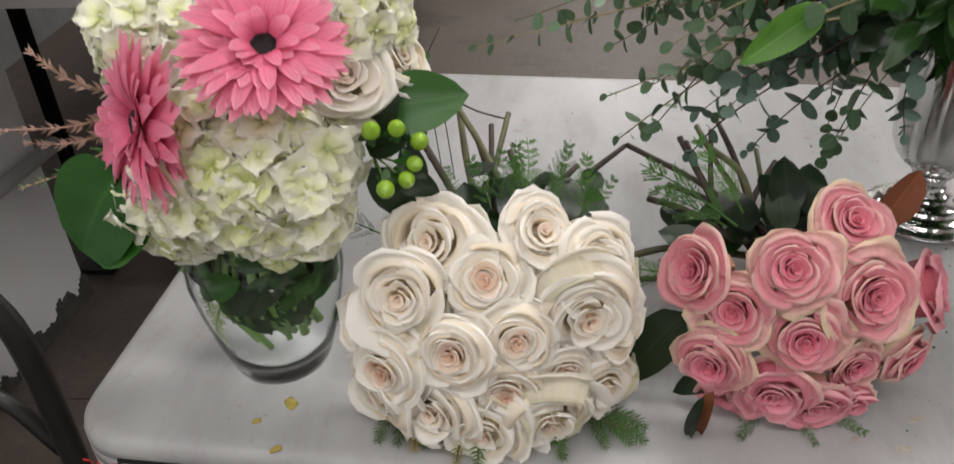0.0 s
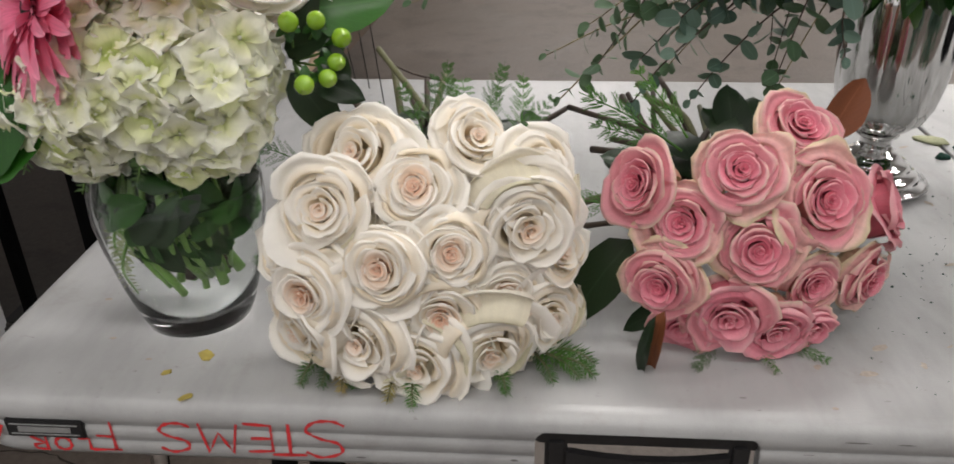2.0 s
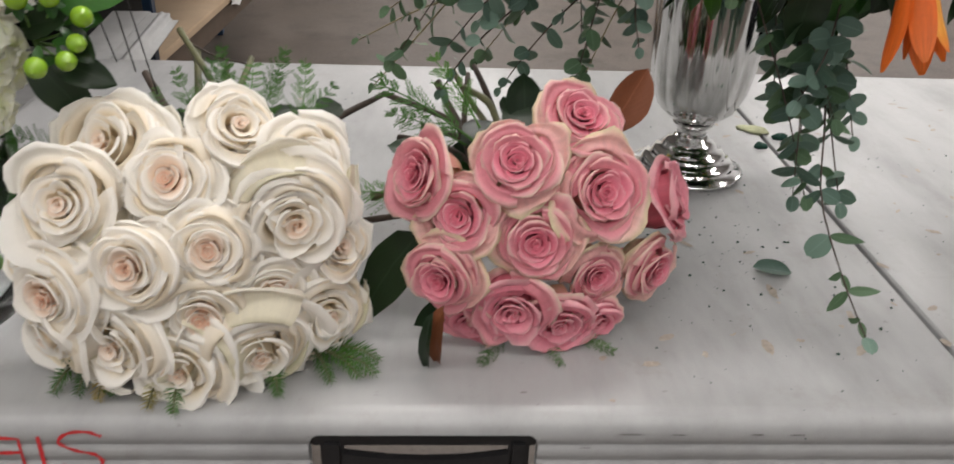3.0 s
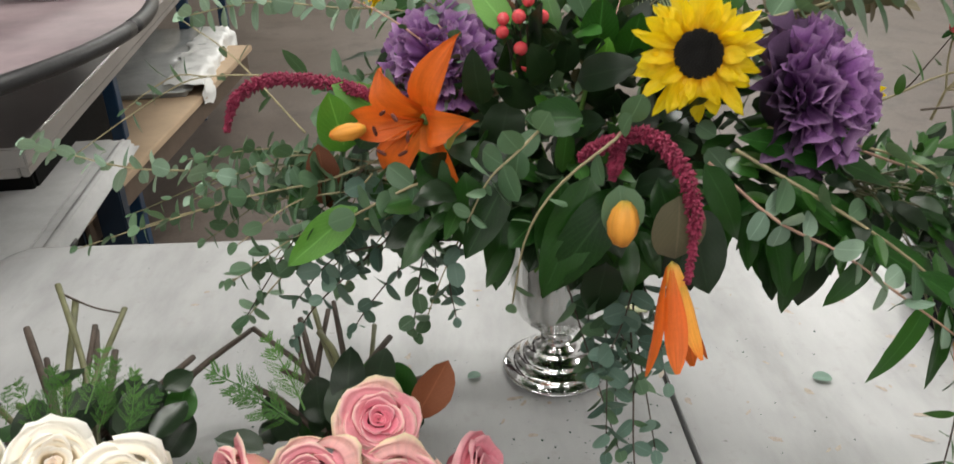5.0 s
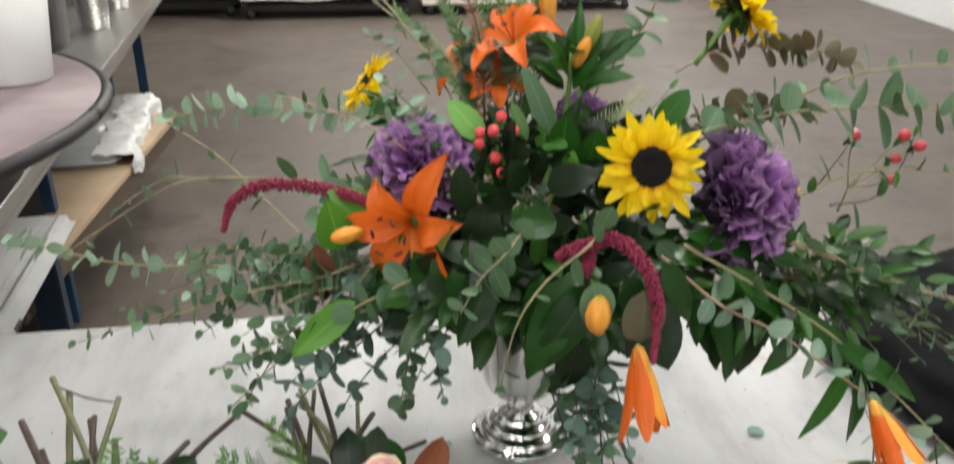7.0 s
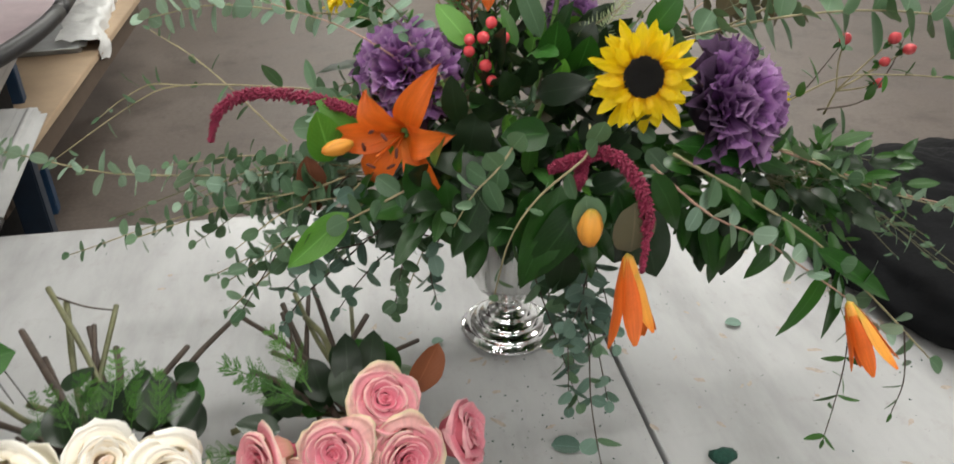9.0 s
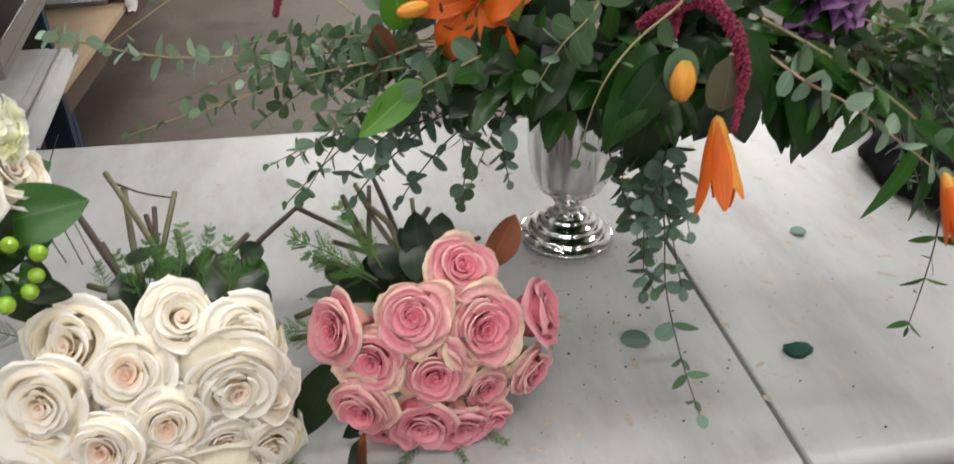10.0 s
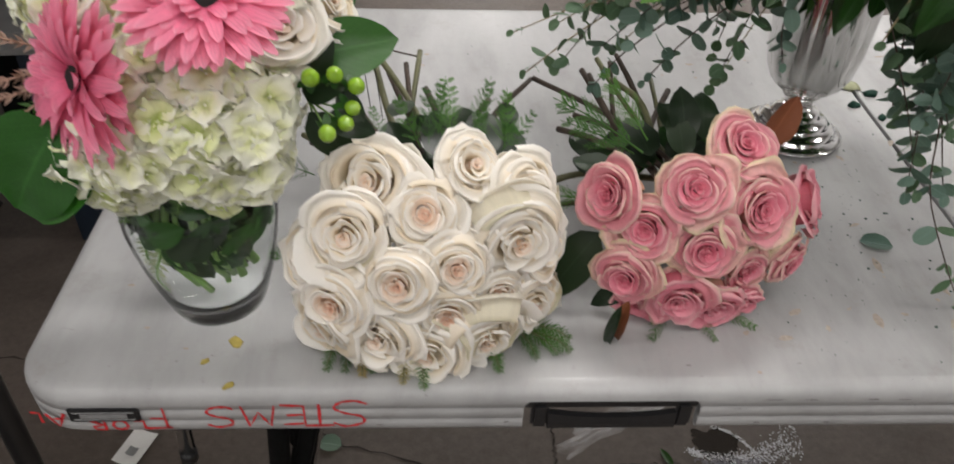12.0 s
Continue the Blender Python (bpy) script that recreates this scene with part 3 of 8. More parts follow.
def outline(x0, y0, x1, y1, round_left, round_right, cut=None):
    """The rim's points anticlockwise from the front left, each with its outward way and whether it lies in the handle's notch."""
    pts, steps = [], 8

    def corner(cx, cy, a0, r):
        for i in range(steps + 1):
            a = math.radians(a0 + 90 * i / steps)
            flat = 0.12 if r < 0.01 else 1.0
            pts.append((cx + r * math.cos(a), cy + r * math.sin(a), math.cos(a) * flat, math.sin(a)))

    rl, rr = (0.055 if round_left else 0.003), (0.055 if round_right else 0.003)
    corner(x0 + rl, y0 + rl, 180, rl)
    xs = [x0 + rl + (x1 - rr - x0 - rl) * i / 40 for i in range(1, 40)]
    if cut:
        xs = sorted([x for x in xs if not (cut[0] - 0.012 < x < cut[1] + 0.012)] + [cut[0] - 0.012, cut[0], cut[1], cut[1] + 0.012])
    pts.extend((x, y0, 0, -1) for x in xs)
    corner(x1 - rr, y0 + rr, 270, rr)
    corner(x1 - rr, y1 - rr, 0, rr)
    corner(x0 + rl, y1 - rl, 90, rl)
    return pts


RIM = [(0.016, 0.0), (0.009, -0.0012), (0.004, -0.004), (0.0012, -0.008), (0.0, -0.013), (0.0, -0.0195), (0.0014, -0.021), (0.0014, -0.0225), (0.0, -0.024),
       (0.0, -0.0335), (0.0014, -0.035), (0.0014, -0.0365), (0.0, -0.038), (0.0005, -0.047), (0.003, -0.051), (0.008, -0.051), (0.010, -0.040), (0.011, -0.014)]


def half_top(x0, x1, left, right, cut=None):
    pts = outline(x0, 0, x1, DEEP, left, right, cut)
    verts, faces, n = [], [], len(pts)
    for inset, dz in RIM:
        verts.extend((x - nx * inset, y - ny * inset, TOP + dz) for x, y, nx, ny in pts)
    for j in range(len(RIM) - 1):
        for i in range(n):
            k = (i + 1) % n
            x, y = (pts[i][0] + pts[k][0]) / 2, (pts[i][1] + pts[k][1]) / 2
            if cut and y < 0.001 and cut[0] < x < cut[1] and 4 <= j:
                continue
            faces.append((j * n + k, j * n + i, (j + 1) * n + i, (j + 1) * n + k))
    faces.append(tuple(range(n)))
    faces.append(tuple((len(RIM) - 1) * n + i for i in reversed(range(n))))
    return mesh("tabletop_half", verts, faces, white_plastic, smooth=True)


top_left = half_top(0, HALF - 0.0024, True, False, (0.434, 0.588))
top_right = half_top(HALF + 0.0024, 2 * HALF, False, True)
for data, x in ((top_left, 0), (top_right, 0)):
    data.polygons[len(data.polygons) - 2].use_smooth = False
    data.polygons[len(data.polygons) - 1].use_smooth = False
rim_left = part("tabletop_half", top_left, folding_table)
part("tabletop_half", top_right, folding_table)
part("hinge_strip", Soup().add(*box(HALF - 0.03, 0.02, TOP - 0.048, HALF + 0.03, DEEP - 0.02, TOP - 0.020, 0.002)).done("hinge_strip", matte_black, False), folding_table)

# carrying grip in the notch of the front rim
grip = Soup()
grip.add(*box(0.4345, 0.004, TOP - 0.0268, 0.5875, 0.010, TOP - 0.0135, 0.0015))
grip.add(*box(0.4410, 0.0015, TOP - 0.0515, 0.4570, 0.0080, TOP - 0.0200, 0.003))
grip.add(*box(0.5680, 0.0015, TOP - 0.0515, 0.5830, 0.0080, TOP - 0.0200, 0.003))
bar, bar_faces = [], []
for i in range(21):
    u = -1 + i / 10
    x, z = 0.5125 + u * 0.0565, TOP - 0.0317 - 0.0058 * (1 - u * u)
    bar += [(x, 0.0015, TOP - 0.0512), (x, 0.0010, TOP - 0.0455), (x, 0.0020, z), (x, 0.0078, z), (x, 0.0078, TOP - 0.0512)]
for i in range(20):
    for k in range(5):
        j = (k + 1) % 5
        bar_faces.append((5 * i + k, 5 * i + j, 5 * i + 5 + j, 5 * i + 5 + k))
grip.add(bar, bar_faces)
part("carrying_handle", grip.done("carrying_handle", black_plastic, False), folding_table, label="black plastic carrying handle")
for cx, way in ((0.434, 1), (0.588, -1)):
    arc = [(cx + way * 0.010 * (1 - math.sin(q * math.pi / 12)), TOP - 0.0125 - 0.010 * (1 - math.cos(q * math.pi / 12))) for q in range(7)]
    rim_pts = [(cx, TOP - 0.0125)] + arc
    fillet = Soup().add([(x, 0.0004, z) for x, z in rim_pts] + [(x, 0.0035, z) for x, z in rim_pts], [tuple(range(8)), tuple(range(15, 7, -1))] + [(q, (q + 1) % 8, 8 + (q + 1) % 8, 8 + q) for q in range(8)])
    part("notch_corner", fillet.done("notch_corner", white_plastic, False), rim_left)
grey_scuff = plain("grey_scuff", (0.13, 0.12, 0.115), 0.7, vary=0.3, scale=100)
for x, z, w, h in ((0.650, 0.7285, 0.018, 0.0012), (0.683, 0.7282, 0.012, 0.0009), (0.737, 0.7284, 0.010, 0.0014), (0.765, 0.7282, 0.014, 0.0011), (0.641, 0.6975, 0.007, 0.0024), (0.704, 0.6972, 0.006, 0.0018), (0.62, 0.7165, 0.009, 0.0008), (0.31, 0.6980, 0.008, 0.0015), (0.42, 0.7010, 0.006, 0.0020)):
    ring = [(x + w / 2 * math.cos(q * 0.7) * (0.7 + 0.5 * random.random()), -0.0005, z + h / 2 * math.sin(q * 0.7) * (0.6 + 0.6 * random.random())) for q in range(9)]
    part("rim_scuff", Soup().add(ring, [tuple(range(9))]).done("rim_scuff", grey_scuff, False), rim_left)
plate = part("name_plate", Soup().add(*box(0.050, -0.0022, 0.7065, 0.109, 0.004, 0.7225, 0.001)).done("name_plate", black_plastic, False), folding_table, label="small black moulded plate")
part("plate_line", Soup().add(*box(0.054, -0.0030, 0.7185, 0.105, -0.0021, 0.7192, 0.0)).add(*box(0.054, -0.0030, 0.7098, 0.105, -0.0021, 0.7105, 0.0))
     .add(*box(0.060, -0.0030, 0.7122, 0.099, -0.0021, 0.7168, 0.0)).done("plate_line", ink_grey, False), plate)

# legs: two wishbone frames of dark tube
for flip in (False, True):
    def leg_at(x, y, z):
        return (2 * HALF - x if flip else x, y, z)
    for y in (0.30, 0.47):
        part("leg", Soup().add(*tube([leg_at(0.157, y, 0.70), leg_at(0.128, y, 0.35), leg_at(0.100, y, 0.03)], 0.016, n=8, sides=12)).done("leg", matte_black), folding_table)
    part("brace", Soup().add(*tube([leg_at(0.262, 0.32, 0.70), leg_at(0.180, 0.32, 0.34), leg_at(0.108, 0.32, 0.03)], 0.014, n=6, sides=10)).done("brace", matte_black), folding_table)
    part("lock_rod", Soup().add(*tube([leg_at(0.277, 0.30, 0.69), leg_at(0.126, 0.30, 0.03)], 0.004, n=2, sides=8)).done("lock_rod", chrome), folding_table, label="thin bright steel locking rod")
    part("foot_bar", Soup().add(*tube([leg_at(0.104, 0.14, 0.016), leg_at(0.104, 0.62, 0.016)], 0.016, n=2, sides=10)).done("foot_bar", matte_black), folding_table)

part("support_rod", Soup().add(*tube([(0.075, 0.15, 0.70), (0.061, 0.15, 0.45)], 0.009, n=2, sides=10)).done("support_rod", chrome), folding_table, label="bright metal support rod")
part("rod_cap", Soup().add(*tube([(0.061, 0.15, 0.452), (0.060, 0.15, 0.435)], 0.0105, n=1, sides=10)).done("rod_cap", black_plastic), folding_table)

# words written upside down along the front rim in red marker
LETTERS = {
    "S": [[(0.95, 0.86), (0.6, 1.0), (0.15, 0.85), (0.2, 0.6), (0.6, 0.48), (0.9, 0.28), (0.7, 0.05), (0.3, 0.0), (0.02, 0.12)]],
    "T": [[(0.0, 0.98), (1.05, 1.0)], [(0.5, 1.0), (0.47, 0.0)]],
    "E": [[(0.95, 1.0), (0.12, 0.95), (0.1, 0.05), (1.0, 0.0)], [(0.1, 0.5), (0.8, 0.52)]],
    "M": [[(0.0, 0.0), (0.18, 1.0), (0.5, 0.3), (0.82, 1.0), (1.0, 0.0)]],
    "F": [[(1.1, 1.0), (0.0, 0.97)], [(0.2, 1.0), (0.22, 0.0)], [(0.2, 0.52), (0.85, 0.5)]],
    "L": [[(0.1, 1.0), (0.1, 0.05), (0.8, 0.0)]],
    "O": [[(0.5, 1.0), (0.1, 0.75), (0.1, 0.25), (0.5, 0.0), (0.9, 0.25), (0.9, 0.75), (0.5, 1.0)]],
    "R": [[(0.1, 0.0), (0.1, 1.0), (0.7, 0.95), (0.8, 0.65), (0.15, 0.5), (0.9, 0.0)]],
    "A": [[(0.0, 0.0), (0.45, 1.0), (0.95, 0.0)], [(0.2, 0.4), (0.75, 0.4)]],
}


def letter(ch, x_right, z_base, w, h, drop=0.0):
    """One marker letter on the rim, standing on its head."""
    soup = Soup()
    for stroke in LETTERS[ch]:
        pts = [Vector((x_right - lx * w, -0.0006, z_base - ly * h)) for lx, ly in stroke]
        line = curve_points(pts, 4 * len(pts)) if len(pts) > 2 and ch in "SO" else curve_points(pts, 2) if len(pts) == 2 else [q for a, b in zip(pts, pts[1:]) for q in (a, a.lerp(b, 0.5))] + [pts[-1]]
        verts, faces = [], []
        for i, p in enumerate(line):
            d = (line[min(i + 1, len(line) - 1)] - line[max(i - 1, 0)]).normalized()
            s = Vector((d.z, 0, -d.x)) * (0.00115 + 0.0004 * math.sin(i * 1.7 + x_right * 300))
            verts += [p + s, p - s]
        faces = [(2 * i, 2 * i + 1, 2 * i + 3, 2 * i + 2) for i in range(len(line) - 1)]
        soup.add(verts, faces)
    part("marker_letter", soup.done("marker_letter", marker_red, False), rim_left, label="red marker letter " + ch)


for ch, x, z, w, h in [("S", 0.301, 0.7305, 0.032, 0.034), ("T", 0.271, 0.7265, 0.024, 0.029), ("E", 0.249, 0.7255, 0.022, 0.026), ("M", 0.222, 0.7245, 0.028, 0.027),
                       ("S", 0.188, 0.7235, 0.026, 0.027), ("F", 0.133, 0.7225, 0.020, 0.027), ("L", 0.111, 0.7060, 0.012, 0.011), ("O", 0.096, 0.7060, 0.013, 0.012),
                       ("R", 0.078, 0.7060, 0.014, 0.012), ("A", 0.046, 0.7160, 0.016, 0.017), ("L", 0.027, 0.7180, 0.010, 0.014)]:
    letter(ch, x, z, w, h)

# ---- things lying on the table ----


def flake(name, x, y, size, mat, label, category, group="", tall=0.25, z=TOP):
    """A small crumpled scrap resting on a surface."""
    ring, verts = 9, []
    for j, (rr, zz) in enumerate(((1.0, 0.0), (0.9, 0.6), (0.45, 1.0))):
        for k in range(ring):
            a = 2 * math.pi * k / ring
            s = size * rr * random.uniform(0.65, 1.1)
            verts.append((s * math.cos(a), 0.7 * s * math.sin(a), size * tall * zz * random.uniform(0.7, 1.2)))
    faces = [(j * ring + k, j * ring + (k + 1) % ring, (j + 1) * ring + (k + 1) % ring, (j + 1) * ring + k) for j in range(2) for k in range(ring)]
    faces += [tuple(reversed(range(ring))), tuple(range(2 * ring, 3 * ring))]
    ob = thing(name, (x, y, z), label, category, group, mesh(name, verts, faces, mat))
    ob.rotation_euler = (0, 0, random.uniform(0, 6.28))
    return ob


for x, y, s in [(0.182, 0.058, 0.0085), (0.185, 0.009, 0.006), (0.160, 0.036, 0.005)]:
    flake("dried_petal", x, y, s, dry_petal, "small dry yellowish petal flat on the table", "petal", "dried petals", 0.08)
flake("floral_foam_scrap", 0.976, 0.147, 0.017, moss_green, "dark green crumb of floral foam", "foam", tall=0.7)
flake("moss_tuft", 0.910, 0.524, 0.022, pale_moss, "pale green tuft of moss beside the urn", "moss", tall=0.15)
for x, y, s in [(0.934, 0.50, 0.012), (0.925, 0.44, 0.008), (0.90, 0.47, 0.010)]:
    flake("floral_foam_scrap", x, y, s, moss_green, "dark green crumb of floral foam beside the urn", "foam", "foam scraps", 0.6)
stain_spots = Soup()
for x, y, s in [(0.676, 0.060, 0.007), (0.640, 0.020, 0.003), (0.30, 0.30, 0.004), (0.332, 0.568, 0.006), (0.34, 0.60, 0.005), (0.12, 0.20, 0.004), (0.07, 0.13, 0.004), (0.10, 0.075, 0.003), (0.14, 0.05, 0.003), (0.80, 0.09, 0.004)]:
    k = [(x + s * random.uniform(0.6, 1.2) * math.cos(a), y + 0.6 * s * random.uniform(0.6, 1.2) * math.sin(a), TOP + 0.0006) for a in [i * 0.7 for i in range(9)]]
    stain_spots.add(k, [tuple(range(9))])
rnd = random.Random(616)
for i in range(120):
    x, y, s, long = rnd.uniform(0.62, 1.5), rnd.uniform(0.06, 0.66), rnd.uniform(0.0012, 0.0042), rnd.uniform(1.0, 3.2)
    turn = rnd.uniform(0, 3.1)
    ring = []
    for q in range(9):
        a = q * 0.7
        px, py = s * long * rnd.uniform(0.6, 1.2) * math.cos(a), s * rnd.uniform(0.5, 1.2) * math.sin(a)
        ring.append((x + px * math.cos(turn) - py * math.sin(turn), y + px * math.sin(turn) + py * math.cos(turn), TOP + 0.0005))
    stain_spots.add(ring, [tuple(range(9))])
tagged(new("table_stains", stain_spots.done("table_stains", plain("brown_stain", (0.34, 0.29, 0.24), 0.6, vary=0.3, scale=200), False)), "small brown stains dried on the white table", "stain", kind="stuff")
crumbs = Soup()
for i in range(330):
    if i < 120:
        x, y = 0.79 + random.gauss(0, 0.06), 0.22 + random.gauss(0, 0.10)
    elif i < 230:
        x, y = random.uniform(0.66, 1.35), random.uniform(0.03, 0.45)
    else:
        x, y = random.uniform(0.05, 1.6), random.uniform(0.03, 0.72)
    s = 0.0005 + 0.0015 * random.random() ** 3
    ring = [(x + s * random.uniform(0.5, 1.3) * math.cos(a), y + s * random.uniform(0.5, 1.3) * math.sin(a), TOP + 0.0003) for a in (0, 1.2, 2.5, 3.8, 5.0)]
    crumbs.add(ring + [(x, y, TOP + 0.0004 + s * 0.7)], [(0, 1, 5), (1, 2, 5), (2, 3, 5), (3, 4, 5), (4, 0, 5)])
tagged(new("foam_crumbs", crumbs.done("foam_crumbs", moss_green, False)), "scattered dark green crumbs of floral foam on the table", "crumbs", kind="stuff")

# ---- floor litter under the table ----
tag_ob = thing("paper_tag", (-0.20, 0.473, 0.002), "small white paper tag with grey print on the floor", "tag")
tag_ob.rotation_euler = (0, 0, -0.35)
part("card", Soup().add(*sheet(lambda u, v: (u * 0.024, v * 0.075 - 0.037, 0.0015 + 0.004 * u * u + 0.003 * v), 4, 5)).done("card", paper), tag_ob)
part("print_bar", Soup().add(*sheet(lambda u, v: (u * 0.009, v * 0.018 - 0.018, 0.0044 + 0.003 * u * u), 2, 2)).done("print_bar", ink_grey), tag_ob)


def crumple(w, h, tall, seed, rag=0.25, n=30):
    """A crinkled sheet with a ragged rim."""
    rnd = random.Random(seed)
    off = Vector((rnd.random() * 50, rnd.random() * 50, 0))

    def fn(u, v):
        x, y = u, 2 * v - 1
        r = 1 + rag * noise.noise(Vector((x * 1.6, y * 1.6, 3)) + off) + 0.5 * rag * noise.noise(Vector((x * 6, y * 6, 7)) + off)
        z = abs(noise.noise(Vector((x * 2.2, y * 2.2, 0)) + off)) + 0.5 * abs(noise.noise(Vector((x * 6, y * 6, 0)) + off)) + 0.25 * abs(noise.noise(Vector((x * 14, y * 14, 0)) + off))
        return (x * w * r, y * h * r, 0.002 + tall * z * (1.15 - 0.5 * max(abs(x), abs(y))))

    return sheet(fn, n, n)


puddle = thing("water_spill", (0.90, 0.44, 0), "glistening spill of water rimmed with silver-white foam on concrete", "puddle")


def pool(size, seed, rag):
    ring = [(0.0, 0.0, 0.0022)]
    for i in range(48):
        a = i * math.pi / 24
        r = size * (0.75 + rag * noise.noise(Vector((math.cos(a) * 1.5, math.sin(a) * 1.5, seed))) + 0.25 * rag * noise.noise(Vector((math.cos(a) * 6, math.sin(a) * 6, seed))))
        ring.append((r * 1.35 * math.cos(a), r * math.sin(a), 0.0015))
    return ring, [(0, 1 + i, 1 + (i + 1) % 48) for i in range(48)]


part("water_film", Soup().add(*pool(0.046, 3, 0.5)).done("water_film", wet_skin), puddle, pose(-0.022, 0.038, 0, 0, 0, -10))
foam, froth = Soup(), Soup()
rnd = random.Random(88)


def bubble(soup, x, y, s):
    soup.add([(x + s, y, 0.001), (x, y + s, 0.001), (x - s, y, 0.001), (x, y - s, 0.001), (x, y, 0.001 + s * rnd.uniform(0.8, 1.8))], [(0, 1, 4), (1, 2, 4), (2, 3, 4), (3, 0, 4)])


for k in range(1100):
    f = rnd.random()
    x, y = -0.075 + 0.215 * f, 0.018 - 0.030 * math.sin(f * 3.1) + 0.030 * f
    bubble(foam, x + rnd.gauss(0, 0.004), y + rnd.gauss(0, 0.004 + 0.020 * f * f), rnd.uniform(0.0006, 0.0020))
for k in range(140):
    f = rnd.random()
    bubble(foam, -0.02 + 0.07 * f + rnd.gauss(0, 0.002), 0.072 - 0.060 * f * f + rnd.gauss(0, 0.002), rnd.uniform(0.0010, 0.0022))
# grey specks paint a bright reflection onto the spill's near side
for k in range(1500):
    f = rnd.random()
    bubble(froth, -0.075 + 0.105 * rnd.random() + 0.04 * (1 - f) * rnd.random(), 0.002 - 0.10 * f, rnd.uniform(0.0012, 0.0030))
tagged(part("foam", foam.done("foam", plain("white_foam", (0.86, 0.87, 0.90), 0.15, vary=0.08, scale=80, coat=0.5)), puddle), "silver-white bubbling foam", kind="stuff")
tagged(part("froth", froth.done("froth", plain("grey_spill_sheen", (0.30, 0.29, 0.32), 0.25, vary=0.3, scale=60, coat=0.3)), puddle), "grey specks painting a reflection on the spill", kind="stuff")
film_ob = thing("plastic_film", (0.716, 0.53, 0), "strip of crumpled clear plastic wrap on the floor", "wrap", data=Soup().add(*crumple(0.135, 0.022, 0.035, 9, 0.9, 44)).done("plastic_film", film_clear))
film_ob.rotation_euler = (0, 0, 0.45)
film_ob.visible_shadow = False
cracks = Soup()


def crack(points, width):
    line = curve_points(points, 26)
    verts = []
    for i, p in enumerate(line):
        d = (line[min(i + 1, 26)] - line[max(i - 1, 0)]).normalized()
        s = Vector((-d.y, d.x, 0)) * width * random.uniform(0.3, 1.0)
        p = p + Vector((random.uniform(-1, 1), random.uniform(-1, 1), 0)) * 0.004
        verts += [p + s, p - s]
    cracks.add(verts, [(2 * i, 2 * i + 1, 2 * i + 3, 2 * i + 2) for i in range(26)])


crack([(-0.35, 0.62, 0.002), (0.0, 0.60, 0.002), (0.15, 0.49, 0.002), (0.25, 0.46, 0.002), (0.34, 0.42, 0.002), (0.37, 0.34, 0.002), (0.42, 0.2, 0.002)], 0.0028)
crack([(0.572, 0.53, 0.002), (0.570, 0.424, 0.002)], 0.0022)
crack([(0.570, 0.424, 0.002), (0.80, 0.432, 0.002)], 0.0018)
crack([(-0.9, 0.62, 0.002), (-0.55, 0.70, 0.002), (-0.35, 0.62, 0.002)], 0.0025)
crack([(1.2, 1.6, 0.002), (1.8, 2.6, 0.002), (2.0, 4.0, 0.002)], 0.003)
tagged(new("floor_cracks", cracks.done("floor_cracks", crack_dark, False)), "thin dark cracks in the concrete floor", "crack", kind="stuff")

# ---- black metal chair standing by the table's end ----
chair = thing("metal_chair", (-0.09, 0.10, 0), "black metal chair with a rounded tube back", "chair")
part("back_frame", Soup().add(*tube([(0.0, 0.0, 0.45), (0.004, 0, 0.70), (-0.012, 0, 0.79), (-0.07, 0, 0.835), (-0.20, 0, 0.845), (-0.33, 0, 0.835), (-0.39, 0, 0.79), (-0.405, 0, 0.70), (-0.40, 0, 0.45)], 0.0125, n=40, sides=12)).done("back_frame", black_metal), chair)
part("back_hoop", Soup().add(*tube([(-0.005, 0.0, 0.60), (-0.06, 0, 0.675), (-0.20, 0, 0.70), (-0.34, 0, 0.675), (-0.395, 0, 0.60)], 0.009, n=24, sides=10)).done("back_hoop", black_metal), chair)
part("seat", Soup().add(*box(-0.41, -0.40, 0.435, 0.005, -0.02, 0.465, 0.014)).done("seat", black_plastic, True), chair)
for lx, ly, fx, fy in ((0.0, 0.0, 0.01, 0.04), (-0.40, 0.0, -0.41, 0.04), (-0.02, -0.37, 0.0, -0.42), (-0.38, -0.37, -0.40, -0.42)):
    part("leg", Soup().add(*tube([(lx, ly, 0.44), (fx, fy, 0.008)], 0.011, n=3, sides=10)).done("leg", black_metal), chair)

# ---- the workbench and what stands on it ----
bench = thing("workbench", (-0.006, 0.885, 0), "stainless steel workbench on blue legs with a plywood lower shelf", "workbench")
bench.rotation_euler = (0, 0, math.radians(6.2))
part("bench_top", Soup().add(*box(-0.80, 0.0, 0.815, 0.0, 4.15, 0.85, 0.003)).done("bench_top", steel_top, False), bench)
part("apron", Soup().add(*box(-0.016, 0.006, 0.797, -0.003, 4.14, 0.815, 0.002)).done("apron", steel_top, False), bench)
part("end_apron", Soup().add(*box(-0.80, 0.003, 0.797, -0.017, 0.012, 0.815, 0.002)).done("end_apron", steel_top, False), bench)
for ly in (1.27, 2.60, 3.72):
    for lx in (-0.265, -0.74):
        part("leg", Soup().add(*box(lx, ly, 0, lx + 0.05, ly + 0.05, 0.815, 0.003)).done("leg", blue_paint if lx > -0.5 else black_metal, False), bench)
askew = pose(-0.135, 0.885, 0, 0, 0, -8.5)
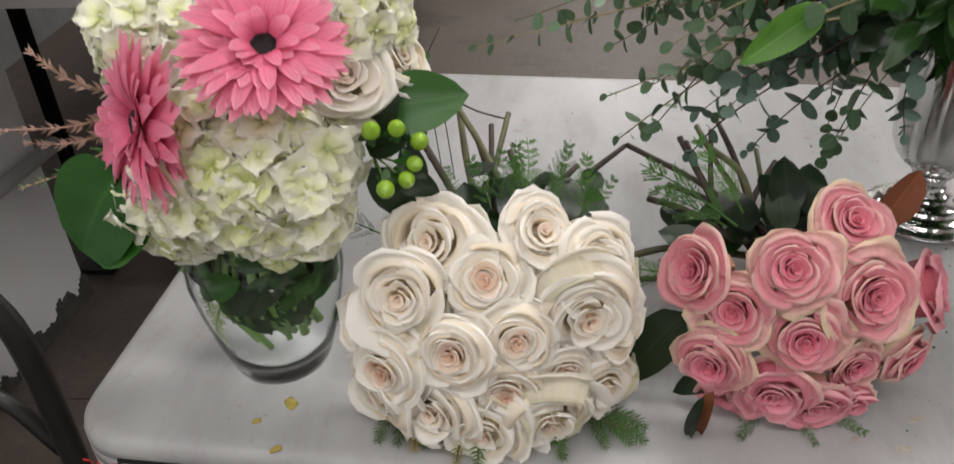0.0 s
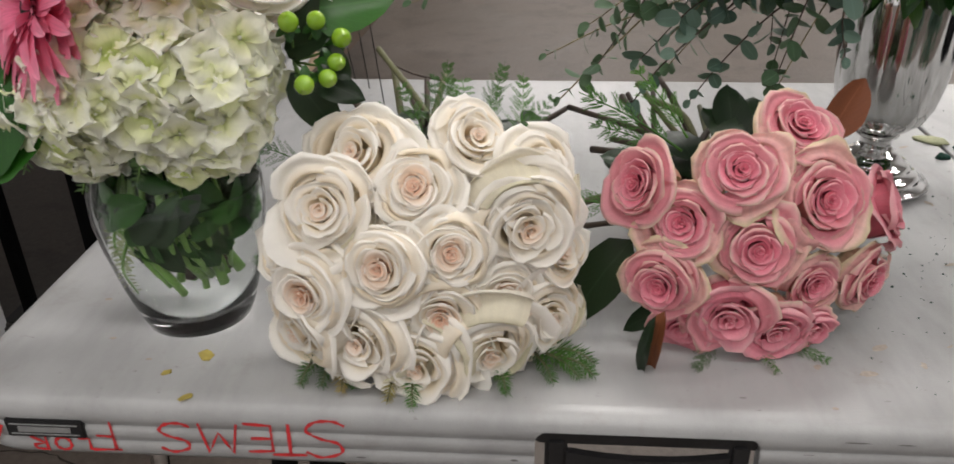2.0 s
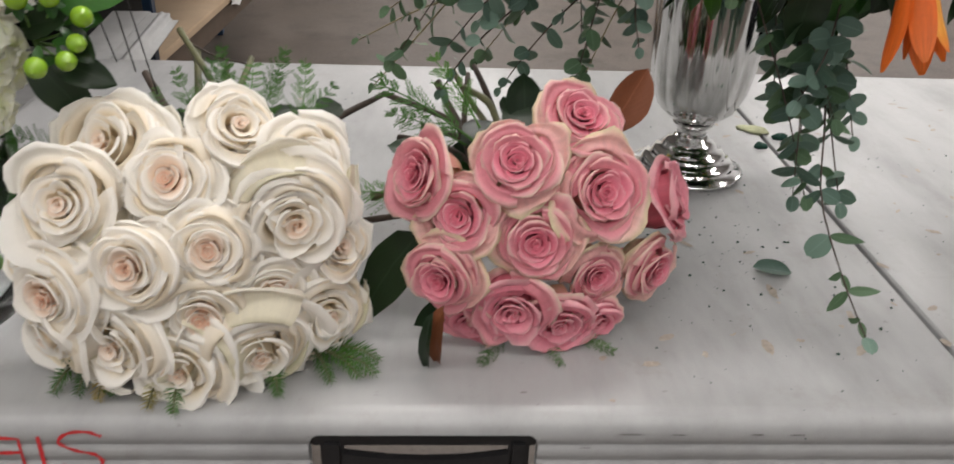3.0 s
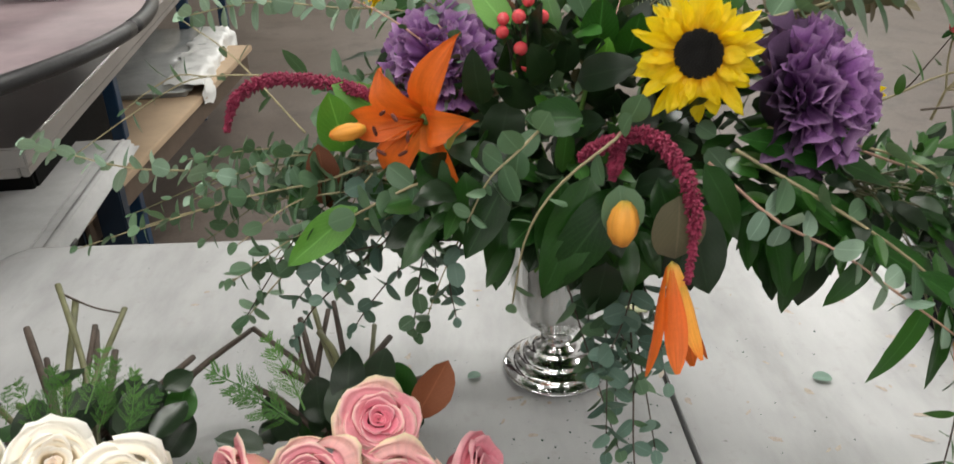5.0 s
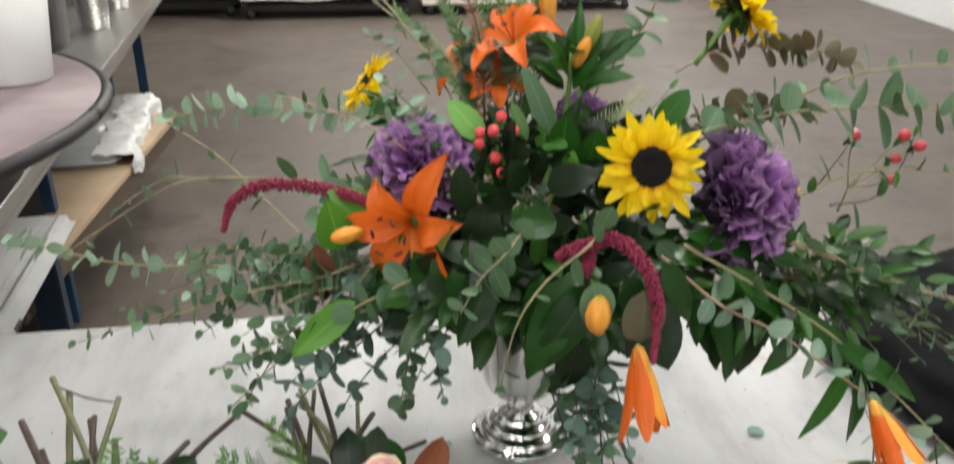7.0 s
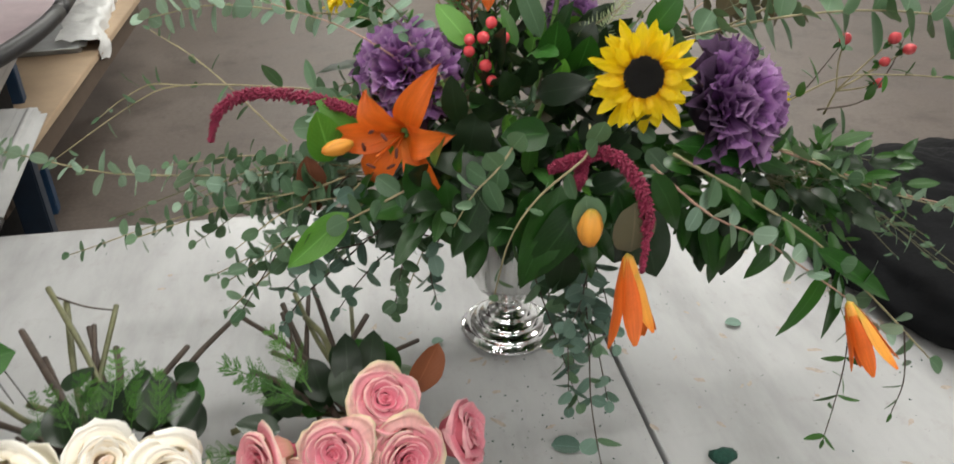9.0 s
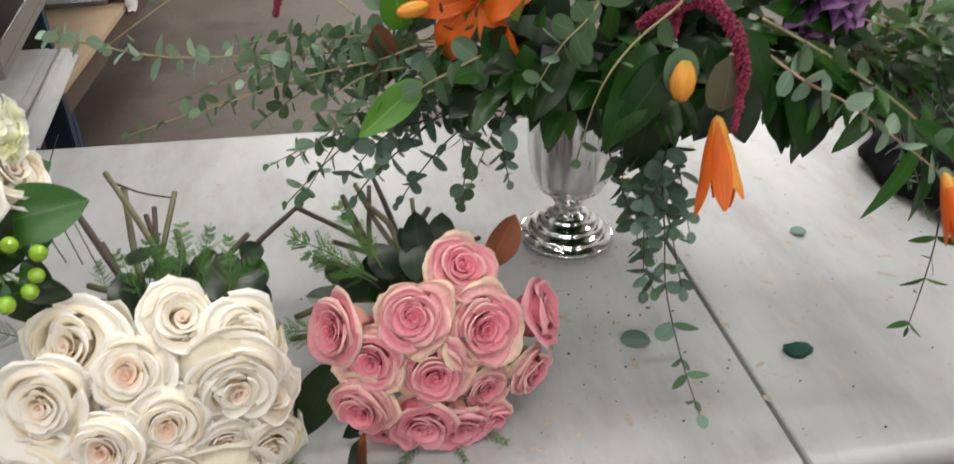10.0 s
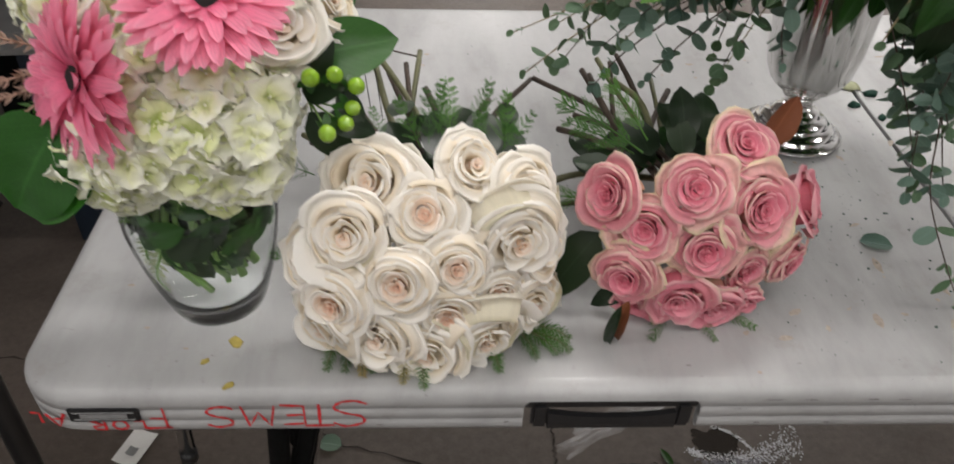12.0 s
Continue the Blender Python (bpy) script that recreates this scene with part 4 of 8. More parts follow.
part("lower_shelf", Soup().add(*box(-0.60, -0.25, 0.375, -0.025, 1.55, 0.40, 0.003)).done("lower_shelf", ply_wood, False), bench, askew, "bare plywood lower shelf")
part("shelf_rail", Soup().add(*box(-0.58, -0.22, 0.30, -0.045, -0.18, 0.374, 0.003)).done("shelf_rail", navy_paint, False), bench, askew)
part("shelf_side_rail", Soup().add(*box(-0.055, -0.17, 0.30, -0.037, 1.5, 0.374, 0.003)).done("shelf_side_rail", plain("dark_oak", (0.10, 0.07, 0.05), 0.7), False), bench, askew)

bundle = thing("wrapped_bundle", (-0.53, 2.98, 0.401), "flat bundle in grey and torn white film on a shelf", "bundle")
bundle.rotation_euler = (0, 0, math.radians(6))
part("slab", Soup().add(*box(-0.30, -0.46, 0.0, 0.22, 0.50, 0.045, 0.02)).done("slab", film_grey, True), bundle)
part("torn_film", Soup().add(*sheet(lambda u, v: (0.13 + 0.12 * min(1, v * 2.2) + 0.025 * noise.noise(Vector((u * 5, v * 3, 0))) + 0.02 * v, u * 0.46 + 0.03 * noise.noise(Vector((u * 7, v * 5, 4))), 0.052 - 0.20 * max(0, v - 0.4) * (0.8 + 0.9 * noise.noise(Vector((u * 2.3, 0, 9)))) + 0.018 * noise.noise(Vector((u * 11, v * 7, 2)))), 44, 16)).done("torn_film", film_white), bundle, label="torn crumpled white film hanging over the edge")

round_top = thing("round_folding_table", (-0.55, 0.98, 0.851), "large round mottled dark tabletop, black rim, legs folded, on bench", "table")
part("disc", Soup().add(*lathe([(0.55, 0.150), (0.700, 0.153), (0.716, 0.163), (0.713, 0.1735), (0.0, 0.174)], 128)).done("disc", dark_laminate), round_top)
loop = [(0.718 * math.cos(i * math.pi / 36), 0.718 * math.sin(i * math.pi / 36), 0.162) for i in range(73)]
part("rim", Soup().add(*tube(loop, 0.013, n=144, sides=10)).done("rim", black_plastic), round_top, label="black rolled rim")
for lx in (-0.16, 0.12):
    part("folded_leg", Soup().add(*tube([(lx, 0.02, 0.013), (lx, 0.50, 0.013)], 0.012, n=2, sides=10)).done("folded_leg", black_metal), round_top)
    for ly in (0.06, 0.46):
        part("leg_bracket", Soup().add(*box(lx - 0.015, ly - 0.015, 0.012, lx + 0.015, ly + 0.015, 0.152, 0.003)).done("leg_bracket", black_metal, False), round_top)

pot = thing("flower_pot", (-0.035, 1.228, 1.0255), "plain white round pot, empty and dark inside", "pot")
part("pot_wall", Soup().add(*lathe([(0.0, 0.0), (0.064, 0.0), (0.067, 0.003), (0.085, 0.168), (0.0838, 0.171), (0.0815, 0.168), (0.064, 0.014), (0.0, 0.014)], 56)).done("pot_wall", white_pot_skin), pot)
part("liner", Soup().add(*lathe([(0.0, 0.016), (0.0615, 0.016), (0.0808, 0.163), (0.0815, 0.1695)], 56)).done("liner", black_plastic), pot, label="black plastic liner")

bin_ob = thing("black_bucket", (-0.50, 2.50, 0.851), "tall black plastic bucket with a strip of clear tape", "bucket")
part("bucket_wall", Soup().add(*lathe([(0.0, 0.0), (0.15, 0.0), (0.155, 0.006), (0.185, 0.42), (0.195, 0.425), (0.195, 0.45), (0.18, 0.45), (0.16, 0.03), (0.0, 0.03)], 40)).done("bucket_wall", black_plastic), bin_ob)
part("tape", Soup().add(*sheet(lambda u, v: (0.03 + u * 0.03 + 0.05 * v, -0.192 - 0.004 * math.cos(u), 0.25 + 0.2 * v + 0.02 * noise.noise(Vector((u * 3, v * 3, 1)))), 6, 8)).done("tape", film_white), bin_ob, label="strip of loose film")
copy_thing(bin_ob, pose(-0.86, 2.75, 0.851, 0, 0, 40))
tin = thing("tin_vase", (-0.357, 2.87, 0.851), "galvanised tin vase with a tan band at its rim", "vase", "tin vases")
part("tin_wall", Soup().add(*lathe([(0.0, 0.0), (0.050, 0.0), (0.052, 0.003), (0.068, 0.235), (0.070, 0.24), (0.066, 0.24), (0.05, 0.01), (0.0, 0.01)], 36)).done("tin_wall", galvanised), tin)
part("rim_band", Soup().add(*lathe([(0.0665, 0.205), (0.0705, 0.207), (0.0715, 0.238), (0.068, 0.241)], 36)).done("rim_band", ribbon_tan), tin, label="tan rim band")
for x, y, r in ((-0.405, 3.37, 15), (-0.60, 3.50, 70)):
    copy_thing(tin, pose(x, y, 0.851, 0, 0, r))
carton = thing("cardboard_box", (-0.70, 4.80, 0.851), "plain brown cardboard box standing on the bench", "box")
carton.rotation_euler = (0, 0, math.radians(6))
part("carton_body", Soup().add(*box(-0.22, -0.2, 0, 0.20, 0.25, 0.36, 0.003)).done("carton_body", cardboard, False), carton)
for k in (-1, 1):
    part("flap", Soup().add(*box(-0.22, 0.025 + k * 0.003 - (0.225 if k < 0 else 0), 0.361, 0.20, 0.025 + k * 0.003 + (0.225 if k > 0 else 0), 0.366, 0.001)).done("flap", cardboard, False), carton)
crate = thing("slatted_crate", (-1.06, 4.72, 0.851), "dark red slatted plastic crate", "crate")
part("crate_base", Soup().add(*box(-0.15, -0.15, 0, 0.15, 0.15, 0.02, 0.003)).done("crate_base", red_card, False), crate)
for k in range(7):
    part("slat", Soup().add(*box(-0.15 + k * 0.045, -0.15, 0.02, -0.125 + k * 0.045, -0.14, 0.28, 0.002)).done("slat", red_card, False), crate)
part("crate_rim", Soup().add(*box(-0.155, -0.155, 0.28, 0.155, -0.135, 0.31, 0.003)).done("crate_rim", red_card, False), crate)

# added cabinet: its black stands in for the shade under the bench
under = thing("storage_cabinet", (-0.52, 1.66, 0), "black cabinet added to darken the shade under the bench", "cabinet")
under.rotation_euler = (0, 0, math.radians(6))
part("carcass", Soup().add(*box(-0.24, -0.30, 0.03, 0.22, 0.30, 0.74, 0.006)).done("carcass", matte_black, False), under)
for k in (0, 1):
    leaf_door = part("cabinet_door", Soup().add(*box(-0.235 + 0.227 * k, -0.312, 0.05, -0.012 + 0.227 * k, -0.3005, 0.73, 0.003)).done("cabinet_door", matte_black, False), under)
    part("pull", Soup().add(*box(-0.03 + 0.05 * k - 0.006, -0.322, 0.40, -0.03 + 0.05 * k + 0.006, -0.3125, 0.50, 0.002)).done("pull", grey_steel, False), leaf_door)
part("plinth", Soup().add(*box(-0.22, -0.28, 0.0, 0.20, 0.28, 0.03, 0.002)).done("plinth", black_plastic, False), under)

# white plastic side table between bench and folding table
side_table = thing("low_plastic_table", (-0.150, 1.715, 0), "low dirty-white plastic table with rounded lip on navy legs", "table")
side_table.rotation_euler = (0, 0, math.radians(5))
worn_white = plain("worn_white_plastic", (0.50, 0.50, 0.50), 0.5, vary=0.14, scale=14, bump=0.2)
part("slab", Soup().add(*box(-0.46, -0.70, 0.520, 0.0, 0.0, 0.560, 0.018)).done("slab", worn_white, True), side_table)
part("raised_panel", Soup().add(*box(-0.45, -0.68, 0.5605, -0.062, -0.022, 0.566, 0.004)).done("raised_panel", worn_white, True), side_table)
part("rim_ridge", Soup().add(*tube([(-0.034, -0.66, 0.560), (-0.034, -0.03, 0.560)], 0.007, n=1, sides=12)).done("rim_ridge", worn_white), side_table)
part("slot", Soup().add(*box(-0.004, -0.60, 0.532, 0.0015, -0.555, 0.546, 0.002)).done("slot", black_plastic, True), side_table, label="dark slot in the rim")
for lx, ly in ((-0.12, -0.10), (-0.12, -0.62), (-0.40, -0.10), (-0.40, -0.62)):
    part("leg", Soup().add(*box(lx, ly, 0, lx + 0.07, ly + 0.05, 0.520, 0.004)).done("leg", navy_paint, False), side_table)
part("leg_panel", Soup().add(*box(-0.33, -0.610, 0.15, -0.12, -0.595, 0.48, 0.004)).done("leg_panel", navy_paint, False), side_table)

# ---- covered rolling racks at the far end ----


def covered_rack(x, y, w, d, h, mat, label, base=0.16, turn=0.0):
    rack = thing("covered_rack", (x, y, 0), label, "rack", "covered racks")
    rack.rotation_euler = (0, 0, math.radians(turn))

    def drape(u, v):
        a = (u + 1) / 2 * 2 * (w + d)
        if a < w:
            px, py, nx, ny = -w / 2 + a, -d / 2, 0, -1
        elif a < w + d:
            px, py, nx, ny = w / 2, -d / 2 + a - w, 1, 0
        elif a < 2 * w + d:
            px, py, nx, ny = w / 2 - (a - w - d), d / 2, 0, 1
        else:
            px, py, nx, ny = -w / 2, d / 2 - (a - 2 * w - d), -1, 0
        f = (0.014 * math.sin(a * 9.0 + x) + 0.02 * noise.noise(Vector((a * 3, v * 2, x)))) * (1 - 0.6 * v)
        return (px + nx * f, py + ny * f, base + (h - base) * v + (0.02 * noise.noise(Vector((a * 2, 0, x))) if v == 0 else 0))

    cover = Soup().add(*sheet(drape, 96, 12))
    cover.add([(-w / 2, -d / 2, h), (w / 2, -d / 2, h), (w / 2, d / 2, h), (-w / 2, d / 2, h)], [(0, 1, 2, 3)])
    part("cover", cover.done("cover", mat), rack)
    for k in range(int(w / 0.55)):
        sx = -w / 2 + 0.5 + k * 0.55
        part("cover_seam", Soup().add(*box(sx, -d / 2 - 0.02, base + 0.02, sx + 0.012, -d / 2 - 0.012, h - 0.02, 0.002)).done("cover_seam", plain("seam_thread", (0.46, 0.42, 0.35), 0.8), False), rack)
    part("base_frame", Soup().add(*box(-w / 2 + 0.05, -d / 2 + 0.03, 0.09, w / 2 - 0.05, d / 2 - 0.03, 0.15, 0.006)).done("base_frame", black_plastic, False), rack)
    for cx in (-w / 2 + 0.08, w / 2 - 0.08):
        for cy in (-d / 2 + 0.06, d / 2 - 0.06):
            wheel = part("caster", Soup().add(*lathe([(0.0, -0.016), (0.04, -0.016), (0.045, -0.008), (0.045, 0.008), (0.04, 0.016), (0.0, 0.016)], 20), m=pose(cx, cy, 0.046, 90, 0, 0)).done("caster", black_plastic), rack)
            part("fork", Soup().add(*box(cx - 0.02, cy - 0.03, 0.05, cx + 0.02, cy + 0.03, 0.10, 0.004)).done("fork", grey_steel, False), wheel)
    return rack


covered_rack(-1.45, 8.9, 1.7, 0.7, 1.9, tarp_cream, "tall rolling rack under a cream tarp", 0.30)
covered_rack(0.35, 8.65, 1.75, 0.7, 1.9, tarp_white, "tall rolling rack under a white zipped cover", 0.20)
covered_rack(2.05, 8.75, 1.45, 0.7, 1.9, tarp_cream, "tall rolling rack under a cream cover with vertical seams", 0.12)
covered_rack(3.30, 9.0, 0.85, 0.8, 1.9, tarp_white, "rolling rack under a white cover on black casters", 0.16, -4)

# ---- black bag on the right half of the table ----
bag = thing("black_bag", (1.55, 0.44, TOP), "slumped black fabric bag with a strap lying on the table", "bag")


def bag_skin(u, v):
    a = math.pi * u
    b = v * math.pi / 2
    lump = 1 + 0.18 * noise.noise(Vector((math.cos(a) * 1.6, math.sin(a) * 1.6, v * 2))) + 0.07 * noise.noise(Vector((math.cos(a) * 5, math.sin(a) * 5, v * 6)))
    return (0.275 * lump * math.cos(a) * math.cos(b) ** 0.6, 0.275 * lump * math.sin(a) * math.cos(b) ** 0.6, 0.105 * math.sin(b) * lump + 0.016 * abs(math.sin(a * 5 + v * 4)) * math.cos(b) + 0.010 * noise.noise(Vector((math.cos(a) * 9, math.sin(a) * 9, v * 12))) * v + 0.002)


part("bag_body", Soup().add(*sheet(bag_skin, 96, 28)).done("bag_body", bag_black), bag)
part("strap", Soup().add(*tube([(-0.14, 0.06, 0.06), (-0.15, 0.12, 0.075), (-0.11, 0.17, 0.085), (-0.04, 0.19, 0.075)], 0.009, n=16, sides=8)).done("strap", bag_black), bag, label="black webbing strap")
part("buckle", Soup().add(*box(-0.155, 0.10, 0.075, -0.130, 0.125, 0.10, 0.004)).done("buckle", black_plastic, False), bag)

# ---- flowers: kits of petals that the blooms share ----


def rose_face(r, fall):
    """Height of an open rose's face at radius r: flat at the heart, falling away outside."""
    return 0.04 * math.exp(-(r / 0.16) ** 2) + fall * (math.sqrt(max(0.02, 1 - (r / 1.15) ** 3)) - 1)


def petal_of(rim, band, lip, wide, mat, seed, point=0.0, ruffle=0.0, loose=0.05, rise=0.5, fall=1.0, nu=12, nv=16):
    """One petal of a bloom of radius 1 whose heart lies at z = 0: rim is how far out its edge stands, band how much of its face shows, lip how far it curls back."""
    rnd = random.Random(seed)
    off = Vector((rnd.random() * 90, rnd.random() * 90, rnd.random() * 90))
    wrap = math.radians(wide)
    top = rose_face(rim, fall) + (rise if rim < 0.6 else 0.2) * band * rnd.uniform(0.7, 1.3)
    skew, tuck, lean = rnd.uniform(-0.16, 0.16) * rim, rnd.uniform(0.12, 0.26), rnd.uniform(-0.4, 0.4)
    inner = max(0.02, rim - 1.25 * band)
    line = [(max(0.015, min(0.12, inner)), -0.95), (max(0.018, inner - 0.3 * band), top - 0.6), (inner, rose_face(inner, fall) - min(0.16, 1.1 * band)), (max(0.02, rim - 0.85 * band), rose_face(rim - 0.85 * band, fall) - min(0.08, 0.5 * band)), (max(0.025, rim - 0.4 * band), top - 0.45 * band),
            (rim - 0.02 * band, top), (rim + lip * 0.8, top + lip * 0.10), (rim + lip * 1.4, top - lip * 0.35)]
    line = curve_points([(r, z, 0) for r, z in line], 56)
    fold_at, fold_deep = rnd.uniform(-0.6, 0.6), rnd.uniform(0.0, 0.06)

    def fn(u, v):
        side = abs(u - lean * 0.5)
        k = min(v * (1 - 0.05 * abs(u) ** 3), 0.9999) * 56
        i, t = int(k), k - int(k)
        r, z = line[i].lerp(line[i + 1], t)[:2]
        out = max(0.0, v - 0.55) / 0.45
        r += point * rim * out * (max(0.0, 1 - 1.5 * side) ** 1.6 - 0.25 * side)
        z -= (lip * 0.9 + 0.03 * rim) * out * out * min(1.0, side * 1.6) ** 2
        a = u * wrap * (0.40 + 0.60 * math.sin(min(1, v * 1.5) * math.pi / 2))
        r *= 1 - tuck * u * u * v + 0.05 * u * v
        z -= (0.05 + 0.20 * min(1, rim * 1.2)) * u * u * v ** 2
        n1 = noise.noise(Vector((u * 1.3, v * 1.4, 0)) + off) * loose * (0.25 + rim) * v
        n2 = noise.noise(Vector((u * 4.5, v * 2.5, 0)) + off) * (0.035 * rim + ruffle) * v ** 3
        crease = fold_deep * rim * out * math.exp(-((u - fold_at) / 0.16) ** 2)
        r += n1 + n2 - crease * 0.5
        z += n1 * 0.6 + n2 + skew * v * u - crease
        return (r * math.cos(a), r * math.sin(a), z)

    return Soup().add(*sheet(fn, nu, nv)).done("petal", mat)


def rose_plan(heart, mid, outer, spread, under=0, broad=0):
    """Rim, band, lip, half wrap and tip for each petal, from the heart outwards; under is how many hang below the face."""
    plan = []
    for i in range(heart):
        s = i / heart
        plan.append((0.03 + 0.23 * s, 0.04 + 0.03 * s, 0.003 + 0.006 * s, 150 - 68 * s, 0.0))
    for i in range(mid):
        s = i / mid
        plan.append((0.27 + 0.34 * s, 0.08 + 0.05 * s, 0.010 + 0.025 * s, 84 - 10 * s, 0.03))
    for i in range(outer):
        s = i / max(1, outer - 1)
        plan.append((0.64 + (spread - 0.64) * s, 0.15 + 0.09 * s, 0.045 + 0.03 * s, 72 - 8 * s + broad, 0.06 + 0.03 * s))
    for i in range(under):
        plan.append((spread + 0.06 + 0.03 * i, 0.30, 0.04, 66, 0.05))
    return plan


def rose_kit(heart, mid, outer, guard, seed, plan, curl=1.0, ruffle=0.0, loose=0.10, fall=0.7):
    kit, count = [], len(plan)
    for i, (rim, band, lip, wide, tip) in enumerate(plan):
        mat = heart if rim < 0.22 else mid if rim < 0.45 else outer if i < count - 3 else guard
        kit.append([petal_of(rim, band, lip * curl, wide, mat, seed + 31 * i + k, tip, ruffle * rim, loose, fall=fall) for k in range(4)])
    return kit


WHITE_KIT = rose_kit(ivory_heart, ivory_mid, ivory_outer, ivory_outer, 11, rose_plan(8, 8, 7, 1.04, 4, 12), 0.70, 0.065, 0.16, 0.8)
PALE_KIT = rose_kit(ivory_mid, ivory_outer, ivory_outer, ivory_green, 77, rose_plan(5, 6, 8, 1.08, 4, 12), 0.8, 0.08, 0.24, 0.9)
PINK_KIT = rose_kit(pink_heart, pink_mid, pink_outer, pink_guard, 511, rose_plan(7, 10, 8, 1.0), 0.9, 0.065, 0.14, 0.8)
HOT_KIT = rose_kit(hot_pink, hot_pink, hot_pink, pink_outer, 811, rose_plan(5, 6, 9, 0.98), 1.2, 0.09, 0.22)
cup_data = Soup().add(*lathe([(0.0, -1.25), (0.10, -1.2), (0.16, -1.0), (0.30, -0.9), (0.24, -0.6), (0.10, -0.3), (0.03, -0.05), (0.0, 0.0)], 14))
white_cup = cup_data.done("rose_core", ivory_heart)
pale_cup = cup_data.done("rose_core", ivory_mid)
pink_cup = cup_data.done("rose_core", pink_heart)


def rose(parent, at, out, radius, kit, core, seed, open_to=1.0, label=""):
    """A rose: its core with every petal a piece of its own."""
    rnd = random.Random(seed)
    ob = part("rose", core, parent, frame_at(at, out, (0, 0, 1), rnd.uniform(0, 360), radius), label)
    count = max(8, round(len(kit) * open_to))
    loose = 1.7 if kit is PALE_KIT or kit is HOT_KIT else 1.05
    for i in range(count):
        s = i / (len(kit) - 1)
        m = pose(rnd.uniform(-0.02, 0.02) * loose, rnd.uniform(-0.02, 0.02) * loose, rnd.uniform(-0.02, 0.02), rnd.uniform(-7, 7) * (0.3 + s) * loose, rnd.uniform(-7, 7) * (0.3 + s) * loose, i * 137.5 + rnd.uniform(-22, 22)) @ Matrix.Diagonal((1 + rnd.uniform(-0.06, 0.06) * s, 1 + rnd.uniform(-0.10, 0.10) * s, 1, 1))
        part("petal", kit[i][rnd.randrange(4)], ob, m)
    return ob


def leaf_mesh(name, mat, length, width, fold=0.15, bend=0.12, belly=0.42, tip=1.0, nu=4, nv=8, wave=0.0, seed=0):
    """A leaf from the origin along y; belly: where it is widest; tip: how pointed."""
    off = Vector((seed * 3.7, seed * 1.3, 0))

    def fn(u, v):
        e = math.log(0.5) / math.log(belly)
        w = math.sin(math.pi * v ** e) ** (0.75 * tip) if 0 < v < 1 else 0.0
        w = max(w, 0.02)
        x = u * width / 2 * w
        z = fold * abs(x) - bend * length * v * v + wave * noise.noise(Vector((u * 2, v * 6, 0)) + off) * length
        return (x, v * length, z)

    return Soup().add(*sheet(fn, nu, nv)).done(name, mat)


def leaf_set(mat, length, width, belly, tip, fold=0.25, bend=0.15, wave=0.0, count=3):
    return [leaf_mesh("leaf", mat, length * (0.92 + 0.08 * k), width, fold * (1 - 0.4 * k), bend * (0.3 + 0.6 * k), belly, tip, wave=wave, seed=k + 1) for k in range(count)]


EUCA = leaf_set(euca, 1.0, 0.80, 0.50, 0.62)
EUCA_SILVER = leaf_set(euca_silver, 1.0, 0.86, 0.52, 0.55)
EUCA_BLUE = leaf_set(euca_blue, 1.0, 0.74, 0.50, 0.62)
EUCA_BRONZE = leaf_set(euca_bronze, 1.0, 0.88, 0.52, 0.55)
LANCE = leaf_set(euca, 1.0, 0.36, 0.42, 0.95)
RUSCUS = leaf_set(ruscus, 1.0, 0.34, 0.42, 1.0)
SALAL = leaf_set(salal, 1.0, 0.62, 0.42, 0.85, 0.25, 0.2, 0.04)
SALAL_LIGHT = leaf_set(salal_light, 1.0, 0.60, 0.42, 0.85, 0.3, 0.12, 0.03)
DARK = leaf_set(dark_leaf, 1.0, 0.55, 0.42, 0.85, 0.25, 0.2, 0.05)
RUST = leaf_set(rust_leaf, 1.0, 0.55, 0.5, 0.8, 0.3, 0.1, 0.03)
BLADE = leaf_set(blade_green, 1.0, 0.38, 0.40, 0.95, 0.35, 0.22, 0.05)
BLADE_LIGHT = leaf_set(salal_light, 1.0, 0.36, 0.40, 0.95, 0.35, 0.15, 0.04)
LILY_LEAF = leaf_set(salal, 1.0, 0.22, 0.4, 1.0, 0.5, 0.25, 0.02)


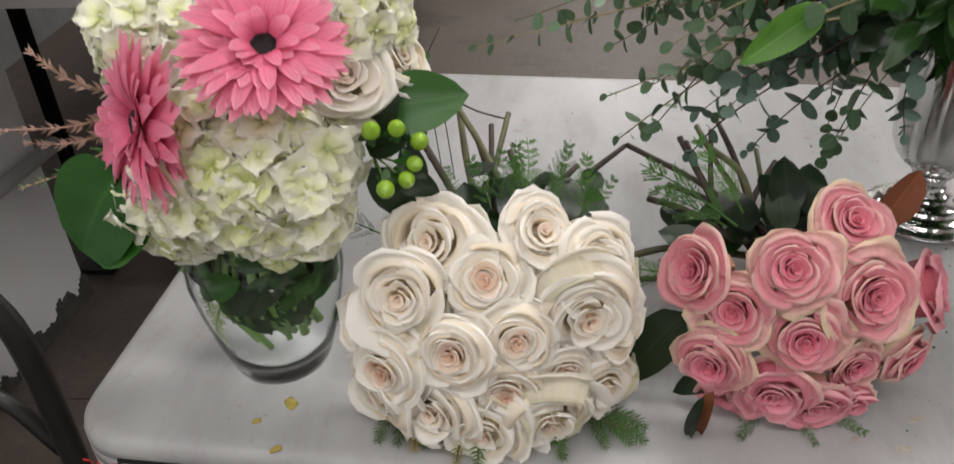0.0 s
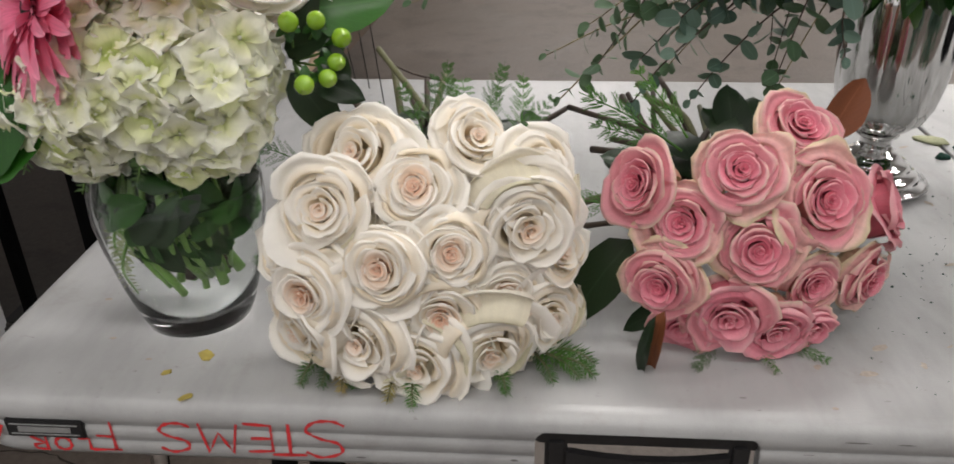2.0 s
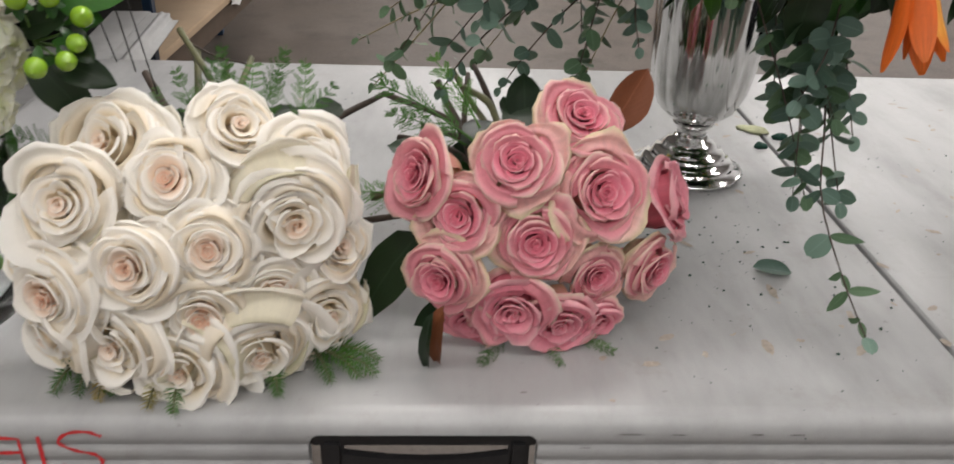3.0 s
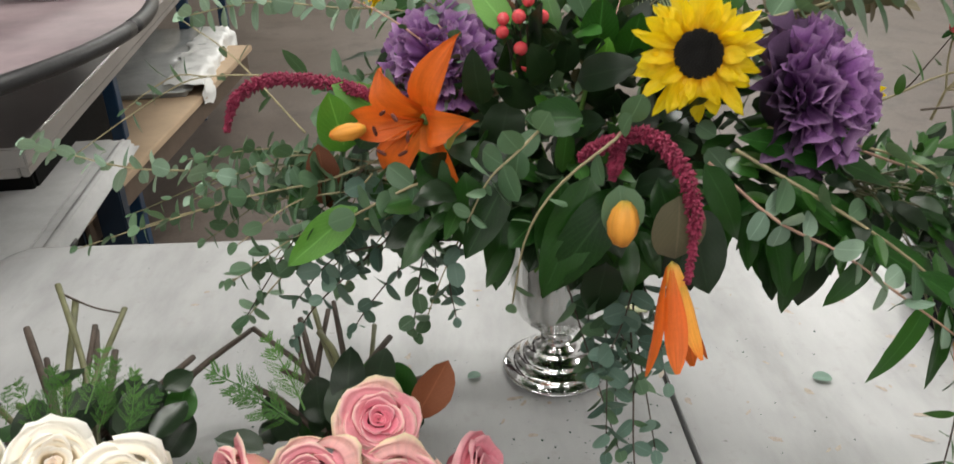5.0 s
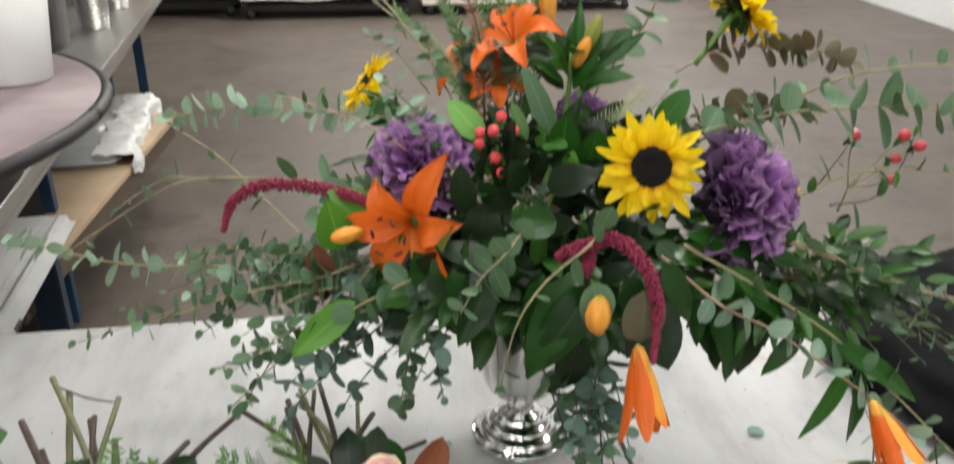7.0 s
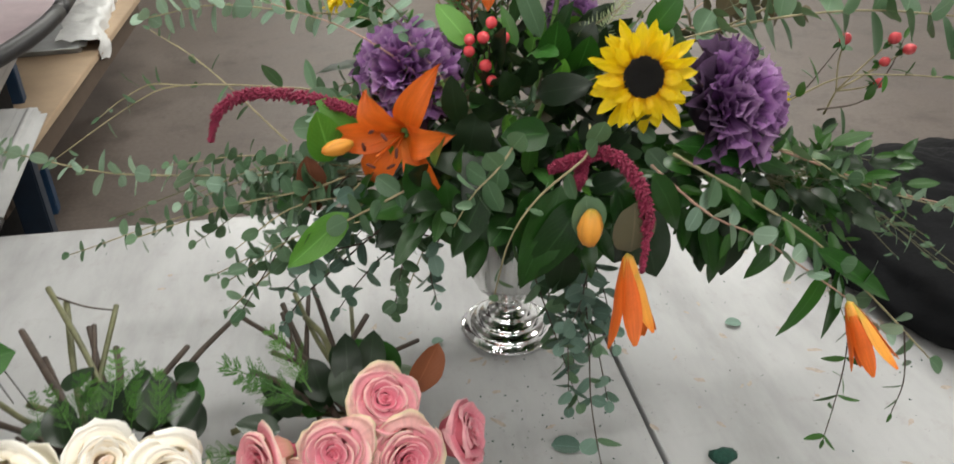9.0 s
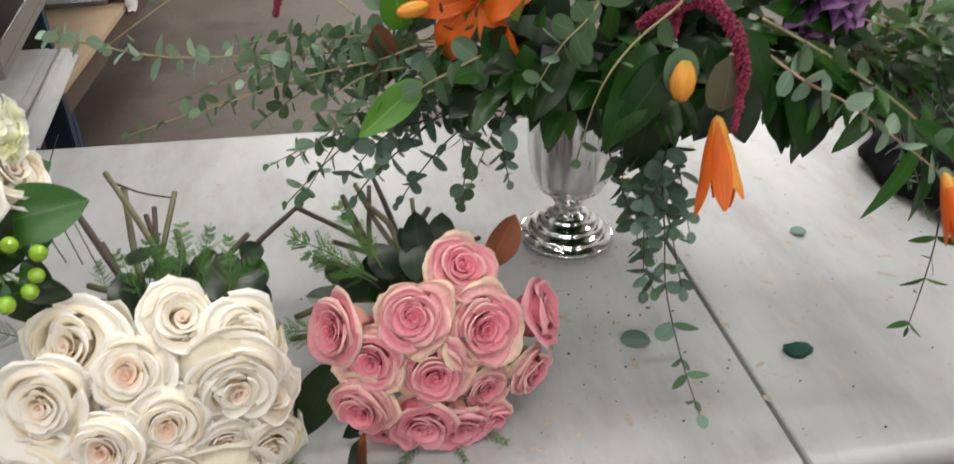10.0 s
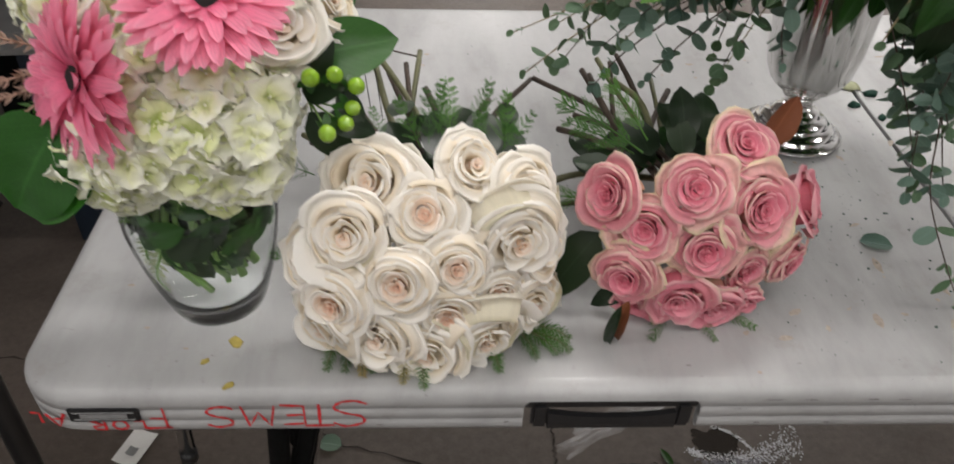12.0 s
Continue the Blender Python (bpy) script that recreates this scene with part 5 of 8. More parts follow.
def branch(parent, points, leaves, size, pairs, mat=twig_green, thick=0.0013, mode="pair", seed=0, droop=0.0, start=0.12, shrink=0.45, name="branch", spread=1.0):
    """A stem with its leaves set in crossed pairs; each leaf is a piece of its own."""
    rnd = random.Random(seed + len(points) * 7 + int(points[0][0] * 1000))
    stem = part(name, Soup().add(*tube(points, thick, thick * 0.5, n=14, sides=5)).done("stem", mat), parent)
    line = curve_points(points, 60)
    for k in range(pairs):
        f = start + (1 - start) * (k + 0.5) / pairs + rnd.uniform(-0.3, 0.3) / pairs
        i = max(1, min(59, int(f * 60)))
        p, d = line[i], (line[i + 1] - line[i - 1]).normalized()
        side = d.orthogonal().normalized()
        turn = k * 90 + rnd.uniform(-30, 30)
        side = Matrix.Rotation(math.radians(turn), 3, d) @ side
        s = size * (1 - shrink * f) * rnd.uniform(0.8, 1.15)
        for sign in ((1, -1) if mode == "pair" else (1 if k % 2 else -1,)):
            way = (side * sign * spread + d * rnd.uniform(0.15, 0.55) + Vector((0, 0, -droop)) + jitter_of(rnd, 0.2)).normalized()
            face = (d * 0.9 + Vector((0, -0.35, 0.55)) + jitter_of(rnd, 0.5))
            part("leaf", leaves[rnd.randrange(len(leaves))], stem, along(p, way, face, s, rnd.uniform(0.85, 1.1)))
    part("leaf", leaves[0], stem, along(line[60], (line[60] - line[57]), (0, -0.5, 0.8), size * (1 - shrink) * 0.8))
    return stem


def jitter_of(rnd, a):
    return Vector((rnd.uniform(-a, a), rnd.uniform(-a, a), rnd.uniform(-a, a)))


def needle_sprig(parent, points, mat, length, rows, stem_mat, seed=0, wide=0.12, flat=False, name="sprig", thick=0.0012, lean=0.8):
    """A sprig with many narrow leaves, joined since they are too small to pick apart."""
    rnd = random.Random(seed + 5)
    stem = part(name, Soup().add(*tube(points, thick, thick * 0.4, n=12, sides=5)).done("stem", stem_mat), parent)
    line = curve_points(points, 80)
    soup = Soup()
    for k in range(rows):
        f = 0.08 + 0.92 * k / rows
        i = max(1, min(79, int(f * 80)))
        p, d = line[i], (line[i + 1] - line[i - 1]).normalized()
        side = d.cross(Vector((0.1, -0.8, 0.6))).normalized()
        if not flat:
            side = Matrix.Rotation(k * 2.4, 3, d) @ side
        for sign in (1, -1):
            L = length * (1 - 0.55 * f) * rnd.uniform(0.75, 1.15)
            way = (side * sign + d * lean + jitter_of(rnd, 0.18)).normalized()
            m = along(p, way, d.cross(side) + jitter_of(rnd, 0.3), L)
            soup.add([(0, 0, 0), (wide / 2, 0.4, 0.03), (0, 1, 0), (-wide / 2, 0.4, 0.03)], [(0, 1, 2, 3)], [(0.5, 0), (1, 0.4), (0.5, 1), (0, 0.4)], m)
    part("needles", soup.done("needles", mat, False), stem)
    return stem


def cedar_spray(parent, at, way, face, length, mat=cedar, seed=0, name="cedar_spray"):
    """A flat ferny spray: a stem with side twigs clad in small scales."""
    rnd = random.Random(seed + 77)
    m = along(at, way, face, length)
    soup = Soup()
    soup.add(*tube([(0, 0, 0), (0.03, 0.5, 0.02), (0, 1, 0)], 0.012, 0.004, n=8, sides=5))
    for k in range(7):
        f = 0.12 + 0.84 * k / 7 + rnd.uniform(-0.03, 0.03)
        for sign in (1, -1):
            L = 0.42 * (1 - 0.75 * abs(f - 0.3)) * (1.05 - f * 0.6) * rnd.uniform(0.7, 1.1)
            w = Vector((sign * rnd.uniform(0.45, 0.8), 0.85, rnd.uniform(-0.3, 0.3))).normalized()
            base = Vector((0.02 * math.sin(f * 3), f, 0.015))
            for q in range(8):
                g = (q + 0.5) / 8
                p = base + w * L * g - Vector((0, 0, 0.05 * g * g))
                for s2 in (1, -1):
                    ww = (w + Vector((-w.y, w.x, 0)) * s2 * 0.55 + jitter_of(rnd, 0.15)).normalized()
                    mm = along(p, ww, (rnd.uniform(-0.3, 0.3), rnd.uniform(-0.3, 0.3), 1), 0.074 * (1.1 - 0.5 * g))
                    soup.add([(0, 0, 0), (0.11, 0.45, 0.05), (0, 1, 0), (-0.11, 0.45, 0.05)], [(0, 1, 2, 3)], [(0.5, 0), (1, 0.4), (0.5, 1), (0, 0.4)], mm)
    for i, v in enumerate(soup.v):
        soup.v[i] = m @ v
    return part(name, soup.done(name, mat, False), parent)


# ---- the ivory rose bouquet ----
WHITE_ROSES = [
    (0.304, 0.072, 0.905, 0.031), (0.350, 0.050, 0.890, 0.028), (0.288, 0.035, 0.878, 0.028), (0.328, 0.016, 0.843, 0.028), (0.377, 0.028, 0.850, 0.026), (0.273, 0.016, 0.820, 0.029), (0.393, 0.085, 0.914, 0.027),
    (0.429, 0.050, 0.856, 0.032), (0.437, 0.080, 0.888, 0.028), (0.455, 0.080, 0.826, 0.024), (0.414, 0.041, 0.809, 0.026), (0.447, 0.055, 0.778, 0.029), (0.368, 0.020, 0.802, 0.029), (0.350, 0.012, 0.764, 0.033),
    (0.404, 0.024, 0.768, 0.031), (0.309, 0.014, 0.782, 0.031), (0.262, 0.027, 0.780, 0.029), (0.248, 0.050, 0.842, 0.027), (0.406, 0.075, 0.884, 0.025),
]
ivory_bouquet = thing("rose_bouquet", (0.37, 0.135, TOP), "bouquet of ivory roses with peach hearts on the table", "bouquet", "rose bouquets")
base_w = Vector((0.37, 0.135, TOP))
for k, (x, y, z, r) in enumerate(WHITE_ROSES):
    p = Vector((x, y, z))
    out = (p - Vector((0.355, 0.150, 0.825))).normalized() + Vector((0.0, -0.30, 0.16))
    pale = k in (0, 2, 6, 7, 8, 9, 11, 13, 14, 15, 16, 17, 18)
    if pale:
        out = out + jitter_of(random.Random(50 + k), 0.30)
    rose(ivory_bouquet, p - base_w - out.normalized() * 0.003, out, r * (1.20 if pale else 1.06), PALE_KIT if pale else WHITE_KIT, pale_cup if pale else white_cup, 100 + k, 0.80 if k in (6, 9) else 1.0)


def rim_leaves(parent, base, centre, spec, kit, seed):
    for x, y, z, dx, dy, dz, L in spec:
        rnd = random.Random(seed + int(x * 5000))
        part("leaf", kit[rnd.randrange(len(kit))], parent, along(Vector((x, y, z)) - base, (dx, dy, dz), (0, -0.4, 0.9), L))


def bundle_stems(parent, base, gather, tips, mats, thick):
    for k, (x, y, z) in enumerate(tips):
        rnd = random.Random(900 + k)
        g = Vector(gather) + jitter_of(rnd, 0.025)
        tip = Vector((x, y, z))
        if k > 9:
            tip = g.lerp(tip, rnd.uniform(0.62, 0.9)) + jitter_of(rnd, 0.012)
        mid = g.lerp(tip, 0.5) + jitter_of(rnd, 0.012)
        part("stem", Soup().add(*tube([g - base, mid - base, tip - base], thick * rnd.uniform(0.8, 1.3), thick * rnd.uniform(0.8, 1.1), n=9, sides=7, knots=0.18)).done("stem", mats[k % len(mats)]), parent)


bundle_stems(ivory_bouquet, base_w, (0.36, 0.17, 0.81),
             [(0.270, 0.375, 0.890), (0.240, 0.350, 0.855), (0.304, 0.360, 0.843), (0.339, 0.360, 0.869), (0.462, 0.368, 0.832), (0.235, 0.27, 0.775), (0.215, 0.30, 0.80), (0.262, 0.33, 0.83), (0.255, 0.20, 0.80), (0.285, 0.372, 0.872), (0.322, 0.37, 0.886), (0.352, 0.36, 0.880), (0.226, 0.29, 0.842), (0.218, 0.25, 0.822), (0.435, 0.35, 0.846)],
             [twig_green, twig_brown, twig_brown], 0.0033)
part("side_twig", Soup().add(*tube([Vector((0.275, 0.372, 0.880)) - base_w, Vector((0.305, 0.365, 0.868)) - base_w, Vector((0.338, 0.360, 0.862)) - base_w], 0.0013, 0.0009, n=8, sides=5)).done("side_twig", twig_brown), ivory_bouquet)
for k, (x, y, z, dx, dy, dz, L) in enumerate([(0.352, 0.15, 0.89, -0.05, 0.7, 0.65, 0.050), (0.390, 0.16, 0.895, 0.30, 0.5, 0.75, 0.050), (0.415, 0.14, 0.89, 0.55, 0.5, 0.45, 0.045), (0.31, 0.17, 0.88, -0.3, 0.9, 0.35, 0.04),
                                              (0.255, 0.13, 0.87, -1.0, 0.15, 0.25, 0.055), (0.25, 0.12, 0.79, -1.0, -0.1, 0.0, 0.045), (0.36, 0.15, 0.90, 0.05, 0.5, 0.9, 0.045), (0.37, 0.18, 0.88, -0.05, 0.9, 0.3, 0.07)]):
    cedar_spray(ivory_bouquet, Vector((x, y, z)) - base_w, (dx, dy, dz), (0.2, -0.75, 0.6), L, cedar, 40 + k)
for k, (x, y, dx, dy, L) in enumerate([(0.275, 0.070, -0.25, -0.9, 0.045), (0.295, 0.065, 0.05, -1.0, 0.045), (0.335, 0.06, -0.1, -1.0, 0.050), (0.30, 0.065, 0.2, -1, 0.04), (0.435, 0.080, 0.75, -0.65, 0.050), (0.44, 0.085, 0.95, -0.35, 0.050), (0.43, 0.080, 0.45, -0.9, 0.045), (0.405, 0.060, 0.3, -0.95, 0.035), (0.345, 0.055, 0.1, -1.0, 0.050), (0.285, 0.07, -0.1, -1, 0.045), (0.31, 0.07, -0.3, -1, 0.045), (0.445, 0.075, 0.85, -0.5, 0.045)]):
    way = Vector((dx, dy, -0.02)).normalized()
    p0 = Vector((x, y - 0.015, TOP + 0.010)) - base_w
    needle_sprig(ivory_bouquet, [p0, p0 + way * L * 0.5 + Vector((0, 0, 0.002)), p0 + way * L * 0.8 - Vector((0, 0, 0.004))], cedar_tip if k in (1, 2) else cedar, 0.013, 46, twig_green, 60 + k, 0.11, name="greens_sprig")
rim_leaves(ivory_bouquet, base_w, None, [(0.335, 0.19, 0.83, -0.1, 0.9, 0.15, 0.055), (0.375, 0.20, 0.84, 0.15, 0.9, 0.2, 0.055), (0.42, 0.18, 0.85, 0.35, 0.85, 0.15, 0.05)], DARK, 3)
rim_leaves(ivory_bouquet, base_w, None, [(0.36, 0.17, 0.86, 0.0, 0.9, 0.4, 0.06), (0.40, 0.17, 0.86, 0.1, 0.9, 0.4, 0.06), (0.33, 0.16, 0.86, -0.3, 0.9, 0.3, 0.06)], DARK, 4)

for k in range(22):
    rnd = random.Random(1640 + k)
    p0 = Vector((rnd.uniform(0.28, 0.43), rnd.uniform(0.17, 0.23), rnd.uniform(0.80, 0.87)))
    part("leaf", (DARK + DARK + SALAL)[k % 9], ivory_bouquet, along(p0 - base_w, (rnd.uniform(-0.6, 0.6), 0.8, rnd.uniform(-0.1, 0.7)), (rnd.uniform(-0.4, 0.4), -0.5, 0.7), rnd.uniform(0.035, 0.055), 1.15))
for k in range(4):
    rnd = random.Random(640 + k)
    p0 = Vector((0.345 + 0.024 * k, 0.15, 0.885)) - base_w
    cedar_spray(ivory_bouquet, p0, (rnd.uniform(-0.4, 0.4), rnd.uniform(0.4, 0.7), rnd.uniform(0.5, 0.8)), (rnd.uniform(-0.5, 0.5), -0.75, 0.5), rnd.uniform(0.035, 0.055), cedar, 650 + k)

# ---- the pink rose bouquet ----
PINK_ROSES = [
    (0.497, 0.100, 0.872, 0.036), (0.530, 0.073, 0.853, 0.029), (0.569, 0.079, 0.894, 0.031), (0.619, 0.120, 0.913, 0.033), (0.517, 0.062, 0.806, 0.031), (0.585, 0.062, 0.838, 0.032), (0.635, 0.083, 0.869, 0.035),
    (0.636, 0.078, 0.800, 0.025), (0.571, 0.060, 0.779, 0.030), (0.609, 0.065, 0.765, 0.029), (0.686, 0.100, 0.792, 0.028), (0.704, 0.135, 0.842, 0.036), (0.541, 0.075, 0.758, 0.023), (0.640, 0.075, 0.760, 0.021),
]
pink_bouquet = thing("rose_bouquet", (0.583, 0.165, TOP), "bouquet of pink roses with cream-green rims on the table", "bouquet", "rose bouquets")
base_p = Vector((0.583, 0.165, TOP))
for k, (x, y, z, r) in enumerate(PINK_ROSES):
    p = Vector((x, y, z))
    out = (p - Vector((0.588, 0.185, 0.82))).normalized() + Vector((0.0, -0.25, 0.14))
    hot = k in (8, 9, 11, 12, 13)
    if k == 0:
        out = Vector((-0.75, -0.55, 0.30))
    if k == 11:
        out = Vector((0.85, -0.25, 0.45))
    rose(pink_bouquet, p - base_p - out.normalized() * 0.004, out, r * 1.10, HOT_KIT if hot else PINK_KIT, pink_cup, 300 + k, 0.86 if k in (0, 11) else 1.0)
bundle_stems(pink_bouquet, base_p, (0.575, 0.20, 0.82),
             [(0.464, 0.366, 0.834), (0.516, 0.360, 0.848), (0.531, 0.360, 0.862), (0.546, 0.360, 0.858), (0.552, 0.362, 0.866), (0.593, 0.355, 0.840), (0.668, 0.340, 0.790), (0.455, 0.21, 0.775), (0.46, 0.225, 0.79), (0.61, 0.34, 0.835), (0.508, 0.37, 0.866), (0.538, 0.37, 0.878), (0.478, 0.33, 0.842), (0.470, 0.29, 0.812)],
             [twig_brown, twig_brown, twig_green], 0.0030)
for k, (x, y, z, dx, dy, dz, L) in enumerate([(0.545, 0.17, 0.868, -0.8, 0.35, 0.35, 0.095), (0.54, 0.18, 0.86, -0.9, 0.45, 0.20, 0.075), (0.50, 0.15, 0.83, -0.95, 0.1, -0.05, 0.075), (0.55, 0.18, 0.875, -0.5, 0.7, 0.5, 0.08), (0.570, 0.085, 0.746, -0.5, -0.8, -0.04, 0.040), (0.60, 0.085, 0.746, 0.25, -0.9, -0.04, 0.034), (0.625, 0.09, 0.746, 0.75, -0.6, -0.04, 0.034)]):
    cedar_spray(pink_bouquet, Vector((x, y, z)) - base_p, (dx, dy, dz), (0.1, -0.7, 0.7), L, cedar, 140 + k)
rim_leaves(pink_bouquet, base_p, None, [(0.585, 0.18, 0.875, 0.02, 0.7, 0.6, 0.055), (0.605, 0.19, 0.87, 0.15, 0.8, 0.5, 0.055), (0.60, 0.20, 0.86, 0.3, 0.9, 0.2, 0.05)], DARK, 8)
rim_leaves(pink_bouquet, base_p, None, [(0.505, 0.12, 0.815, -0.65, -0.35, -0.65, 0.075), (0.52, 0.15, 0.86, -0.9, 0.1, 0.25, 0.045), (0.56, 0.19, 0.85, -0.2, 0.9, 0.3, 0.06), (0.54, 0.10, 0.77, -0.9, -0.2, -0.25, 0.04), (0.58, 0.16, 0.87, 0.0, 0.7, 0.5, 0.05)], DARK, 9)
for k in range(18):
    rnd = random.Random(1740 + k)
    p0 = Vector((rnd.uniform(0.51, 0.64), rnd.uniform(0.19, 0.24), rnd.uniform(0.80, 0.865)))
    part("leaf", (DARK + DARK + SALAL)[k % 9], pink_bouquet, along(p0 - base_p, (rnd.uniform(-0.6, 0.5), 0.8, rnd.uniform(-0.1, 0.7)), (rnd.uniform(-0.4, 0.4), -0.5, 0.7), rnd.uniform(0.035, 0.055), 1.15))
part("magnolia_leaf", RUST[0], pink_bouquet, along(Vector((0.643, 0.150, 0.885)) - base_p, (0.50, 0.30, 0.75), (0.25, -0.95, 0.2), 0.060), "leaf with a rust-brown felted back")


part("curled_leaf", leaf_mesh("curled_leaf", rust_leaf, 1.0, 0.24, 0.5, 0.55, 0.45, 0.8, 6, 12, 0.03, 5), pink_bouquet, along(Vector((0.523, 0.052, TOP + 0.056)) - base_p, (-0.30, -0.18, -0.93), (-0.55, -0.80, 0.1), 0.060), "leaf curled down, rust-brown within")
part("leaf", leaf_mesh("leaf", dark_leaf, 1.0, 0.16, 0.5, 0.55, 0.45, 0.8, 6, 12, 0.03, 5), pink_bouquet, along(Vector((0.516, 0.048, TOP + 0.054)) - base_p, (-0.30, -0.18, -0.93), (-0.55, -0.80, 0.1), 0.062), "dark green side of a curled leaf")

# ---- the glass vase and its arrangement ----
vase = thing("glass_vase", (0.157, 0.1165, TOP + 0.0008), "rounded clear glass vase filled with water and stems", "vase")
outer_wall = [(0.0, 0.0), (0.038, 0.0), (0.0425, 0.003), (0.046, 0.012), (0.054, 0.040), (0.0615, 0.075), (0.0650, 0.100), (0.0640, 0.120), (0.0560, 0.142), (0.0435, 0.157), (0.0400, 0.165), (0.0420, 0.175), (0.0480, 0.186)]
inner_wall = [(0.0458, 0.1865), (0.0395, 0.175), (0.0375, 0.165), (0.0410, 0.156), (0.0535, 0.140), (0.0612, 0.119), (0.0622, 0.100), (0.0587, 0.075), (0.0510, 0.040), (0.0430, 0.020), (0.034, 0.014), (0.0, 0.0125)]
glass_ob = part("glass_wall", Soup().add(*lathe(outer_wall + inner_wall, 64)).done("glass_wall", vase_glass), vase)
glass_ob.visible_shadow = False
fill = part("water", Soup().add(*lathe([(0.0, 0.1160), (0.0604, 0.1160), (0.0608, 0.1172), (0.0, 0.1170)], 64)).done("water", water_clear), vase, label="clear water surface")
fill.visible_shadow = False

posy = thing("vase_arrangement", (0.157, 0.1165, TOP + 0.018), "posy of white hydrangea, pink gerberas and green berries", "flowers")
base_v = Vector((0.157, 0.1165, TOP + 0.018))
for k in range(18):
    rnd = random.Random(2000 + k)
    a = k * 2.4
    low = Vector((0.024 * math.cos(a) * rnd.uniform(0.4, 1.3) + 0.010, 0.020 * math.sin(a) * rnd.uniform(0.4, 1.3), rnd.uniform(0.006, 0.046)))
    high = Vector((-0.022 * math.cos(a), -0.022 * math.sin(a), 0.16))
    part("stem", Soup().add(*tube([low, low.lerp(high, 0.5) + jitter_of(rnd, 0.008), high], 0.0030 * rnd.uniform(0.7, 1.6), n=8, sides=8)).done("stem", stalk_green if k % 3 else twig_brown), posy)
for k in range(12):
    rnd = random.Random(2050 + k)
    a = math.radians(205 + 12 * k + rnd.uniform(-4, 4))
    low = Vector((0.030 * math.cos(a + 0.5), 0.032 * math.sin(a + 0.5), rnd.uniform(0.016, 0.048)))
    mid = Vector((0.047 * math.cos(a), 0.047 * math.sin(a), 0.078))
    high = Vector((0.034 * math.cos(a), 0.034 * math.sin(a), 0.138))
    part("stem", Soup().add(*tube([low, mid, high], 0.0024 * rnd.uniform(0.8, 1.5), n=8, sides=8)).done("stem", stalk_green), posy)
for k in range(90):
    rnd = random.Random(2100 + k)
    a = rnd.uniform(0, 6.28)
    far = rnd.uniform(0.016, 0.050)
    p = Vector((far * math.cos(a), far * math.sin(a), rnd.uniform(0.074, 0.132)))
    if p.z > 0.108:
        p.x, p.y = p.x * 0.65, p.y * 0.65
    part("leaf", (DARK + BLADE + SALAL)[k % 9], posy, along(p, (-math.sin(a) * 0.5, math.cos(a) * 0.5, rnd.uniform(-0.9, 0.25)), (math.cos(a), math.sin(a), 0.3), rnd.uniform(0.028, 0.048)))
for k in range(56):
    rnd = random.Random(2400 + k)
    a = k * 2.39996
    far = rnd.uniform(0.030, 0.047)
    p = Vector((far * math.cos(a), far * math.sin(a), rnd.uniform(0.075, 0.112)))
    part("leaf", (BLADE + DARK)[k % 6], posy, along(p, (-math.sin(a) * 0.45, math.cos(a) * 0.45, -0.9 + 0.5 * rnd.random()), (math.cos(a), math.sin(a), 0.15), rnd.uniform(0.034, 0.05)))
for k in range(80):
    rnd = random.Random(2700 + k)
    a = k * 2.39996
    z = rnd.uniform(0.072, 0.145)
    at_wall = next(ra + (rb - ra) * (z + 0.017 - za) / (zb - za) for (rb, zb), (ra, za) in zip(inner_wall, inner_wall[1:]) if za <= z + 0.017 <= zb)
    far = (at_wall - 0.0015) * rnd.uniform(0.92, 1.0)
    p = Vector((far * math.cos(a), far * math.sin(a), z))
    part("leaf", (DARK + BLADE + SALAL + BLADE)[k % 12], posy, along(p, (-math.sin(a) * 0.6, math.cos(a) * 0.6, rnd.uniform(-0.9, 0.1) if z > 0.10 else rnd.uniform(0.1, 0.9)), (math.cos(a), math.sin(a), 0.1), rnd.uniform(0.026, 0.040)))
for pts in ([(-0.024, -0.040, 0.075), (-0.032, -0.044, 0.05), (-0.030, -0.036, 0.022)], [(-0.035, -0.028, 0.09), (-0.043, -0.030, 0.06), (-0.038, -0.025, 0.035)], [(0.012, -0.050, 0.11), (0.014, -0.046, 0.08), (0.006, -0.03, 0.04)]):
    needle_sprig(posy, pts, leaf_mat("grey_green_fern", (0.16, 0.20, 0.10), (0.30, 0.34, 0.20)), 0.011, 13, stalk_green, 71, 0.30, True, name="fern_frond", thick=0.0016, lean=0.4)
for pts in ([(-0.045, -0.02, 0.165), (-0.075, -0.035, 0.15), (-0.088, -0.045, 0.125)], [(-0.05, -0.035, 0.16), (-0.068, -0.05, 0.155), (-0.085, -0.055, 0.15)], [(-0.02, -0.05, 0.16), (-0.03, -0.06, 0.14), (-0.036, -0.064, 0.12)], [(0.0, -0.05, 0.165), (0.01, -0.062, 0.15), (0.006, -0.066, 0.13)]):
    needle_sprig(posy, pts, leaf_mat("fern_green", (0.04, 0.09, 0.03), (0.11, 0.19, 0.06)), 0.013, 12, stalk_green, 73, 0.34, True, name="fern_frond", thick=0.0012, lean=0.5)


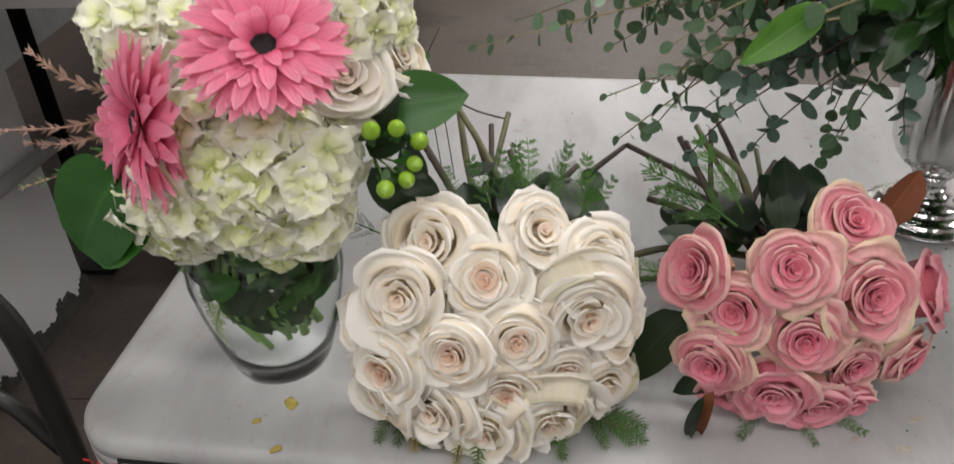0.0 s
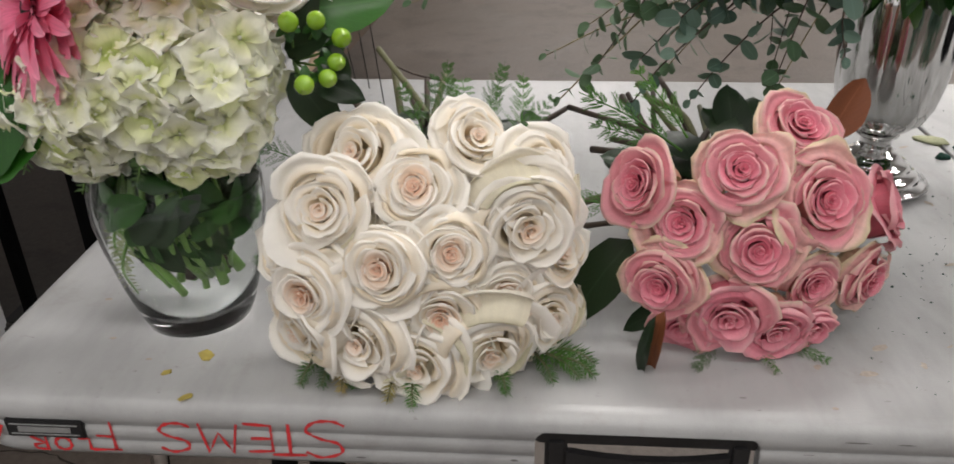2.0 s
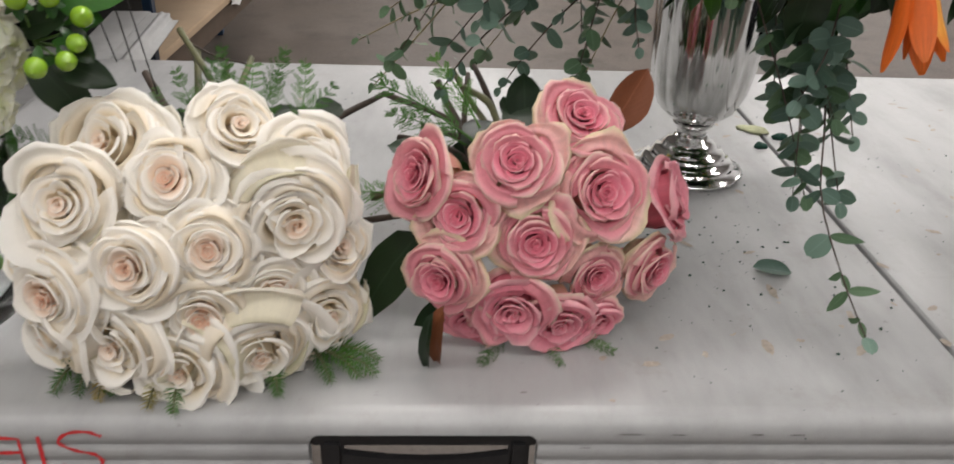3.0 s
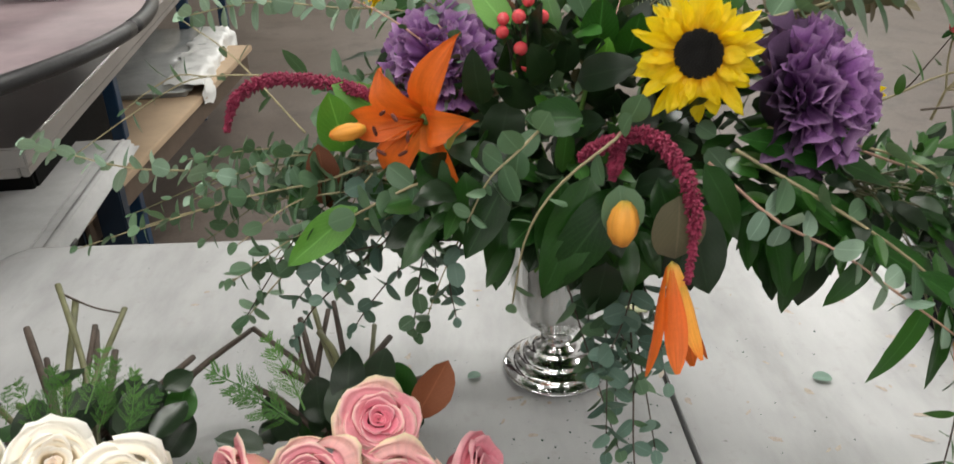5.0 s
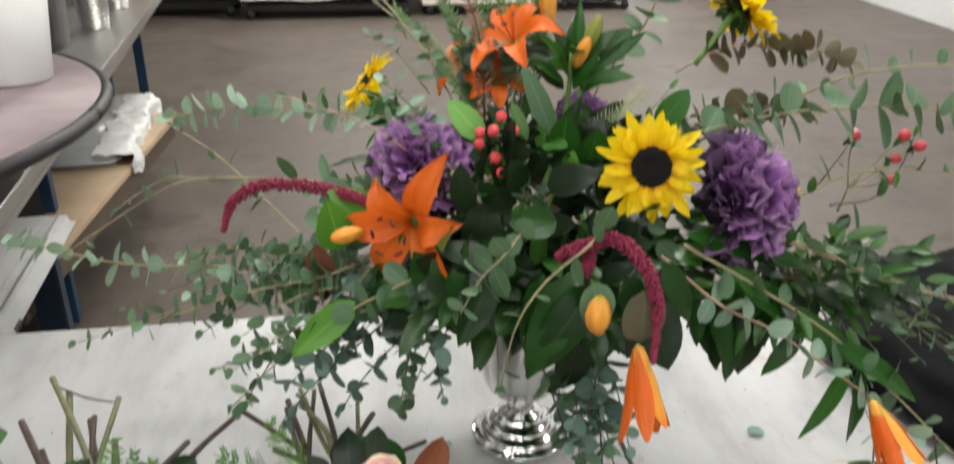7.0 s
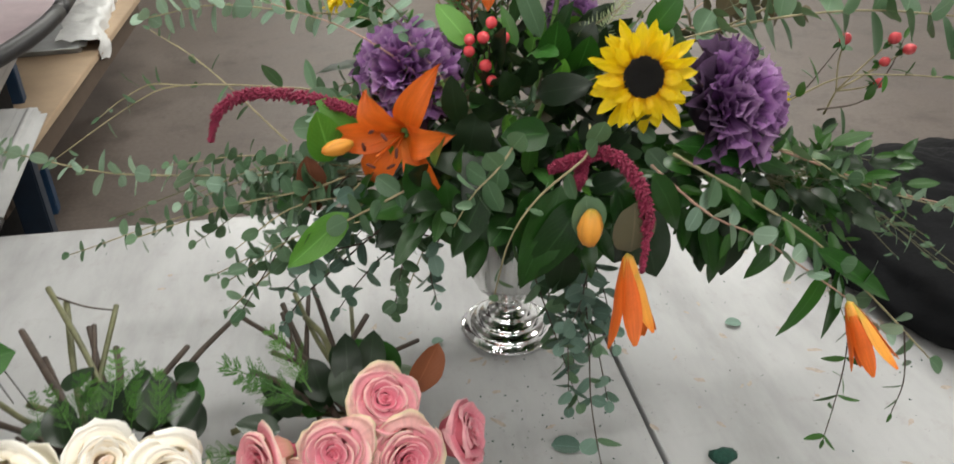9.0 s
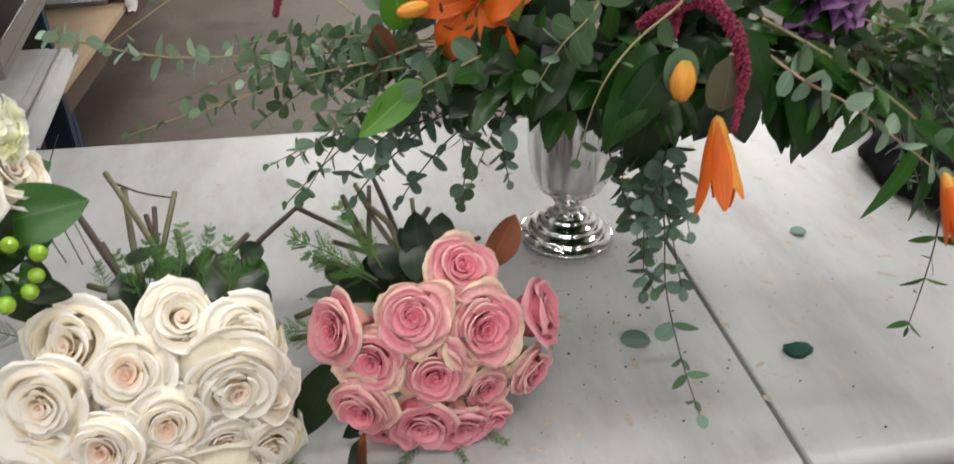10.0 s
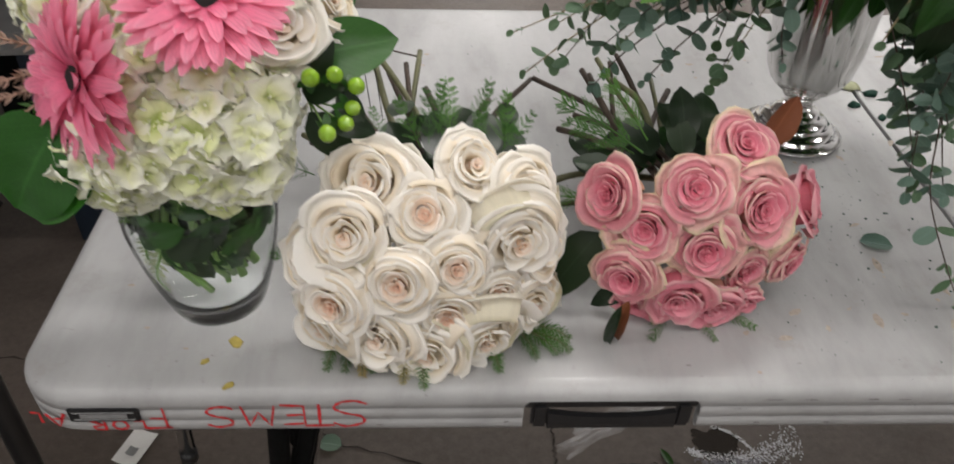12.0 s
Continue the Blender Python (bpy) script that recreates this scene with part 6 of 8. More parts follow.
def floret_mesh(mat, seed):
    rnd = random.Random(seed)
    soup = Soup()
    for q in range(4):
        tilt = rnd.uniform(-8, 40)
        wv = rnd.random() * 50

        def fn(u, v):
            w = math.sqrt(max(0.03, math.sin(math.pi * min(1.0, v ** 1.35))))
            cut = 0.06 * math.sin(u * 7 + wv) * v ** 3
            return (u * 0.54 * w, v * (1.0 - 0.16 * u * u) + cut * 0.3, 0.25 * v - 0.42 * v * v + 0.20 * u * u * v + 0.20 * noise.noise(Vector((u * 2, v * 3, wv))))

        soup.add(*sheet(fn, 8, 7), m=pose(0, 0, 0.02 * (q % 2), tilt * 0.6, 0, q * 90 + rnd.uniform(-8, 8)))
    soup.add(*lathe([(0.0, 0.0), (0.07, 0.02), (0.07, 0.09), (0.0, 0.12)], 8))
    return soup.done("floret", mat)


FLORETS = [floret_mesh(hydrangea_white, 5 + k) for k in range(4)] + [floret_mesh(hydrangea_lime, 15 + k) for k in range(2)]


def hydrangea(parent, centre, radii, count, size, seed, lime=0.25):
    rnd = random.Random(seed)
    head = part("hydrangea_head", Soup().add(*lathe([(0.0, -0.6), (0.4, -0.45), (0.6, 0.0), (0.4, 0.45), (0.0, 0.6)], 14), m=Matrix.Diagonal((*radii, 1))).done("head_core", hydrangea_lime), parent, Matrix.Translation(centre))
    for k in range(count):
        z = 1 - 2 * (k + 0.5) / count
        r = math.sqrt(1 - z * z)
        a = k * 2.39996 + rnd.uniform(-0.2, 0.2)
        n = Vector((r * math.cos(a), r * math.sin(a), z))
        if n.y > 0.55:
            continue
        p = Vector((n.x * radii[0], n.y * radii[1], n.z * radii[2])) * rnd.uniform(0.82, 1.07)
        out = n * 1.2 + jitter_of(rnd, 0.55) + Vector((0, -0.25, 0.15))
        data = FLORETS[rnd.randrange(4)] if rnd.random() > lime else FLORETS[4 + rnd.randrange(2)]
        part("floret", data, head, frame_at(p, out, (0, 0, 1), rnd.uniform(0, 90), size * rnd.uniform(0.85, 1.15)))
    return head


hydrangea(posy, Vector((0.176, 0.086, 0.958)) - base_v, (0.074, 0.062, 0.056), 210, 0.0195, 31, 0.10)
hydrangea(posy, Vector((0.125, 0.082, 0.934)) - base_v, (0.050, 0.050, 0.042), 110, 0.0190, 32, 0.06)
hydrangea(posy, Vector((0.200, 0.083, 0.924)) - base_v, (0.042, 0.042, 0.036), 80, 0.0190, 33, 0.06)
hydrangea(posy, Vector((0.102, 0.150, 1.030)) - base_v, (0.050, 0.05, 0.045), 85, 0.020, 34, 0.05)
hydrangea(posy, Vector((0.225, 0.165, 1.040)) - base_v, (0.055, 0.05, 0.045), 85, 0.020, 35, 0.05)
hydrangea(posy, Vector((0.165, 0.135, 0.985)) - base_v, (0.060, 0.06, 0.060), 90, 0.0150, 36, 0.02)
for k, (x, y, z, r, dx, dy, dz) in enumerate([(0.250, 0.105, 1.022, 0.039, 0.50, -0.65, 0.58), (0.250, 0.150, 1.045, 0.030, 0.4, -0.5, 0.8), (0.282, 0.150, 1.020, 0.026, 0.8, -0.2, 0.6), (0.100, 0.110, 1.040, 0.032, -0.3, -0.6, 0.75), (0.082, 0.130, 1.015, 0.028, -0.7, -0.4, 0.5), (0.128, 0.135, 1.062, 0.028, -0.1, -0.5, 0.9)]):
    rose(posy, Vector((x, y, z)) - base_v, (dx, dy, dz), r, PALE_KIT, pale_cup, 700 + k, 0.92)


def ray_petal(mat, width, length, bend, notch=0.05):
    def fn(u, v):
        w = (0.35 + 0.65 * math.sin(math.pi * min(1, v * 0.75 + 0.12))) * (1 if v < 0.80 else math.sqrt(max(0.02, 1 - ((v - 0.80) / 0.21) ** 2)))
        return (u * width / 2 * w, v * length, bend * math.sin(v * 2.4) * length + 0.10 * width * (u * u) + 0.04 * width * math.cos(u * 9))
    return Soup().add(*sheet(fn, 4, 8)).done("petal", mat)


GERB = [ray_petal(gerbera_pink, 0.21, 1.0, b) for b in (0.10, 0.02, -0.08)]


def gerbera(parent, at, out, radius, seed):
    rnd = random.Random(seed)
    disc = Soup().add(*lathe([(0.0, -0.10), (0.10, -0.08), (0.20, 0.0), (0.205, 0.04), (0.15, 0.07), (0.05, 0.06), (0.0, 0.055)], 24))
    ob = part("gerbera", disc.done("flower_disc", seed_black), parent, frame_at(at, out, (0, 0, 1), 0, radius), "pink gerbera with a black eye")
    fringe = Soup()
    for k in range(60):
        a = k * 2.39996
        r = rnd.uniform(0.17, 0.24)
        m = along((r * math.cos(a), r * math.sin(a), 0.03), (math.cos(a), math.sin(a), rnd.uniform(0.5, 1.2)), (0, 0, 1), rnd.uniform(0.06, 0.11))
        fringe.add([(0, 0, 0), (0.2, 0.5, 0), (0, 1, 0), (-0.2, 0.5, 0)], [(0, 1, 2, 3)], [(0.5, 0), (1, 0.4), (0.5, 1), (0, 0.4)], m)
    part("inner_fringe", fringe.done("inner_fringe", gerbera_pink, False), ob)
    for row, (count, start, length, lift) in enumerate(((38, 0.14, 0.87, -3), (34, 0.13, 0.82, 3), (26, 0.12, 0.58, 9), (20, 0.12, 0.34, 20))):
        for k in range(count):
            a = 360 * k / count + row * 6.5 + rnd.uniform(-3, 3)
            m = pose(0, 0, 0.012 * row, 0, 0, a) @ pose(0, start, 0, lift + rnd.uniform(-6, 6), rnd.uniform(-9, 9), 0) @ Matrix.Diagonal((rnd.uniform(0.8, 1.0), length * rnd.uniform(0.9, 1.06), 1, 1))
            part("petal", GERB[rnd.randrange(3)], ob, m)
    return ob


gerbera(posy, Vector((0.212, 0.064, 1.056)) - base_v, (0.22, -0.52, 0.80), 0.055, 1)
gerbera(posy, Vector((0.121, 0.052, 1.004)) - base_v, (-0.62, -0.72, 0.30), 0.060, 2)
part("flower_stalk", Soup().add(*tube([(0.04, -0.05, 0.28), (0.02, -0.01, 0.2), (0.0, 0.0, 0.1)], 0.003, n=8, sides=6)).done("flower_stalk", stalk_green), posy)


def berry_mesh(mat):
    soup = Soup().add(*lathe([(0.0, -1.05), (0.35, -0.95), (0.75, -0.6), (0.95, -0.1), (0.92, 0.35), (0.65, 0.8), (0.25, 1.02), (0.08, 1.12), (0.0, 1.2)], 16))
    return soup.done("berry", mat)


BERRY_G, BERRY_R = berry_mesh(berry_green), berry_mesh(berry_red)


def berry_cluster(parent, base, root, berries, radius, data, stalk, name="berry_sprig"):
    root = Vector(root) - base
    pts = [Vector(q) - base for q in berries]
    ob = part(name, Soup().add(*tube([root - Vector((0, -0.01, 0.03)), root], 0.0014, 0.0011, n=4, sides=6)).done("main_stalk", stalk), parent)
    for q in pts:
        part("stalk", Soup().add(*tube([root, root.lerp(q, 0.6) + Vector((0, 0.004, -0.004)), q], 0.0010, 0.0008, n=6, sides=5)).done("stalk", stalk), ob)
    for k, q in enumerate(pts):
        rnd = random.Random(k + int(root.x * 1e4))
        out = (q - root).normalized() + Vector((0, -0.6, 0.2)) + jitter_of(rnd, 0.3)
        part("berry", data, ob, frame_at(q, out, (0, 0, 1), 0, radius * rnd.uniform(0.9, 1.1)))
        for s in range(4):
            w = frame_at(q, out) @ Vector((math.cos(s * 1.57), math.sin(s * 1.57), -0.6)) - q
            part("sepal", SALAL[s % 3], ob, along(q - out.normalized() * radius * 0.9, w, out, radius * 1.6))
    return ob


berry_cluster(posy, base_v, (0.262, 0.11, 0.955), [(0.269, 0.085, 0.988), (0.286, 0.090, 0.988), (0.300, 0.097, 0.975), (0.297, 0.089, 0.961), (0.292, 0.082, 0.952), (0.280, 0.068, 0.952)], 0.0068, BERRY_G, stalk_green)
for k, (x, y, z, dx, dy, dz, L, kit) in enumerate([(0.262, 0.125, 0.985, 0.9, 0.15, 0.12, 0.066, SALAL), (0.262, 0.12, 0.972, 0.95, 0.1, -0.1, 0.034, SALAL), (0.262, 0.10, 0.95, 0.5, -0.1, -0.7, 0.045, DARK), (0.258, 0.105, 0.965, 0.6, -0.2, 0.2, 0.035, DARK), (0.275, 0.10, 0.948, 0.8, -0.1, -0.3, 0.035, DARK),
                                                    (0.265, 0.11, 0.97, 0.4, -0.1, 0.9, 0.03, DARK), (0.286, 0.10, 0.968, 0.5, -0.3, -0.5, 0.028, DARK), (0.25, 0.16, 0.99, 0.85, 0.35, 0.35, 0.045, SALAL)]):
    part("leaf", kit[k % 3], posy, along(Vector((x, y, z)) - base_v, (dx, dy, dz), (0, -0.8, 0.5), L * 1.15))
BIG = leaf_mesh("broad_leaf", broad_green, 1.0, 0.85, 0.12, 0.16, 0.45, 0.55, 8, 12, 0.03, 4)
part("broad_leaf", BIG, posy, along(Vector((0.098, 0.050, 0.970)) - base_v, (-0.58, -0.15, -0.74), (-0.1, -0.85, 0.45), 0.088), "broad glossy dark green leaf")
part("broad_leaf", BIG, posy, along(Vector((0.110, 0.062, 0.955)) - base_v, (-0.70, -0.25, -0.62), (0.1, -0.6, 0.75), 0.085), "broad glossy dark green leaf")
for k, pts in enumerate([[(0.085, 0.12, 0.99), (0.05, 0.10, 1.01), (0.026, 0.092, 1.038)], [(0.085, 0.11, 0.985), (0.05, 0.08, 0.985), (0.008, 0.058, 0.991)], [(0.085, 0.10, 0.98), (0.05, 0.08, 0.972), (0.015, 0.07, 0.975)], [(0.09, 0.10, 0.975), (0.05, 0.075, 0.955), (0.01, 0.055, 0.945)]]):
    needle_sprig(posy, [Vector(q) - base_v for q in pts], sprig_pink if k < 3 else sprig_green, 0.012, 22, twig_pink, 400 + k, 0.28, name="filler_sprig", lean=1.1)
for pts in ([(0.285, 0.19, 0.99), (0.30, 0.2, 1.02)], [(0.292, 0.14, 0.965), (0.295, 0.15, 0.93)], [(0.300, 0.15, 0.97), (0.303, 0.16, 0.92)], [(0.308, 0.15, 0.98), (0.312, 0.17, 0.90)]):
    part("wire", Soup().add(*tube([Vector(q) - base_v for q in pts], 0.0005, n=3, sides=4)).done("wire", black_metal), posy)

# ---- the silver urn ----
urn = thing("silver_urn", (0.792, 0.405, TOP), "polished silver pedestal urn with a fluted bowl", "urn")
part("foot", Soup().add(*lathe([(0.0, 0.0), (0.057, 0.0), (0.059, 0.004), (0.057, 0.009), (0.051, 0.012), (0.0505, 0.017), (0.046, 0.023), (0.041, 0.025), (0.040, 0.031), (0.036, 0.037), (0.030, 0.040), (0.029, 0.046), (0.024, 0.052), (0.019, 0.056), (0.0165, 0.062)], 56)).done("foot", chrome), urn, Matrix.Diagonal((1, 1, 0.70, 1)), label="stepped mirror-bright foot")
part("beading", Soup().add(*lathe([(0.0575, 0.0045), (0.0600, 0.0065), (0.0575, 0.0085)], 120, flutes=60, depth=0.03)).done("beading", chrome), urn, Matrix.Diagonal((1, 1, 0.70, 1)))
part("stem", Soup().add(*lathe([(0.0164, 0.062), (0.0150, 0.070), (0.0165, 0.076), (0.021, 0.078), (0.022, 0.081), (0.018, 0.083)], 40)).done("stem", urn_metal), urn, Matrix.Diagonal((1, 1, 0.70, 1)))
part("bowl", Soup().add(*lathe([(0.016, 0.083), (0.026, 0.087), (0.039, 0.097), (0.047, 0.112), (0.0515, 0.135), (0.0535, 0.165), (0.0545, 0.20), (0.0555, 0.225), (0.0530, 0.226), (0.0515, 0.20), (0.048, 0.13), (0.03, 0.095), (0.0, 0.092)], 144, flutes=12, depth=0.05)).done("bowl", urn_metal), urn, Matrix.Translation((0, 0, -0.0395)) @ Matrix.Diagonal((1, 1, 1.175, 1)), label="fluted silver bowl")

# ---- the tall arrangement in the urn ----
spray = thing("urn_arrangement", (0.792, 0.405, TOP + 0.20), "loose arrangement of sunflowers, orange lilies, kale and eucalyptus", "flowers")
base_s = Vector((0.792, 0.405, TOP + 0.20))


def loc(*p):
    return Vector(p) - base_s


def locs(points):
    return [Vector(p) - base_s for p in points]


# heart of leaves that hides the stems, deeper ones mostly near-black as painted-in shade
core = Vector((0.792, 0.36, 1.055))
for k in range(460):
    rnd = random.Random(3000 + k)
    z = 1 - 2 * (k + 0.5) / 460
    r = math.sqrt(1 - z * z)
    a = k * 2.39996
    n = Vector((r * math.cos(a), r * math.sin(a), z))
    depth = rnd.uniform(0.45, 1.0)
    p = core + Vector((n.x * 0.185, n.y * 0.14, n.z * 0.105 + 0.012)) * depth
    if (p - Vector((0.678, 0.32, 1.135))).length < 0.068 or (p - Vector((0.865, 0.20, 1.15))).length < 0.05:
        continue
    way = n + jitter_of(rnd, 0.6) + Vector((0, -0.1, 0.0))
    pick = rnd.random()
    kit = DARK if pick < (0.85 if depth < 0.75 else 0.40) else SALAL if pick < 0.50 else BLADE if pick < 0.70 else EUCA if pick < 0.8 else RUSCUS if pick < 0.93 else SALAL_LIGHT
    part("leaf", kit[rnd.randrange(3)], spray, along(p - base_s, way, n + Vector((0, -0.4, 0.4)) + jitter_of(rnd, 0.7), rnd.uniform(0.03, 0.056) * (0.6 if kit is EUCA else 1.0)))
for k in range(16):
    rnd = random.Random(3600 + k)
    a = k * 0.393
    top = core + Vector((0.10 * math.cos(a), 0.08 * math.sin(a), rnd.uniform(-0.02, 0.08)))
    part("stem", Soup().add(*tube([Vector((0.012 * math.cos(a), 0.012 * math.sin(a), -0.05)), Vector((0.02 * math.cos(a), 0.02 * math.sin(a), 0.03)), top - base_s], 0.0028, 0.002, n=6, sides=6)).done("stem", stalk_green), spray)

# eucalyptus reaching out
branch(spray, locs([(0.60, 0.33, 1.03), (0.543, 0.35, 1.020), (0.423, 0.405, 1.000), (0.335, 0.449, 0.988), (0.242, 0.498, 0.991), (0.202, 0.517, 0.993)]), EUCA_SILVER, 0.028, 19, twig_tan, 0.0015, seed=1, shrink=0.3)
branch(spray, locs([(0.60, 0.29, 1.045), (0.564, 0.291, 1.033), (0.486, 0.314, 1.009), (0.391, 0.317, 0.980)]), EUCA, 0.028, 13, twig_tan, 0.0013, seed=2, shrink=0.35)
branch(spray, locs([(0.69, 0.46, 1.12), (0.631, 0.494, 1.135), (0.560, 0.543, 1.129), (0.466, 0.585, 1.129), (0.381, 0.596, 1.113)]), EUCA_SILVER, 0.033, 20, twig_tan, 0.0014, seed=3, shrink=0.25)
branch(spray, locs([(0.62, 0.38, 1.09), (0.550, 0.404, 1.093), (0.434, 0.458, 1.081), (0.377, 0.469, 1.058), (0.282, 0.459, 1.001)]), LANCE, 0.036, 8, twig_tan, 0.0012, "alt", seed=4)
branch(spray, locs([(0.434, 0.458, 1.081), (0.40, 0.468, 1.080), (0.365, 0.472, 1.062), (0.34, 0.47, 1.045)]), LANCE, 0.032, 4, twig_tan, 0.0010, "alt", seed=44)
branch(spray, locs([(0.545, 0.356, 1.055), (0.460, 0.469, 1.098), (0.401, 0.519, 1.124)]), LANCE, 0.028, 6, twig_tan, 0.0011, "alt", seed=5)
branch(spray, locs([(0.66, 0.25, 1.05), (0.632, 0.240, 1.042), (0.565, 0.262, 0.995), (0.50, 0.33, 0.905), (0.455, 0.36, 0.845)]), EUCA, 0.030, 11, twig_tan, 0.0014, seed=6, droop=0.3)
branch(spray, locs([(0.66, 0.27, 1.02), (0.600, 0.285, 0.96), (0.545, 0.30, 0.90), (0.52, 0.305, 0.86)]), EUCA_BLUE, 0.026, 8, twig_brown, 0.0012, seed=7, droop=0.4)
branch(spray, locs([(0.70, 0.28, 1.00), (0.64, 0.30, 0.95), (0.60, 0.31, 0.90), (0.575, 0.315, 0.86)]), EUCA_BLUE, 0.024, 7, twig_brown, 0.0011, seed=8, droop=0.4)
branch(spray, locs([(0.62, 0.30, 1.00), (0.56, 0.33, 0.95), (0.50, 0.36, 0.92), (0.44, 0.375, 0.885)]), EUCA, 0.024, 8, twig_tan, 0.0012, seed=9, droop=0.3)
branch(spray, locs([(0.692, 0.261, 1.001), (0.675, 0.247, 0.960), (0.679, 0.235, 0.925)]), EUCA_BLUE, 0.024, 5, twig_brown, 0.0010, seed=10, droop=0.4)
branch(spray, locs([(0.81, 0.20, 1.125), (0.795, 0.153, 1.122), (0.755, 0.147, 1.090), (0.731, 0.147, 1.050), (0.722, 0.160, 0.985)]), EUCA, 0.026, 8, twig_tan, 0.0014, "alt", seed=11)
branch(spray, locs([(0.76, 0.23, 1.11), (0.727, 0.182, 1.099), (0.706, 0.177, 1.080), (0.690, 0.19, 1.040)]), EUCA, 0.030, 6, twig_tan, 0.0013, seed=12)
for k in range(16):
    rnd = random.Random(5200 + k)
    p0 = Vector((rnd.uniform(0.60, 0.72), rnd.uniform(0.24, 0.32), rnd.uniform(0.98, 1.05)))
    p1 = Vector((rnd.uniform(0.47, 0.68), rnd.uniform(0.27, 0.40), rnd.uniform(0.86, 0.99)))
    branch(spray, locs([p0, p0.lerp(p1, 0.5) + Vector((0, 0, 0.015)), p1]), (EUCA, EUCA_BLUE, EUCA)[k % 3], 0.026, 7, (twig_tan, twig_brown)[k % 2], 0.0010, "alt" if k % 3 == 0 else "pair", seed=5300 + k, droop=0.25, shrink=0.3)
# cluster that hangs before the urn and trails over the table
for k, pts in enumerate([[(0.80, 0.26, 1.00), (0.825, 0.235, 0.955), (0.830, 0.20, 0.880), (0.828, 0.170, 0.825), (0.822, 0.10, 0.795), (0.822, 0.048, 0.775)], [(0.79, 0.26, 0.98), (0.795, 0.245, 0.93), (0.80, 0.235, 0.88)], [(0.82, 0.26, 0.99), (0.85, 0.24, 0.93), (0.865, 0.215, 0.86)],
                         [(0.81, 0.25, 1.0), (0.805, 0.235, 0.95), (0.815, 0.22, 0.90), (0.818, 0.205, 0.85)], [(0.84, 0.26, 0.98), (0.835, 0.235, 0.92), (0.845, 0.205, 0.855), (0.85, 0.18, 0.815)]]):
    branch(spray, locs(pts), EUCA_BLUE + LANCE if k == 0 else EUCA_BLUE, 0.027, 10 if k == 0 else 6, twig_brown, 0.0011, seed=20 + k, droop=0.35, shrink=0.3)
for k in range(5):
    rnd = random.Random(7200 + k)
    p0 = Vector((rnd.uniform(0.765, 0.85), rnd.uniform(0.23, 0.27), rnd.uniform(0.95, 1.0)))
    p1 = Vector((rnd.uniform(0.765, 0.87), rnd.uniform(0.16, 0.24), rnd.uniform(0.80, 0.92)))
    branch(spray, locs([p0, p0.lerp(p1, 0.5) + Vector((0, -0.01, 0.0)), p1]), EUCA_BLUE if k % 3 else EUCA, 0.027, 7, twig_brown, 0.0009, seed=7300 + k, droop=0.3, shrink=0.3)
# right-hand sprays
branch(spray, locs([(0.90, 0.32, 1.14), (0.936, 0.308, 1.158), (1.013, 0.278, 1.184), (1.091, 0.256, 1.194), (1.154, 0.233, 1.193), (1.21, 0.22, 1.19)]), EUCA, 0.040, 19, twig_tan, 0.0015, seed=30, shrink=0.1)
branch(spray, locs([(0.96, 0.43, 1.19), (1.019, 0.423, 1.220), (1.074, 0.416, 1.215), (1.112, 0.406, 1.215), (1.151, 0.402, 1.200)]), EUCA_BRONZE, 0.030, 15, twig_pink, 0.0012, seed=31, shrink=0.2)
branch(spray, locs([(0.96, 0.36, 1.13), (1.025, 0.348, 1.165), (1.076, 0.306, 1.207), (1.114, 0.273, 1.226), (1.144, 0.239, 1.235), (1.19, 0.22, 1.24)]), EUCA, 0.030, 12, twig_tan, 0.0014, "alt", seed=32)
branch(spray, locs([(0.93, 0.37, 1.13), (0.975, 0.367, 1.147), (1.042, 0.395, 1.158), (1.117, 0.409, 1.145)]), EUCA_BRONZE, 0.028, 13, twig_tan, 0.0012, seed=33, shrink=0.2)
branch(spray, locs([(0.86, 0.45, 1.10), (0.885, 0.464, 1.172), (0.921, 0.444, 1.232), (0.938, 0.435, 1.279), (0.960, 0.432, 1.325), (0.954, 0.436, 1.362)]), EUCA, 0.029, 10, twig_pink, 0.0013, seed=34, start=0.3, shrink=0.15)
branch(spray, locs([(0.98, 0.30, 1.07), (1.043, 0.287, 1.093), (1.098, 0.286, 1.116), (1.143, 0.258, 1.127), (1.171, 0.237, 1.131)]), RUSCUS, 0.036, 7, twig_tan, 0.0013, "alt", seed=35)
branch(spray, locs([(0.99, 0.28, 1.08), (1.064, 0.300, 1.094), (1.09, 0.306, 1.12), (1.110, 0.313, 1.143)]), EUCA, 0.022, 4, twig_brown, 0.0010, "alt", seed=36)
branch(spray, locs([(1.07, 0.27, 1.09), (1.115, 0.266, 1.098), (1.146, 0.280, 1.124), (1.162, 0.292, 1.151)]), RUSCUS, 0.032, 5, twig_brown, 0.0010, "alt", seed=37)
branch(spray, locs([(0.93, 0.24, 1.09), (1.015, 0.201, 1.080), (1.057, 0.185, 1.060), (1.11, 0.180, 1.040), (1.19, 0.165, 1.02)]), EUCA, 0.022, 11, twig_tan, 0.0012, seed=38, shrink=0.2)
